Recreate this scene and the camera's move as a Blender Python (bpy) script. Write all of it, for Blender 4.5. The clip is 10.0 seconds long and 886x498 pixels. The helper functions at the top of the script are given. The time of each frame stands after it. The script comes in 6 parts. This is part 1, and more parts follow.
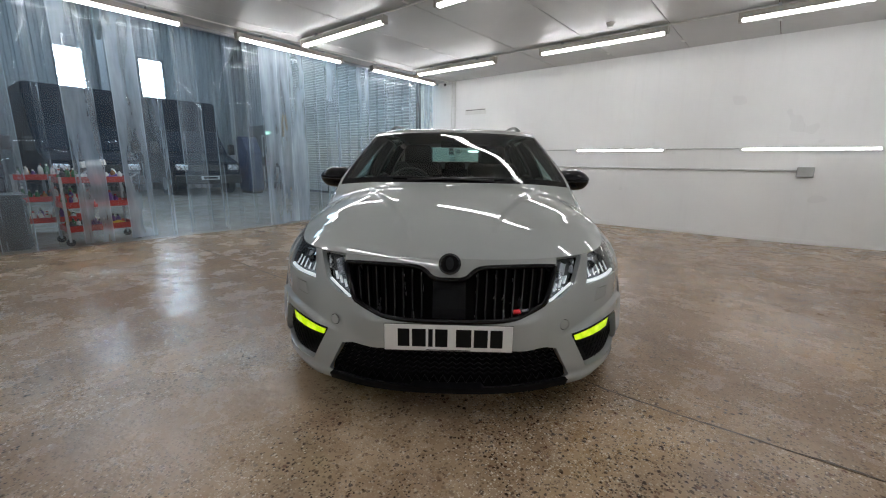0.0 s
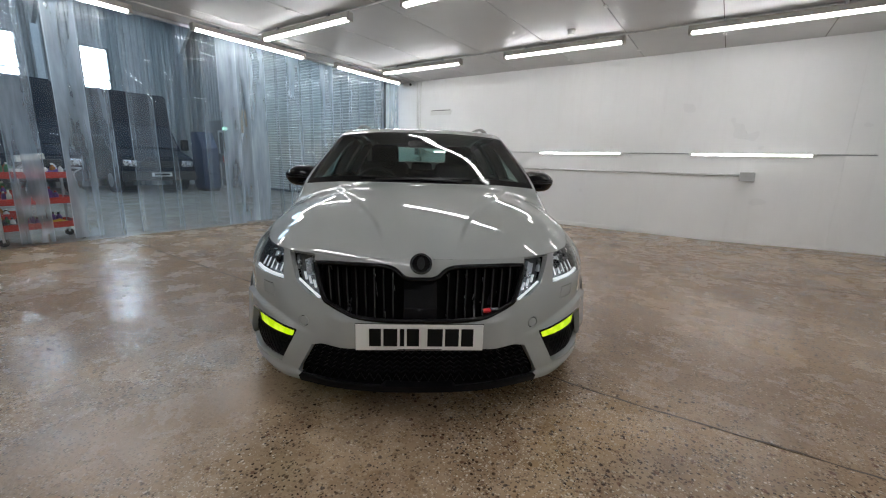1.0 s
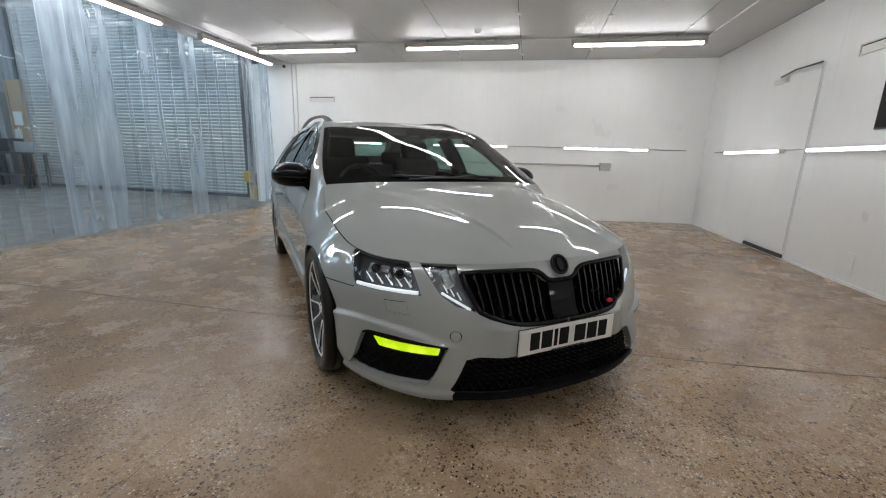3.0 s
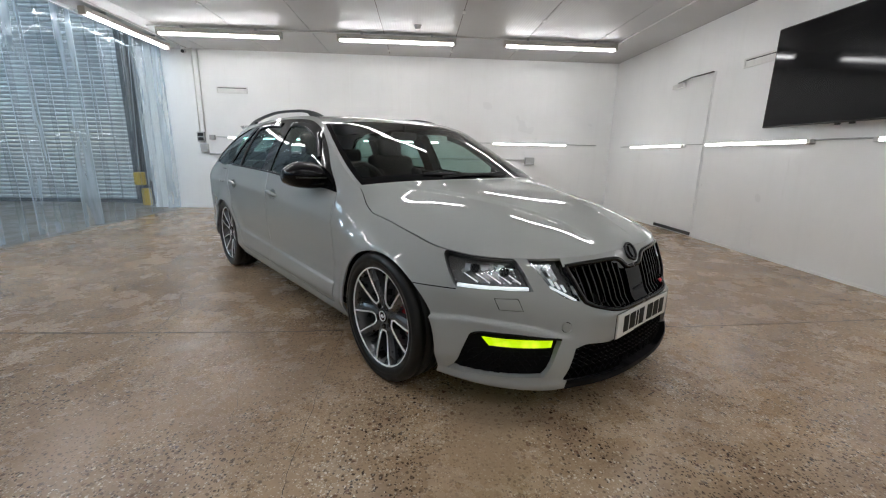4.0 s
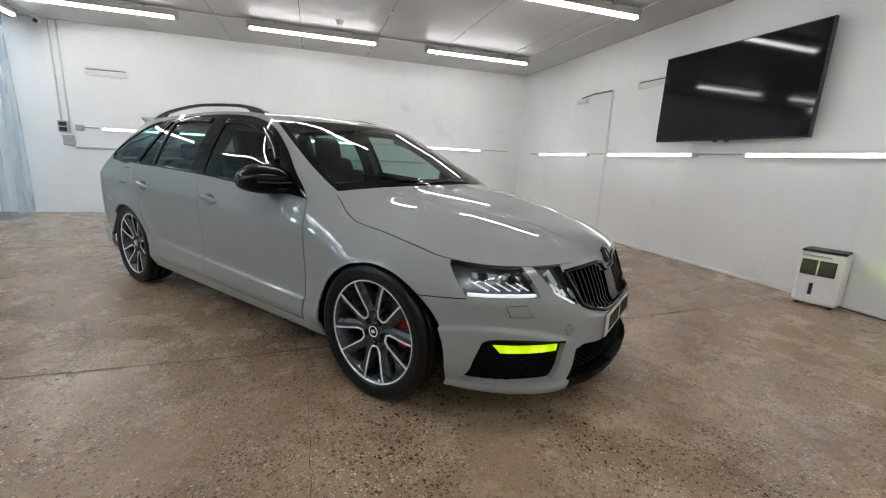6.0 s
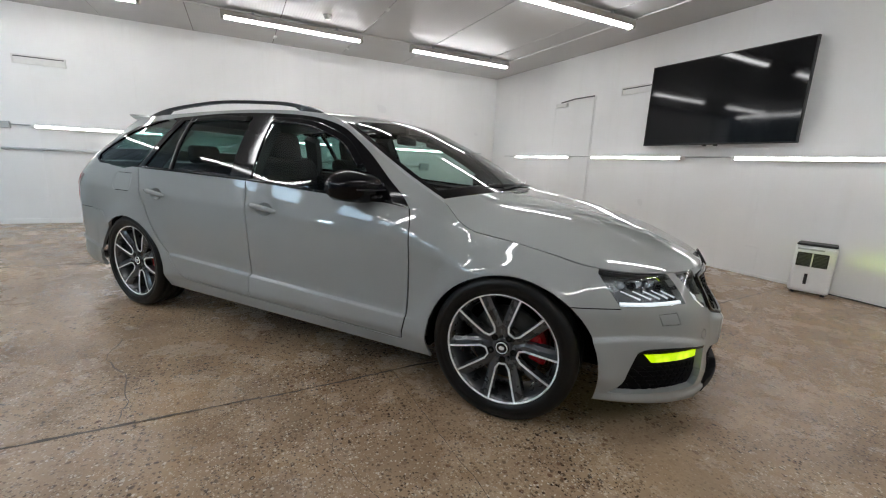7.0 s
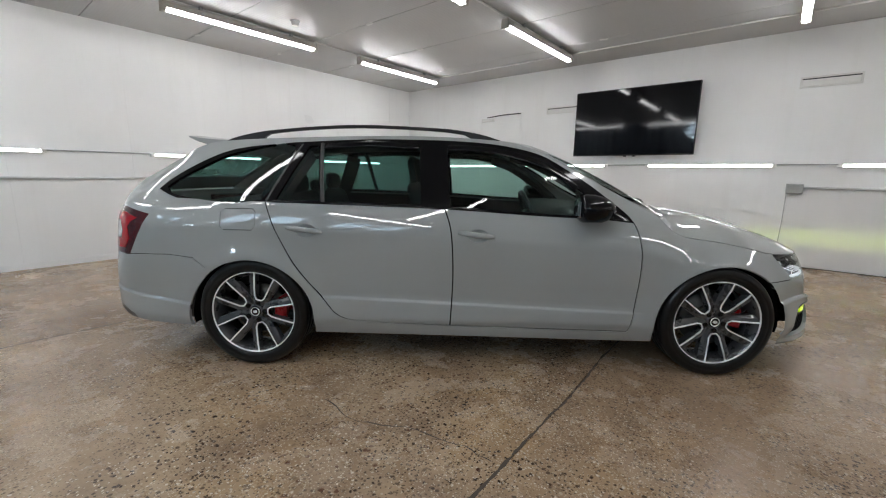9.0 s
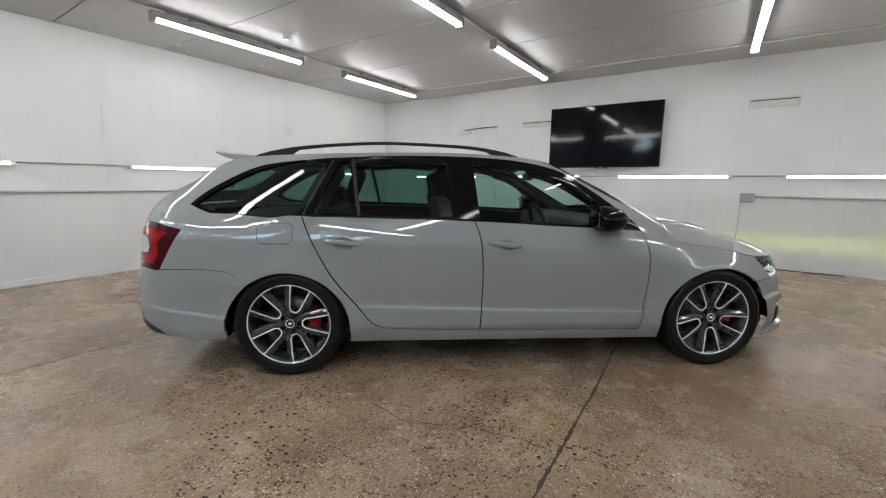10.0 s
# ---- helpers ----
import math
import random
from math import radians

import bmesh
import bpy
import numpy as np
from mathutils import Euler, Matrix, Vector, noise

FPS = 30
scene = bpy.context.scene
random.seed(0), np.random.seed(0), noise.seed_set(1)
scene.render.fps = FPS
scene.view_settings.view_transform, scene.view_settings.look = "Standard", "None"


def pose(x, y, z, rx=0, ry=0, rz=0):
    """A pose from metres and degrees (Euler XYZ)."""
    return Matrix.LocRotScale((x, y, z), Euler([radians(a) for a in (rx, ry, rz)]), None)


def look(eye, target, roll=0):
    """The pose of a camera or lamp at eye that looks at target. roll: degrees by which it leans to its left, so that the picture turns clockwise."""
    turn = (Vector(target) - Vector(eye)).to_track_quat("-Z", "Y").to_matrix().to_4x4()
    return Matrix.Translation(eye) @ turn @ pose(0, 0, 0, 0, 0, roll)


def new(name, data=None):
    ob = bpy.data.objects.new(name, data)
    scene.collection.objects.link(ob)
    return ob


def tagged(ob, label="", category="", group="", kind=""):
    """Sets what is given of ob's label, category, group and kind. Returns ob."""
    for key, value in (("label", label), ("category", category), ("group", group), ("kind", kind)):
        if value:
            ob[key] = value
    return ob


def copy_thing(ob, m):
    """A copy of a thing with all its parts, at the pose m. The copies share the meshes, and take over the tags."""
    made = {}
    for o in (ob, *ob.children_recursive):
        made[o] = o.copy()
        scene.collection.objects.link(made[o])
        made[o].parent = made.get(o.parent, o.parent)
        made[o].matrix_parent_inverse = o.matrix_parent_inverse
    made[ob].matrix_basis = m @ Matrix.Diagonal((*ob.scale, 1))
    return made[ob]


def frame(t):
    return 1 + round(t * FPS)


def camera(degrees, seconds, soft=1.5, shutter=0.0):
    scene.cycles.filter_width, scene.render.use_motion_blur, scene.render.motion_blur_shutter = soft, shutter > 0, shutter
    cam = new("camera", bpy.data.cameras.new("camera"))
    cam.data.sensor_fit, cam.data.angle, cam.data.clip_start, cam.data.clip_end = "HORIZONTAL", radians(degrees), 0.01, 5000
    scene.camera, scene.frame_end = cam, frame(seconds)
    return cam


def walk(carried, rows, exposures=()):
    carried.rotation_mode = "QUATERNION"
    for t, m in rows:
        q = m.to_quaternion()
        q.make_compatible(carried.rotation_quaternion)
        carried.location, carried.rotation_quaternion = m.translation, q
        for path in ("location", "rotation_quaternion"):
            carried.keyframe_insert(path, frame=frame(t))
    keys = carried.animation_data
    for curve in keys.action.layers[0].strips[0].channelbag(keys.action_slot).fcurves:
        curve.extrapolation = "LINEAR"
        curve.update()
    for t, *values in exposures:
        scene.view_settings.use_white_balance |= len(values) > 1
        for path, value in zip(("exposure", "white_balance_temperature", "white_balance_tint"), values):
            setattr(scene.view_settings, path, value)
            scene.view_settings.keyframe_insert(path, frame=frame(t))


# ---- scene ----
# World axes follow the room: x along the back wall, y towards it. The car stands askew in it.
TURN = 37.8
CAR = pose(0, 0, 0, 0, 0, TURN)
cam = camera(95.0, 10.0, soft=1.1)
PATH = [
    (0, (0.02, -2.42, 1.094), (-0.039, -0.465, 0.678), 0.8),
    (0.5, (0.001, -2.434, 1.098), (0.038, -0.477, 0.683), 1.3),
    (1, (-0.007, -2.435, 1.097), (0.108, -0.481, 0.684), 1.7),
    (1.5, (-0.103, -2.449, 1.106), (0.124, -0.504, 0.699), 2.2),
    (2, (-0.37, -2.367, 1.104), (0.029, -0.451, 0.69), 2.4),
    (2.5, (-0.763, -2.256, 1.113), (-0.148, -0.4, 0.69), 2.3),
    (2.7, (-0.947, -2.208, 1.123), (-0.234, -0.39, 0.693), 2.1),
    (3.8, (-1.792, -1.694, 1.108), (-0.57, -0.178, 0.653), 1.3),
    (4, (-1.907, -1.613, 1.109), (-0.619, -0.15, 0.659), 1.2),
    (4.5, (-2.064, -1.48, 1.097), (-0.645, -0.139, 0.663), 1.1),
    (5, (-2.167, -1.471, 1.13), (-0.662, -0.226, 0.702), 1.5),
    (6.3, (-2.231, -1.071, 1.117), (-0.575, -0.033, 0.693), 2.9),
    (6.5, (-2.322, -0.904, 1.114), (-0.635, 0.085, 0.694), 2.9),
    (7, (-2.493, -0.457, 1.1), (-0.722, 0.38, 0.692), 2.7),
    (7.5, (-2.716, 0.064, 1.122), (-0.87, 0.721, 0.722), 2.1),
    (8, (-2.931, 0.589, 1.136), (-1.019, 1.028, 0.75), 1.5),
    (8.5, (-3.079, 1.079, 1.153), (-1.128, 1.312, 0.779), 1.0),
    (9, (-3.185, 1.539, 1.158), (-1.22, 1.591, 0.793), 0.8),
    (9.5, (-3.222, 1.864, 1.168), (-1.252, 1.793, 0.83), 0.6),
    (10, (-3.33, 1.978, 1.186), (-1.362, 1.827, 0.866), 0.6),
]
walk(cam, [(t, CAR @ look(eye, target, roll)) for t, eye, target, roll in PATH], [(0, 0.19), (2.0, 0.22), (4.0, 0.36), (7.0, 0.39), (10, 0.36)])

# ---- world and exposure ----
world = bpy.data.worlds.new("sky")
scene.world = world
world.use_nodes = True
wn = world.node_tree.nodes
sky = wn.new("ShaderNodeTexSky")
sky.sky_type = "NISHITA"
sky.sun_disc = False
sky.sun_elevation, sky.sun_rotation = radians(38), radians(200)
world.node_tree.links.new(sky.outputs[0], wn["Background"].inputs[0])
wn["Background"].inputs[1].default_value = 0.15


# ---- materials ----
class Mat:
    """A small builder round a principled node material."""

    def __init__(self, name, color=(0.5, 0.5, 0.5), rough=0.5, metal=0.0, **kw):
        self.m = bpy.data.materials.new(name)
        self.m.use_nodes = True
        self.t = self.m.node_tree
        self.b = self.t.nodes["Principled BSDF"]
        self.set("Base Color", (*color, 1)).set("Roughness", rough).set("Metallic", metal)
        for k, v in kw.items():
            self.set(k.replace("_", " "), v)

    def set(self, k, v):
        self.b.inputs[k].default_value = v
        return self

    def node(self, kind, **kw):
        n = self.t.nodes.new("ShaderNode" + kind)
        for k, v in kw.items():
            k = k.replace("_", " ")
            n.inputs[k].default_value = v
        return n

    def sheen(self, base):
        """Gloss that grows towards grazing angles, alike from both sides of a pane."""
        lw = self.node("LayerWeight", Blend=0.5)
        pw, ml = self.node("Math"), self.node("Math")
        pw.operation, ml.operation = "POWER", "MULTIPLY_ADD"
        self.link(lw.outputs["Facing"], pw.inputs[0])
        pw.inputs[1].default_value = 5.0
        self.link(pw.outputs[0], ml.inputs[0])
        ml.inputs[1].default_value, ml.inputs[2].default_value = 0.9, base
        return ml.outputs[0]

    def link(self, a, b):
        self.t.links.new(a, b)
        return self

    def coords(self, kind="Object"):
        if kind == "World":
            return self.node("NewGeometry").outputs["Position"]
        return self.node("TexCoord").outputs[kind]

    def noise(self, scale, detail=4, rough=0.55, kind="Object", stretch=None):
        n = self.node("TexNoise", Scale=scale, Detail=detail, Roughness=rough)
        c = self.coords(kind)
        if stretch:
            mp = self.node("Mapping", Scale=stretch)
            self.link(c, mp.inputs[0])
            c = mp.outputs[0]
        self.link(c, n.inputs["Vector"])
        return n.outputs["Fac"]

    def ramp(self, fac, stops):
        r = self.node("ValToRGB")
        el = r.color_ramp.elements
        while len(el) < len(stops):
            el.new(0.5)
        for e, (p, c) in zip(el, stops):
            e.position = p
            e.color = (*c, 1) if len(c) == 3 else c
        self.link(fac, r.inputs[0])
        return r.outputs[0]

    def mix(self, fac, a, b, how="MIX"):
        n = self.t.nodes.new("ShaderNodeMix")
        n.data_type, n.blend_type = "RGBA", how
        for s, v in ((n.inputs[0], fac), (n.inputs[6], a), (n.inputs[7], b)):
            if isinstance(v, (int, float)):
                s.default_value = v
            elif isinstance(v, tuple):
                s.default_value = (*v, 1)
            else:
                self.link(v, s)
        return n.outputs[2]

    def range(self, fac, lo, hi, a=0.0, b=1.0):
        n = self.node("MapRange")
        for i, v in enumerate((a, b, lo, hi)):
            n.inputs[i + 1].default_value = v
        self.link(fac, n.inputs[0])
        return n.outputs[0]

    def bump(self, fac, dist=0.002, strength=0.4, prev=None):
        n = self.node("Bump", Strength=strength, Distance=dist)
        self.link(fac, n.inputs["Height"])
        if prev is not None:
            self.link(prev, n.inputs["Normal"])
        self.link(n.outputs[0], self.b.inputs["Normal"])
        return n.outputs[0]

    def color(self, sock):
        return self.link(sock, self.b.inputs["Base Color"])

    def rough(self, sock):
        return self.link(sock, self.b.inputs["Roughness"])


def plain(name, color, rough=0.5, metal=0.0, vary=0.12, scale=18.0, bump=0.0, **kw):
    """A material with a slight unevenness of tone and gloss at two scales."""
    k = Mat(name, color, rough, metal, **kw)
    a = k.noise(scale, 5)
    b = k.noise(scale * 9, 3)
    lo, hi = tuple(c * (1 - vary) for c in color), tuple(min(1, c * (1 + vary)) for c in color)
    k.color(k.mix(b, k.ramp(a, [(0.3, lo), (0.7, hi)]), color, "MIX"))
    k.rough(k.range(a, max(0.02, rough * 0.85), min(1, rough * 1.2), 0.3, 0.7))
    if bump:
        k.bump(b, bump, 0.35)
    return k.m


def glow(name, color, strength):
    k = Mat(name, (0.9, 0.9, 0.9), 0.4)
    k.set("Emission Color", (*color, 1)).set("Emission Strength", strength)
    return k.m


def panel_white():
    k = Mat("white_wall_panel", (0.82, 0.83, 0.83), 0.34)
    big = k.noise(0.9, 3, kind="World")
    fine = k.noise(60, 3, kind="World")
    streak = k.noise(5, 4, kind="World", stretch=(1.6, 1.6, 0.12))
    c = k.ramp(big, [(0.3, (0.80, 0.805, 0.805)), (0.7, (0.855, 0.86, 0.855))])
    c = k.mix(k.range(streak, 0.0, 0.14, 0.55, 0.75), c, (0.66, 0.655, 0.63))
    k.color(c)
    k.rough(k.range(big, 0.26, 0.42, 0.3, 0.7))
    k.bump(k.noise(3.5, 3, kind="World", stretch=(2.2, 2.2, 0.5)), 0.005, 0.14, k.bump(fine, 0.0006, 0.2))
    return k.m


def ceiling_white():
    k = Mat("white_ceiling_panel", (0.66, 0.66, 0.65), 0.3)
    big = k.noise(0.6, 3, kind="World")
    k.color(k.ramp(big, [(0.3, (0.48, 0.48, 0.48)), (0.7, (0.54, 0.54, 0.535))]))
    k.rough(k.range(k.noise(2.2, 4, kind="World"), 0.38, 0.46, 0.3, 0.7))
    wave = k.node("TexWave", Scale=9.0, Distortion=0.3)
    wave.bands_direction = "X"
    k.link(k.coords("World"), wave.inputs[0])
    k.bump(wave.outputs[1], 0.0014, 0.4)
    return k.m


def concrete(name, a, b, chips, gloss):
    """Ground and sealed concrete that shows its stones in patches; chips are dark, pale and rust."""
    k = Mat(name, a, 0.3, Specular_IOR_Level=0.34)
    big = k.noise(0.5, 5, 0.62, "World")
    mid = k.noise(1.9, 6, 0.68, "World")
    small = k.noise(14, 5, 0.7, "World")
    c = k.ramp(big, [(0.36, a), (0.60, b)])
    c = k.mix(k.range(mid, 0.0, 0.9, 0.44, 0.66), c, (a[0] * 0.62, a[1] * 0.56, a[2] * 0.56))
    c = k.mix(k.range(k.noise(1.2, 4, 0.6, "Object"), 0.0, 0.6, 0.52, 0.70), c, (b[0] * 1.10, b[1] * 0.98, b[2] * 0.74))
    c = k.mix(k.range(small, 0.0, 0.55, 0.45, 0.75), c, tuple(v * 0.62 for v in b))
    oi = k.node("ObjectInfo")
    c = k.mix(k.range(oi.outputs["Random"], 0.0, 0.30), c, (b[0] * 1.15, b[1] * 1.06, b[2] * 0.92))
    # the stones' outlines are ragged
    wob = k.node("TexNoise", Scale=55.0, Detail=2.0)
    k.link(k.coords("World"), wob.inputs["Vector"])
    off, place = k.node("VectorMath"), k.node("VectorMath")
    off.operation, place.operation = "MULTIPLY_ADD", "ADD"
    k.link(wob.outputs["Color"], off.inputs[0])
    off.inputs[1].default_value, off.inputs[2].default_value = (0.016, 0.016, 0.0), (-0.008, -0.008, 0.0)
    k.link(k.coords("World"), place.inputs[0]).link(off.outputs[0], place.inputs[1])
    for scale, width, tone, amount, spot, share in ((36.0, 0.36, chips[0], 0.97, 1.1, 0.66), (58.0, 0.40, chips[0], 0.97, 1.7, 0.58), (95.0, 0.44, chips[0], 0.92, 2.1, 0.55), (44.0, 0.30, chips[1], 0.95, 1.4, 0.80),
                                                    (80.0, 0.38, chips[1], 0.95, 1.6, 0.72), (28.0, 0.32, chips[2], 0.85, 0.8, 0.70), (135.0, 0.46, chips[1], 0.7, 1.3, 0.66)):
        v = k.node("TexVoronoi", Scale=scale, Randomness=1.0)
        k.link(place.outputs[0], v.inputs["Vector"])
        dot = k.range(v.outputs["Distance"], amount, 0.0, width * 0.65, width)
        sep = k.node("SeparateColor")
        k.link(v.outputs["Color"], sep.inputs[0])
        pick = k.range(sep.outputs[0], 0.0, 1.0, share, share + 0.05)
        mul, thick = k.node("Math"), k.node("Math")
        mul.operation = thick.operation = "MULTIPLY"
        k.link(dot, mul.inputs[0]).link(pick, mul.inputs[1])
        k.link(mul.outputs[0], thick.inputs[0]).link(k.range(k.noise(spot, 4, 0.6, "World"), 0.15, 1.0, 0.40, 0.58), thick.inputs[1])
        c = k.mix(thick.outputs[0], c, tone)
    k.color(c)
    wear = k.noise(2.6, 7, 0.72, "World")
    k.rough(k.range(wear, gloss[0], gloss[1], 0.38, 0.62))
    n = k.bump(k.noise(1.6, 2, 0.5, "World"), 0.012, 0.25)
    n = k.bump(k.noise(13, 4, 0.6, "World"), 0.006, 0.55, n)
    k.bump(k.noise(60, 5, 0.7, "World"), 0.0016, 0.5, n)
    return k.m


def clear_pvc(name, lo, hi):
    k = Mat(name, (0.8, 0.88, 0.95), 0.1)
    t = k.t
    tr = k.node("BsdfTransparent")
    oi = k.node("ObjectInfo")
    k.link(k.ramp(oi.outputs["Random"], [(0.0, (0.86, 0.88, 0.875)), (1.0, (0.95, 0.96, 0.95))]), tr.inputs[0])
    gl = k.node("BsdfGlossy", Roughness=0.018)
    gl.inputs[0].default_value = (0.9, 0.95, 1, 1)
    haze = k.node("BsdfTranslucent")
    haze.inputs[0].default_value = (0.72, 0.82, 0.93, 1)
    dif = k.node("BsdfDiffuse")
    dif.inputs[0].default_value = (0.68, 0.74, 0.79, 1)
    fr = k.sheen(0.016)
    a, b, c = k.node("MixShader"), k.node("MixShader"), k.node("MixShader")
    a.inputs[0].default_value = 0.5
    k.link(haze.outputs[0], a.inputs[1]).link(dif.outputs[0], a.inputs[2])
    streak = k.noise(6, 4, kind="World", stretch=(1, 1, 0.15))
    own = k.node("Math")
    own.operation = "MULTIPLY"
    k.link(k.range(streak, 0.4, 1.0, 0.35, 0.7), own.inputs[0]).link(k.range(oi.outputs["Random"], hi, lo, 0.0, 0.7), own.inputs[1])
    k.link(own.outputs[0], b.inputs[0])
    k.link(tr.outputs[0], b.inputs[1]).link(a.outputs[0], b.inputs[2])
    k.link(fr, c.inputs[0]).link(b.outputs[0], c.inputs[1]).link(gl.outputs[0], c.inputs[2])
    bp = k.node("Bump", Strength=0.12, Distance=0.01)
    k.link(k.noise(4.5, 2, kind="World", stretch=(1, 1, 0.5)), bp.inputs["Height"])
    k.link(bp.outputs[0], gl.inputs["Normal"])
    k.link(c.outputs[0], t.nodes["Material Output"].inputs[0])
    return k.m


def glass(name, tint, rough=0.0, gloss=1.5):
    """A thin pane: tinted see-through with a Fresnel gloss."""
    k = Mat(name)
    tr = k.node("BsdfTransparent")
    tr.inputs[0].default_value = (*tint, 1)
    gl = k.node("BsdfGlossy", Roughness=rough)
    fr = k.sheen(0.045)
    mx = k.node("MixShader")
    k.link(fr, mx.inputs[0]).link(tr.outputs[0], mx.inputs[1]).link(gl.outputs[0], mx.inputs[2])
    k.link(mx.outputs[0], k.t.nodes["Material Output"].inputs[0])
    return k.m


M_WALL = panel_white()
M_CEIL = ceiling_white()
M_FLOOR = concrete("ground_concrete", (0.225, 0.148, 0.096), (0.400, 0.296, 0.200),
                   ((0.032, 0.018, 0.012), (0.66, 0.58, 0.47), (0.10, 0.042, 0.024)), (0.08, 0.38))
M_HALLFLOOR = concrete("hall_concrete", (0.19, 0.165, 0.14), (0.27, 0.24, 0.21),
                       ((0.12, 0.11, 0.10), (0.3, 0.29, 0.28), (0.11, 0.10, 0.1)), (0.3, 0.6))
M_JOINT = plain("joint_dirt", (0.062, 0.046, 0.034), 0.9, vary=0.5, scale=9)
M_TUBE = glow("lit_led_diffuser", (0.985, 0.99, 1.0), 24.5)
M_STRIP = glow("lit_wall_tube", (0.985, 0.99, 1.0), 12.0)
M_BATTEN = plain("batten_grey_plastic", (0.42, 0.40, 0.36), 0.5)
M_WHITEPL = plain("white_plastic", (0.72, 0.72, 0.70), 0.4, vary=0.06)
# white conduit, greyed in its colour in place of its shadow on the wall
M_CONDUIT = plain("shaded_conduit", (0.56, 0.56, 0.55), 0.45)
M_GREYPL = plain("grey_plastic", (0.42, 0.43, 0.43), 0.45)
M_BLACKPL = plain("black_plastic", (0.018, 0.018, 0.019), 0.42, vary=0.25)
M_STEEL = plain("galvanised_steel", (0.42, 0.44, 0.46), 0.42, 0.7, vary=0.2)
M_SHUTTER = plain("shutter_steel", (0.47, 0.49, 0.50), 0.38, 0.35, vary=0.1)
M_CLAD = plain("cladding_sheet", (0.23, 0.245, 0.26), 0.5, 0.2, vary=0.15)
M_DARKSTEEL = plain("painted_column_steel", (0.085, 0.09, 0.095), 0.5, 0.2)
M_PVC = clear_pvc("clear_pvc", 0.10, 0.58)
M_PVCEDGE = clear_pvc("pvc_edge", 0.4, 0.75)
M_SCREEN = plain("screen_glass", (0.004, 0.004, 0.005), 0.06, vary=0.2, scale=3, Specular_IOR_Level=0.26)
M_RED = plain("red_painted_steel", (0.42, 0.028, 0.018), 0.42)
M_BLUE = plain("blue_painted_sheet", (0.012, 0.028, 0.075), 0.45)
M_VAN = plain("dark_vehicle_paint", (0.004, 0.008, 0.018), 0.6, Specular_IOR_Level=0.1)
M_PLY = plain("plywood_board", (0.40, 0.28, 0.17), 0.65)
M_PANE = glass("window_pane", (0.92, 0.95, 0.97))
M_YELLOW = plain("yellow_plastic", (0.55, 0.36, 0.02), 0.45)
M_PURPLE = plain("purple_plastic", (0.10, 0.03, 0.22), 0.4)
M_EXIT = glow("lit_exit_sign", (0.35, 1.0, 0.7), 1.6)


# ---- builders ----
def link_mesh(name, bm, material, smooth=False):
    me = bpy.data.meshes.new(name)
    bm.normal_update()
    bm.to_mesh(me)
    bm.free()
    if material:
        me.materials.append(material)
    if smooth:
        me.shade_smooth()
    return me


def part(name, bm, material, parent, label="", smooth=False):
    """One mesh object under a thing or under a part."""
    ob = new(name, link_mesh(name, bm, material, smooth))
    ob.parent = parent
    return tagged(ob, label)


def thing(name, label, category, at=None, group="", kind=""):
    """An Empty that carries the parts of one thing."""
    ob = new(name)
    ob.empty_display_size = 0.1
    ob.matrix_basis = at or Matrix()
    return tagged(ob, label, category, group, kind)


def solid(name, bm, material, label, category, at=None, group="", kind="", smooth=False):
    """A top-level thing of one mesh."""
    ob = new(name, link_mesh(name, bm, material, smooth))
    ob.matrix_basis = at or Matrix()
    return tagged(ob, label, category, group, kind)


def box(x0, x1, y0, y1, z0, z1, bevel=0.0, bm=None, seg=2):
    """A box with rounded edges, added to bm or to a new bmesh."""
    one = bmesh.new()
    bmesh.ops.create_cube(one, size=1)
    for v in one.verts:
        v.co = Vector((x0 + (v.co.x + 0.5) * (x1 - x0), y0 + (v.co.y + 0.5) * (y1 - y0), z0 + (v.co.z + 0.5) * (z1 - z0)))
    if bevel:
        bmesh.ops.bevel(one, geom=one.edges[:], offset=bevel, segments=seg, affect="EDGES", profile=0.5)
    return join(bm, one)


def join(bm, one):
    if bm is None:
        return one
    me = bpy.data.meshes.new("tmp")
    one.to_mesh(me)
    one.free()
    bm.from_mesh(me)
    bpy.data.meshes.remove(me)
    return bm


def rod(a, b, r, bm=None, n=12, r2=None):
    """A round bar from a to b."""
    one = bmesh.new()
    a, b = Vector(a), Vector(b)
    d = b - a
    bmesh.ops.create_cone(one, cap_ends=True, segments=n, radius1=r, radius2=r if r2 is None else r2, depth=d.length)
    bmesh.ops.transform(one, matrix=Matrix.Translation((a + b) / 2) @ d.to_track_quat("Z", "Y").to_matrix().to_4x4(), verts=one.verts)
    return join(bm, one)


def tube(points, r, bm=None, n=8, closed=False):
    """A round bar along a line of points."""
    one = bmesh.new()
    pts = [Vector(p) for p in points]
    rings = []
    for i, p in enumerate(pts):
        a = pts[i - 1] if i or closed else p
        b = pts[(i + 1) % len(pts)] if i < len(pts) - 1 or closed else p
        q = (b - a).to_track_quat("Z", "Y")
        rings.append([one.verts.new(p + q @ Vector((r * math.cos(2 * math.pi * k / n), r * math.sin(2 * math.pi * k / n), 0))) for k in range(n)])
    for i in range(len(rings) if closed else len(rings) - 1):
        a, b = rings[i], rings[(i + 1) % len(rings)]
        for k in range(n):
            one.faces.new((a[k], a[(k + 1) % n], b[(k + 1) % n], b[k]))
    if not closed:
        one.faces.new(rings[0][::-1])
        one.faces.new(rings[-1])
    return join(bm, one)


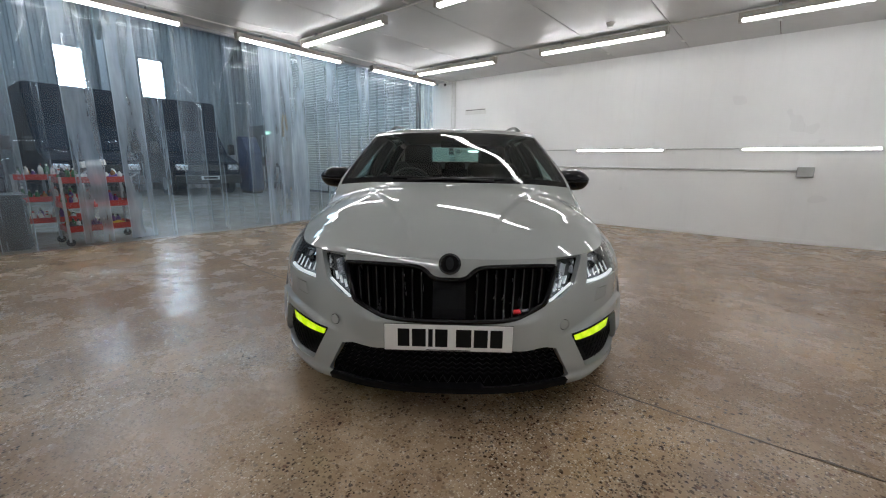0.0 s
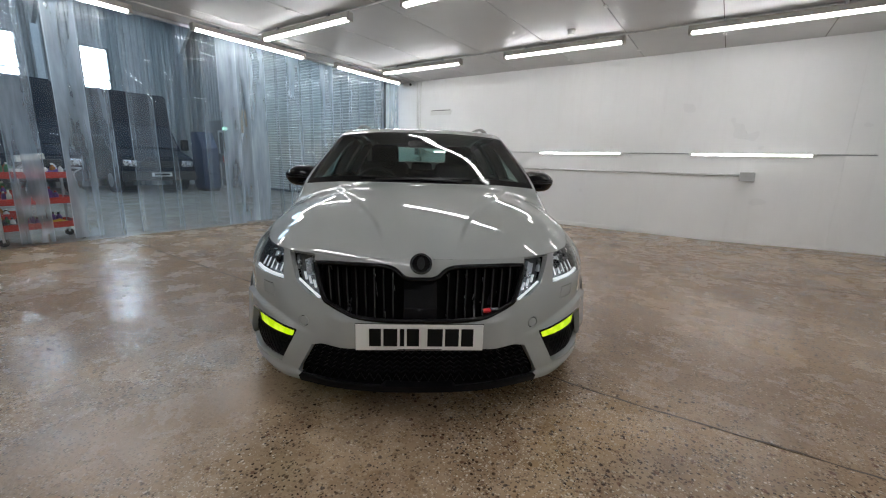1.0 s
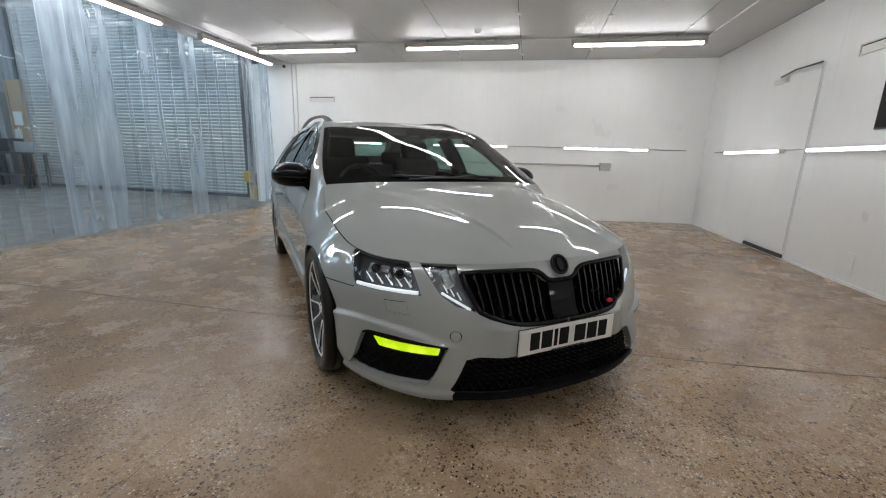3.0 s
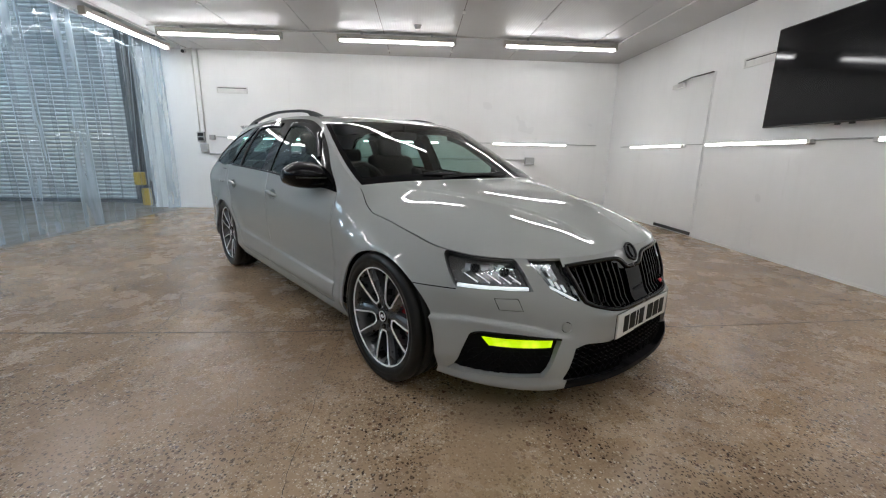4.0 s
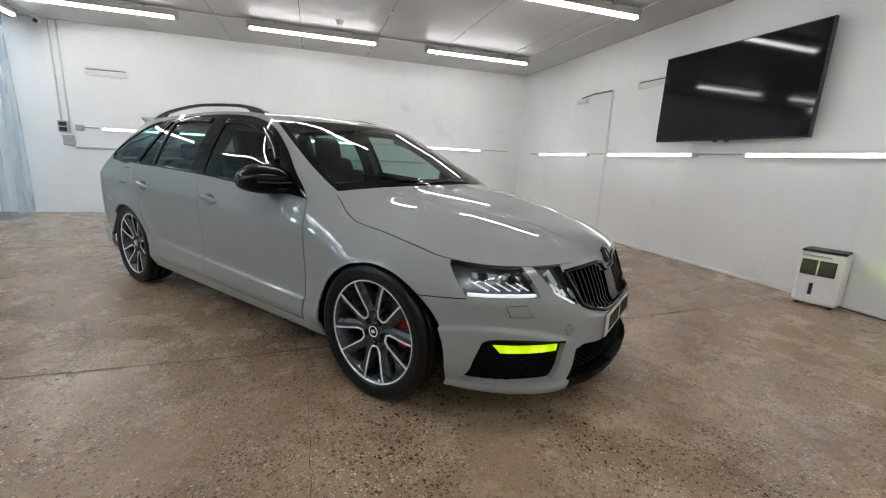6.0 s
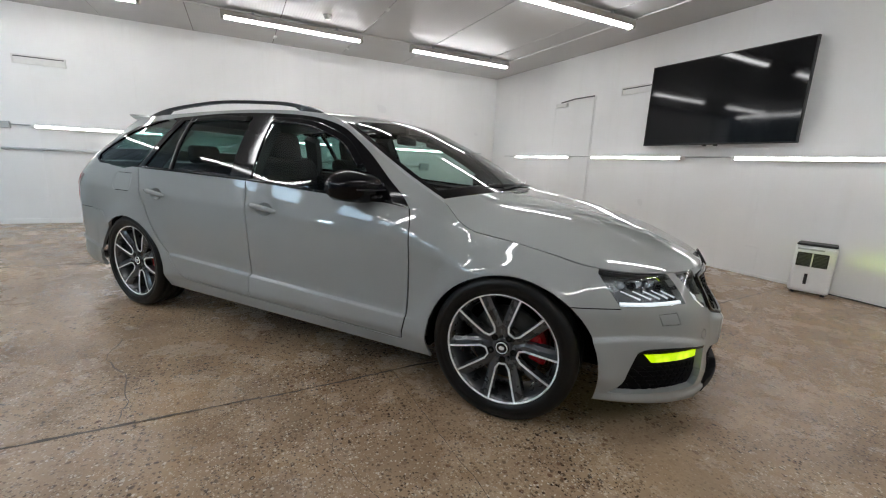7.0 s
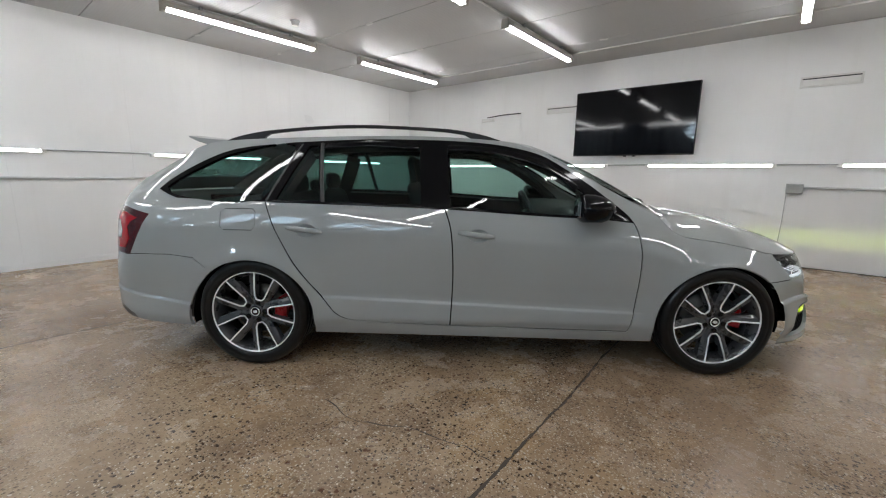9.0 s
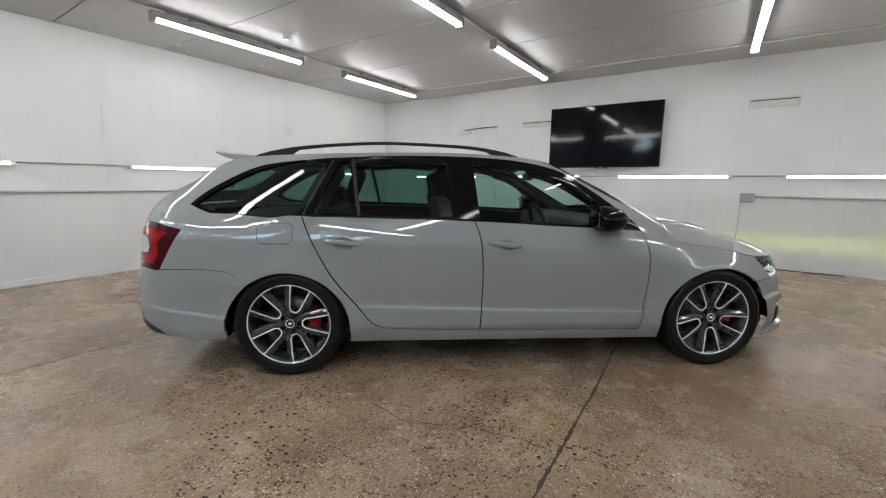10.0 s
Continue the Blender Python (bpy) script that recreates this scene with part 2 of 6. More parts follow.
def prism(poly, axis, lo, hi, bm=None, bevel=0.0):
    """A flat outline of 2D points, pulled along an axis from lo to hi."""
    one = bmesh.new()
    def at(p, h):
        return {"x": (h, p[0], p[1]), "y": (p[0], h, p[1]), "z": (p[0], p[1], h)}[axis]
    a = [one.verts.new(at(p, lo)) for p in poly]
    b = [one.verts.new(at(p, hi)) for p in poly]
    one.faces.new(a[::-1])
    one.faces.new(b)
    n = len(poly)
    for i in range(n):
        one.faces.new((a[i], a[(i + 1) % n], b[(i + 1) % n], b[i]))
    bmesh.ops.recalc_face_normals(one, faces=one.faces[:])
    if bevel:
        bmesh.ops.bevel(one, geom=one.edges[:], offset=bevel, segments=2, affect="EDGES")
    return join(bm, one)


def pchip(pts):
    """A smooth curve through (x, y) pairs that does not overshoot."""
    xs, ys = np.array([p[0] for p in pts], float), np.array([p[1] for p in pts], float)
    h, d = np.diff(xs), np.diff(ys) / np.diff(xs)
    m = np.zeros(len(xs))
    m[0], m[-1] = d[0], d[-1]
    for i in range(1, len(xs) - 1):
        if d[i - 1] * d[i] > 0:
            w1, w2 = 2 * h[i] + h[i - 1], h[i] + 2 * h[i - 1]
            m[i] = (w1 + w2) / (w1 / d[i - 1] + w2 / d[i])
    def f(x):
        x = min(max(x, xs[0]), xs[-1])
        i = min(int(np.searchsorted(xs, x, "right")) - 1, len(xs) - 2)
        t = (x - xs[i]) / h[i]
        return float((1 + 2 * t) * (1 - t) ** 2 * ys[i] + t * (1 - t) ** 2 * h[i] * m[i] + t * t * (3 - 2 * t) * ys[i + 1] + t * t * (t - 1) * h[i] * m[i + 1])
    return f

# ---- the room ----
X_CURT, X_RIGHT, Y_BACK, Y_NEAR, Z_CEIL = -5.15, 3.36, 5.88, -5.6, 2.92
X_HALL, Y_HALL, Z_HALL = -16.0, 6.55, 6.2


def rise(x):
    """The floor's slight fall from the far wall."""
    t = min(max((x - 1.2) / 2.1, 0), 1)
    return 0.045 * t * t * (3 - 2 * t)


# floor: a bed of joint filler with cast slabs on it
floor = solid("floor", box(X_CURT, X_RIGHT + 0.1, Y_NEAR, Y_BACK, -0.25, -0.012), M_JOINT,
              "brown ground and sealed concrete floor with dark joints and cracks", "floor", kind="structure")
ys = [Y_NEAR, -2.95, 0.03, 3.05, Y_BACK + 0.05]
xs = [X_CURT, -0.95, X_RIGHT + 0.05]


def drift(k, x):
    """How far a joint strays from a line across the room."""
    return {2: 0.0125 * max(x, -2.0) - 0.018 * smooth_step((-0.6 - x) / 1.2) * smooth_step((x + 3.6) / 1.0), 3: 0.03 * max(0.0, min(x + 2.5, 4.0))}.get(k, 0.0)


def smooth_step(t):
    t = min(max(t, 0.0), 1.0)
    return t * t * (3 - 2 * t)


for i in range(len(ys) - 1):
    for j in range(len(xs) - 1):
        if i > 0 and j == 1:
            continue
        x0, x1 = xs[j], xs[j + 1]
        if i > 0:
            x1 = xs[2]
        g = 0.003
        bm = bmesh.new()
        nx, ny = 44, 22
        grid = []
        for b in range(ny + 1):
            row = []
            for a in range(nx + 1):
                x = x0 + g + (x1 - x0 - 2 * g) * a / nx
                y = ys[i] + g + (ys[i + 1] - ys[i] - 2 * g) * b / ny
                if b in (0, ny):
                    k = i + (b > 0)
                    y += drift(k, x) + 0.004 * noise.noise(Vector((x * 3.1, 5.0 * k, 0))) + 0.0035 * noise.noise(Vector((x * 17, 3, b)))
                row.append(bm.verts.new((x, y, rise(x))))
            grid.append(row)
        for b in range(ny):
            for a in range(nx):
                bm.faces.new((grid[b][a], grid[b][a + 1], grid[b + 1][a + 1], grid[b + 1][a]))
        rim = bmesh.ops.extrude_edge_only(bm, edges=[e for e in bm.edges if e.is_boundary])["geom"]
        for v in rim:
            if isinstance(v, bmesh.types.BMVert):
                v.co.z -= 0.03
        part("slab", bm, M_FLOOR, floor)


def crack(points, width, wander, seed):
    """A ragged hairline crack laid in the floor's face."""
    rnd = random.Random(seed)
    pts = [Vector(p) for p in points]
    line = []
    for a, b in zip(pts, pts[1:]):
        n = max(2, int((b - a).length / 0.035))
        for i in range(n):
            line.append(a.lerp(b, i / n))
    line.append(pts[-1])
    bm = bmesh.new()
    left, right = [], []
    off = 0
    for i, p in enumerate(line):
        d = (line[min(i + 1, len(line) - 1)] - line[max(i - 1, 0)]).normalized()
        n = Vector((-d.y, d.x))
        off = off * 0.86 + rnd.uniform(-1, 1) * wander
        w = width * (0.35 + rnd.random() * 0.9) * (0.4 if i in (0, len(line) - 1) else 1)
        q = p + n * off
        left.append(bm.verts.new((q.x + n.x * w, q.y + n.y * w, rise(q.x) + 0.0012)))
        right.append(bm.verts.new((q.x - n.x * w, q.y - n.y * w, rise(q.x) + 0.0012)))
    for i in range(len(line) - 1):
        bm.faces.new((left[i], right[i], right[i + 1], left[i + 1]))
    return part("crack", bm, M_JOINT, floor)


crack([(-2.19, 0.03), (-2.2, 0.25), (-2.22, 0.44), (-2.36, 0.7), (-2.33, 0.95)], 0.0034, 0.013, 3)
crack([(-2.33, 0.95), (-2.34, 1.42), (-2.5, 2.1), (-2.45, 3.05)], 0.0012, 0.013, 31)
crack([(-0.9, -2.95), (-0.91, -1.9), (-0.98, -1.2), (-1.0, 0.03)], 0.0013, 0.004, 5)
for k in (2, 3):
    line = [(x, ys[k] + drift(k, x)) for x in [-5.1 + 0.5 * i for i in range(17)]]
    crack(line[:7], 0.0090 if k == 2 else 0.0125, 0.003, 8 + k)
    crack(line[6:], 0.0066 if k == 2 else 0.0105, 0.004, 18 + k)
crack([(-2.6, 3.1), (-2.9, 3.9), (-2.7, 4.6), (-3.0, 5.8)], 0.0016, 0.010, 4)
crack([(-1.35, -0.02), (-1.42, -0.5), (-1.30, -0.9), (-1.5, -1.5)], 0.0009, 0.010, 6)

# walls: sandwich panels with fine upright joints
def wall(name, a, b, z0, z1, thick, width, first, label, openings=()):
    """A wall from a to b, its room face to the left of that way; panels are its parts."""
    a, b = Vector((*a, 0)), Vector((*b, 0))
    d = (b - a).normalized()
    length = (b - a).length
    at = Matrix((( d.x, -d.y, 0, a.x), (d.y, d.x, 0, a.y), (0, 0, 1, 0), (0, 0, 0, 1)))
    core = solid(name, box(0, length, -thick, -0.012, z0, z1), M_WALL, label, "wall", at, kind="structure")
    cuts = [0.0]
    x = first
    while x < length - 0.05:
        cuts.append(x)
        x += width
    cuts.append(length)
    for p, q in zip(cuts, cuts[1:]):
        part("panel", box(p + 0.0003, q - 0.0003, -0.012, 0.0, z0, z1, 0.0005, seg=1), M_WALL, core)
    return core


wall("wall_back", (X_RIGHT + 0.1, Y_BACK), (X_CURT - 0.55, Y_BACK), -0.02, Z_CEIL, 0.12, 1.15, 0.7, "white painted sandwich-panel wall with fine joints")
wall("wall_right", (X_RIGHT, Y_NEAR), (X_RIGHT, Y_BACK), -0.02, Z_CEIL, 0.12, 1.15, 0.4, "white painted sandwich-panel wall with a flush door")
wall("wall_near", (X_CURT, Y_NEAR), (X_RIGHT + 0.1, Y_NEAR), -0.02, Z_CEIL, 0.12, 1.15, 0.4, "white painted sandwich-panel wall")

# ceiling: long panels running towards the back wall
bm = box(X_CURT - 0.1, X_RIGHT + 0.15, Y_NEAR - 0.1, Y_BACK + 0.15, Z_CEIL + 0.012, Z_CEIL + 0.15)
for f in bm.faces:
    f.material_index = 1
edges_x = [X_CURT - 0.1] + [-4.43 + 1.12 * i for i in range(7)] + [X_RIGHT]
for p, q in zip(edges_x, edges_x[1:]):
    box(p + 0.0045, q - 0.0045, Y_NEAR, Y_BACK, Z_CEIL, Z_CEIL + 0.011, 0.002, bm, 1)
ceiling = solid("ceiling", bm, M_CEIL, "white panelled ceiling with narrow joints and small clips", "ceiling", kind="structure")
ceiling.data.materials.append(M_JOINT)

# ---- ceiling lights ----
def batten(length):
    th = thing("ceiling_light", "lit slim LED batten with a grey housing on the ceiling", "light", group="ceiling battens")
    h = length / 2
    part("housing", box(-h, h, -0.045, 0.045, -0.035, 0.03, 0.008), M_BATTEN, th, "grey housing")
    bm = bmesh.new()
    prof = [(0.035 * math.sin(a), -0.036 - 0.034 * math.cos(a)) for a in [math.pi * (i / 8 - 0.5) for i in range(9)]]
    prism([(p[0], p[1]) for p in prof], "x", -h + 0.03, h - 0.03, bm)
    part("diffuser", bm, M_TUBE, th, "lit white diffuser")
    for s in (-1, 1):
        part("end_cap", box(s * h - 0.02, s * h + 0.02, -0.047, 0.047, -0.072, 0.032, 0.008), M_BATTEN, th)
        part("bracket", box(s * h * 0.6 - 0.015, s * h * 0.6 + 0.015, -0.05, 0.05, 0.028, 0.066, 0.003), M_STEEL, th)
    for k in range(-3, 4):
        part("clip", box(k * h / 3.4 - 0.012, k * h / 3.4 + 0.012, -0.05, 0.05, -0.02, 0.0, 0.003), M_STEEL, th)
    return th


Z_LAMP = Z_CEIL - 0.065
first = batten(1.8)
spots = [(x, y, 0) for y in (4.46, 1.90, -0.72, -3.25) for x in (-3.54, -0.87, 1.72) if x > -3 or y > -3] + [(-4.86, y, 90) for y in (4.50, 1.98, -0.55)]
first.matrix_basis = pose(*spots[0][:2], Z_LAMP, 0, 0, spots[0][2])
for x, y, r in spots[1:]:
    copy_thing(first, pose(x, y, Z_LAMP, 0, 0, r))


def conduit(points, r=0.0105, label="thin white cable conduit along the ceiling", mat=None):
    return solid("conduit", tube(points, r), mat or M_WHITEPL, label, "conduit", smooth=True)


for y in (4.46, 1.90, -0.72, -3.25):
    conduit([(-4.6, y, Z_CEIL - 0.012), (2.7, y, Z_CEIL - 0.012)])
conduit([(2.66, 4.46, Z_CEIL - 0.012), (2.66, -5.5, Z_CEIL - 0.012)])
conduit([(-4.75, 5.75, Z_CEIL - 0.012), (-4.75, -5.5, Z_CEIL - 0.012)])

# ---- wall strips ----
def wall_strip(length):
    th = thing("wall_light", "lit LED tube in a slim white holder on the wall", "light", group="wall tubes")
    h = length / 2
    part("holder", box(-h, h, -0.03, 0.0, -0.018, 0.018, 0.004), M_WHITEPL, th)
    bm = rod((-h + 0.02, -0.042, 0), (h - 0.02, -0.042, 0), 0.018, n=16)
    bm.normal_update()
    for f in bm.faces:
        f.material_index = 0 if f.normal.y < -0.3 else 1
    part("tube", bm, M_STRIP, th, "lit white tube with a dull metal back").data.materials.append(M_STEEL)
    for s in (-1, 1):
        part("end_cap", box(s * h - 0.022, s * h + 0.022, -0.064, 0.0, -0.022, 0.022, 0.005), M_WHITEPL, th)
    return th


strip = wall_strip(1.5)
places = [pose(x, Y_BACK, 1.35, 0, 0, 0) for x in (-3.43, -0.87, 1.68)] + [pose(X_RIGHT, y, 1.315, 0, 0, -90) for y in (4.2, 2.22, 0.11, -2.0, -4.1)]
strip.matrix_basis = places[0]
for m in places[1:]:
    copy_thing(strip, m)
conduit([(-4.5, Y_BACK - 0.012, 1.365), (X_RIGHT - 0.3, Y_BACK - 0.012, 1.365)], 0.008, "thin grey cable between the wall tubes", M_GREYPL)
conduit([(X_RIGHT - 0.012, Y_BACK - 0.5, 1.33), (X_RIGHT - 0.012, -5.4, 1.33)], 0.008, "thin grey cable between the wall tubes", M_GREYPL)

# ---- the car ----
# Its own axes: x across, y from nose to tail, z up; the front axle stands at y = 0.
HALF_N, TAIL_N, NOSE_Y, TAIL_Y = 2.5, 3.6, 0.0, 2.95
WHEELBASE = 2.728
# wheel openings: middle along the car, height, half length, half height
ARCHES = ((-0.018, 0.288, 0.384, 0.374), (2.731, 0.285, 0.374, 0.366))
nose = pchip([(0.12, -0.86), (0.17, -0.895), (0.24, -0.90), (0.34, -0.884), (0.45, -0.868), (0.55, -0.838), (0.64, -0.802), (0.70, -0.775), (0.75, -0.74)])
tail = pchip([(0.15, 3.67), (0.25, 3.775), (0.31, 3.81), (0.46, 3.822), (0.66, 3.785), (0.9, 3.74), (0.95, 3.73), (1.0, 3.715), (1.03, 3.70)])
edge_z = pchip([(-0.9, 0.700), (-0.6, 0.702), (-0.36, 0.719), (-0.2, 0.752), (0, 0.785), (0.1967, 0.812), (0.30, 0.838), (0.40, 0.868), (0.50, 0.892), (0.56, 0.902), (0.65, 0.910),
                (1.08, 0.930), (1.54, 0.956), (2.24, 0.976), (2.65, 0.984), (3.15, 0.996), (3.4, 1.0), (3.8, 1.0)])
foot_z = pchip([(-0.9, 0.165), (-0.6, 0.172), (-0.38, 0.185), (0.4, 0.188), (1.5, 0.197), (2.35, 0.202), (3.05, 0.235), (3.4, 0.25), (3.8, 0.27)])
roll_in = pchip([(-0.9, 0.06), (-0.4, 0.085), (0.1967, 0.097), (0.27, 0.084), (0.354, 0.073), (0.5, 0.063), (0.70, 0.054), (2.6, 0.05), (3.2, 0.075), (3.8, 0.09)])
flank = pchip([(0.12, 0.80), (0.165, 0.84), (0.20, 0.868), (0.26, 0.888), (0.30, 0.894), (0.36, 0.893), (0.45, 0.891), (0.55, 0.899), (0.66, 0.905), (0.78, 0.907), (1.1, 0.905)])


def smooth01(t):
    t = min(max(t, 0.0), 1.0)
    return t * t * (3 - 2 * t)


def side_x(y, z):
    """Half the body's width at a place along it and a height, before the ends round off."""
    x = flank(z)
    # the pressed ledge along the doors' foot
    mid = 0.404 + 0.033 * (y - 1.3) / 1.0
    on = smooth01((y - 0.42) / 0.12) * smooth01((2.36 - y) / 0.14)
    x += on * (0.014 * smooth01((mid - z) / 0.006) * smooth01((z - 0.26) / 0.05) - 0.003 * math.exp(-((z - mid - 0.02) / 0.03) ** 2))
    # the creased foot of the rear bumper
    x += 0.010 * smooth01((y - 3.02) / 0.1) * smooth01((0.372 + 0.115 * (y - 3.0) - z) / 0.007)
    # flared wheel arches
    for yc, zc, ry, rz in ARCHES:
        r = 0.38 * (math.hypot((y - yc) / ry, (z - zc) / rz) - 1)
        x += (0.020 if yc < 1 else 0.025) * math.exp(-(r / (0.030 if r < 0 else 0.058 if yc < 1 else 0.085)) ** 2) * smooth01((z - 0.2) / 0.1)
    # creased bumper wing at the front corner
    d = edge_z(y) - z
    if d < 0.16:
        x -= roll_in(y) * (1 - d / 0.16) ** (1.55 - 0.30 * smooth01((y - 0.55) / 0.3) * smooth01((3.3 - y) / 0.4))
    return x


wing_z = pchip([(0.40, 0.36), (0.513, 0.395), (0.666, 0.444), (0.778, 0.460), (0.85, 0.450), (0.92, 0.44)])


def lower_point(p, s):
    """The lower body: p runs from the nose's middle (0) round to the tail's middle (3), s from foot to shoulder."""
    if p <= 1:
        a = p * math.pi / 2
        cx, cy = math.sin(a) ** (2 / HALF_N), math.cos(a) ** (2 / HALF_N)
        yn = NOSE_Y - (NOSE_Y + 0.88) * cy
    elif p <= 2:
        cx, cy, yn = 1, 0, NOSE_Y + (TAIL_Y - NOSE_Y) * (p - 1)
    else:
        a = (3 - p) * math.pi / 2
        cx, cy = math.sin(a) ** (2 / TAIL_N), math.cos(a) ** (2 / TAIL_N)
        yn = TAIL_Y + 0.82 * cy
    z0, z1 = foot_z(yn), edge_z(yn)
    z = z0 + (z1 - z0) * s
    x = side_x(yn, z) * cx
    if p <= 1:
        y = NOSE_Y - (NOSE_Y - nose(z)) * cy
        # the bumper's corner stands proud below a crease that climbs outwards
        d = 0.020 * smooth01((wing_z(x) - z) / 0.009 + 0.5) * smooth01((x - 0.44) / 0.14) * smooth01((-0.24 - y) / 0.14)
        d += 0.014 * smooth01((0.215 - z) / 0.02) * smooth01((-0.2 - y) / 0.2)
        x, y = x + d * cx ** 1.5, y - d * cy ** 1.5
        # the flat seat of the number plate
        seat_ = smooth01((0.40 - x) / 0.12) * smooth01((z - 0.27) / 0.05) * smooth01((0.50 - z) / 0.04)
        y += seat_ * (min(y, -0.882) - y)
    elif p <= 2:
        y = yn
    else:
        y = TAIL_Y + (tail(z) - TAIL_Y) * cy
    return Vector((x, y, z))


Y_COWL = 0.354
crest_z = pchip([(0.1967, 0.8125), (0.24, 0.831), (0.275, 0.853), (0.31, 0.888), (0.354, 0.927), (0.40, 0.953), (0.45, 0.978), (0.604, 1.057), (0.778, 1.153), (0.904, 1.222), (1.034, 1.297), (1.13, 1.338), (1.25, 1.357), (1.5, 1.375), (1.8, 1.383), (2.1, 1.380), (2.57, 1.366), (2.9, 1.350),
                 (3.05, 1.335), (3.15, 1.305), (3.267, 1.232), (3.38, 1.165), (3.52, 1.088), (3.62, 1.012)])
crest_x = pchip([(0.1967, 0.808), (0.27, 0.799), (0.354, 0.786), (0.45, 0.786), (0.6, 0.765), (0.778, 0.727), (0.904, 0.696), (1.034, 0.664), (1.15, 0.633), (1.4, 0.605), (1.9, 0.602), (2.6, 0.590), (3.1, 0.585), (3.267, 0.610), (3.4, 0.625), (3.52, 0.630), (3.62, 0.615)])
crest_bow = pchip([(0.354, 0.185), (0.7, 0.165), (1.1, 0.11), (1.5, 0.03), (1.9, 0.0), (2.9, 0.0), (3.1, -0.03), (3.3, -0.06), (3.62, -0.09)])
crest_up = pchip([(0.354, 0.030), (0.7, 0.046), (1.04, 0.030), (1.3, 0.020), (1.8, 0.017), (2.9, 0.020), (3.1, 0.03), (3.5, 0.005), (3.62, 0.0)])


def eased(f, w):
    """A curve without its knots: the mean over a short stretch, exact at both ends."""
    def g(y):
        r = w * smooth01((y - 0.37) / 0.12) * smooth01((3.05 - y) / 0.1)
        return (f(y) * 3 + 2 * (f(y - r * 0.5) + f(y + r * 0.5)) + f(y - r) + f(y + r)) / 9
    n, lo, hi = 1400, 0.15, 3.65
    table = [g(lo + (hi - lo) * i / n) for i in range(n + 1)]

    def quick(y):
        k = min(max((y - lo) / (hi - lo) * n, 0), n - 1e-6)
        i = int(k)
        return table[i] + (table[i + 1] - table[i]) * (k - i)
    return quick


crest_z, crest_x, crest_bow, crest_up = [eased(f, 0.11) for f in (crest_z, crest_x, crest_bow, crest_up)]
hood_z = pchip([(-0.90, 0.640), (-0.82, 0.677), (-0.78, 0.696), (-0.73, 0.722), (-0.66, 0.752), (-0.5, 0.812), (-0.14, 0.903), (0.2, 0.955), (0.40, 0.975)])
hood_bow = pchip([(-0.9, 0.0), (-0.2, 0.0), (0.1, 0.04), (0.30, 0.13), (0.36, 0.175)])


def shoulder(y):
    """The upper edge of the lower body along the flank: x and z."""
    if y > 0.1967:
        return crest_x(y), crest_z(y)
    if y >= NOSE_Y:
        return side_x(y, edge_z(y)), edge_z(y)
    k = min(1, -y / 0.775)
    yn = -0.88 * k
    return side_x(yn, edge_z(yn)) * (1 - k ** HALF_N) ** (1 / HALF_N), edge_z(yn)


def upper_point(y, q):
    """The cabin's flank from the belt (q = 0) to the roof's edge (q = 1)."""
    z0, z1 = edge_z(y), crest_z(y)
    x0 = side_x(y, z0)
    if y > TAIL_Y:
        x0 *= (1 - min(0.999, (y - TAIL_Y) / (tail(z0) - TAIL_Y)) ** TAIL_N) ** (1 / TAIL_N)
    x1 = crest_x(y)
    q2 = q
    return Vector((x0 + (x1 - x0) * q2 + 0.020 * math.sin(math.pi * q) * smooth01((y - 0.36) / 0.35) * min(1, (z1 - z0) / 0.2), y, z0 + (z1 - z0) * q))


def top_point(y, r):
    """Windscreen, roof and rear window: y along the roof's edge, r across from the middle (0) to that edge (1)."""
    return Vector((crest_x(y) * r, y - crest_bow(y) * (1 - r * r), crest_z(y) + crest_up(y) * (1 - r ** 3.2)))


def hood_point(y, r):
    """The bonnet: y along its shut line, r across."""
    xe, ze = shoulder(y)
    x, yy = xe * r, y - hood_bow(y) * (1 - r * r)
    up = hood_z(yy) - ze
    z = ze + up * (1 - r ** 3.6)
    # two raised creases that fan out from the nose
    xc = 0.16 + 0.42 * smooth01((yy + 0.8) / 1.25)
    k = smooth01((yy + 0.76) / 0.25) * smooth01((0.55 - yy) / 0.3)
    z += 0.010 * k * (1 - smooth01((x - xc + 0.011) / 0.022))
    return Vector((x, yy, z))


def sheet(bm, f, us, vs, tag, layer):
    grid = [[bm.verts.new(f(u, v)) for v in vs] for u in us]
    for i in range(len(us) - 1):
        for j in range(len(vs) - 1):
            try:
                fc = bm.faces.new((grid[i][j], grid[i + 1][j], grid[i + 1][j + 1], grid[i][j + 1]))
                fc[layer] = tag
            except ValueError:
                pass


def spaced(a, b, n):
    return [a + (b - a) * i / n for i in range(n + 1)]


skin = bmesh.new()
SURF = skin.faces.layers.int.new("surf")
ZONE = skin.faces.layers.int.new("zone")
sheet(skin, lower_point, spaced(0, 1, 64) + spaced(1, 2, 150)[1:] + spaced(2, 3, 36)[1:], spaced(0, 0.18, 10) + spaced(0.18, 0.35, 22)[1:] + spaced(0.35, 0.62, 22)[1:] + spaced(0.62, 1, 18)[1:], 1, SURF)
long_ys = [2.95 * i / 150 for i in range(10, 151)] + spaced(2.95, 3.62, 34)[1:]
sheet(skin, upper_point, long_ys, spaced(0, 1, 22), 2, SURF)
sheet(skin, top_point, long_ys[8:], spaced(0, 0.9, 20) + spaced(0.9, 1, 8)[1:], 3, SURF)
hood_ys = [-0.775 + 0.775 * (i / 48) ** 1.2 for i in range(49)] + [2.95 * i / 150 for i in range(1, 19)]
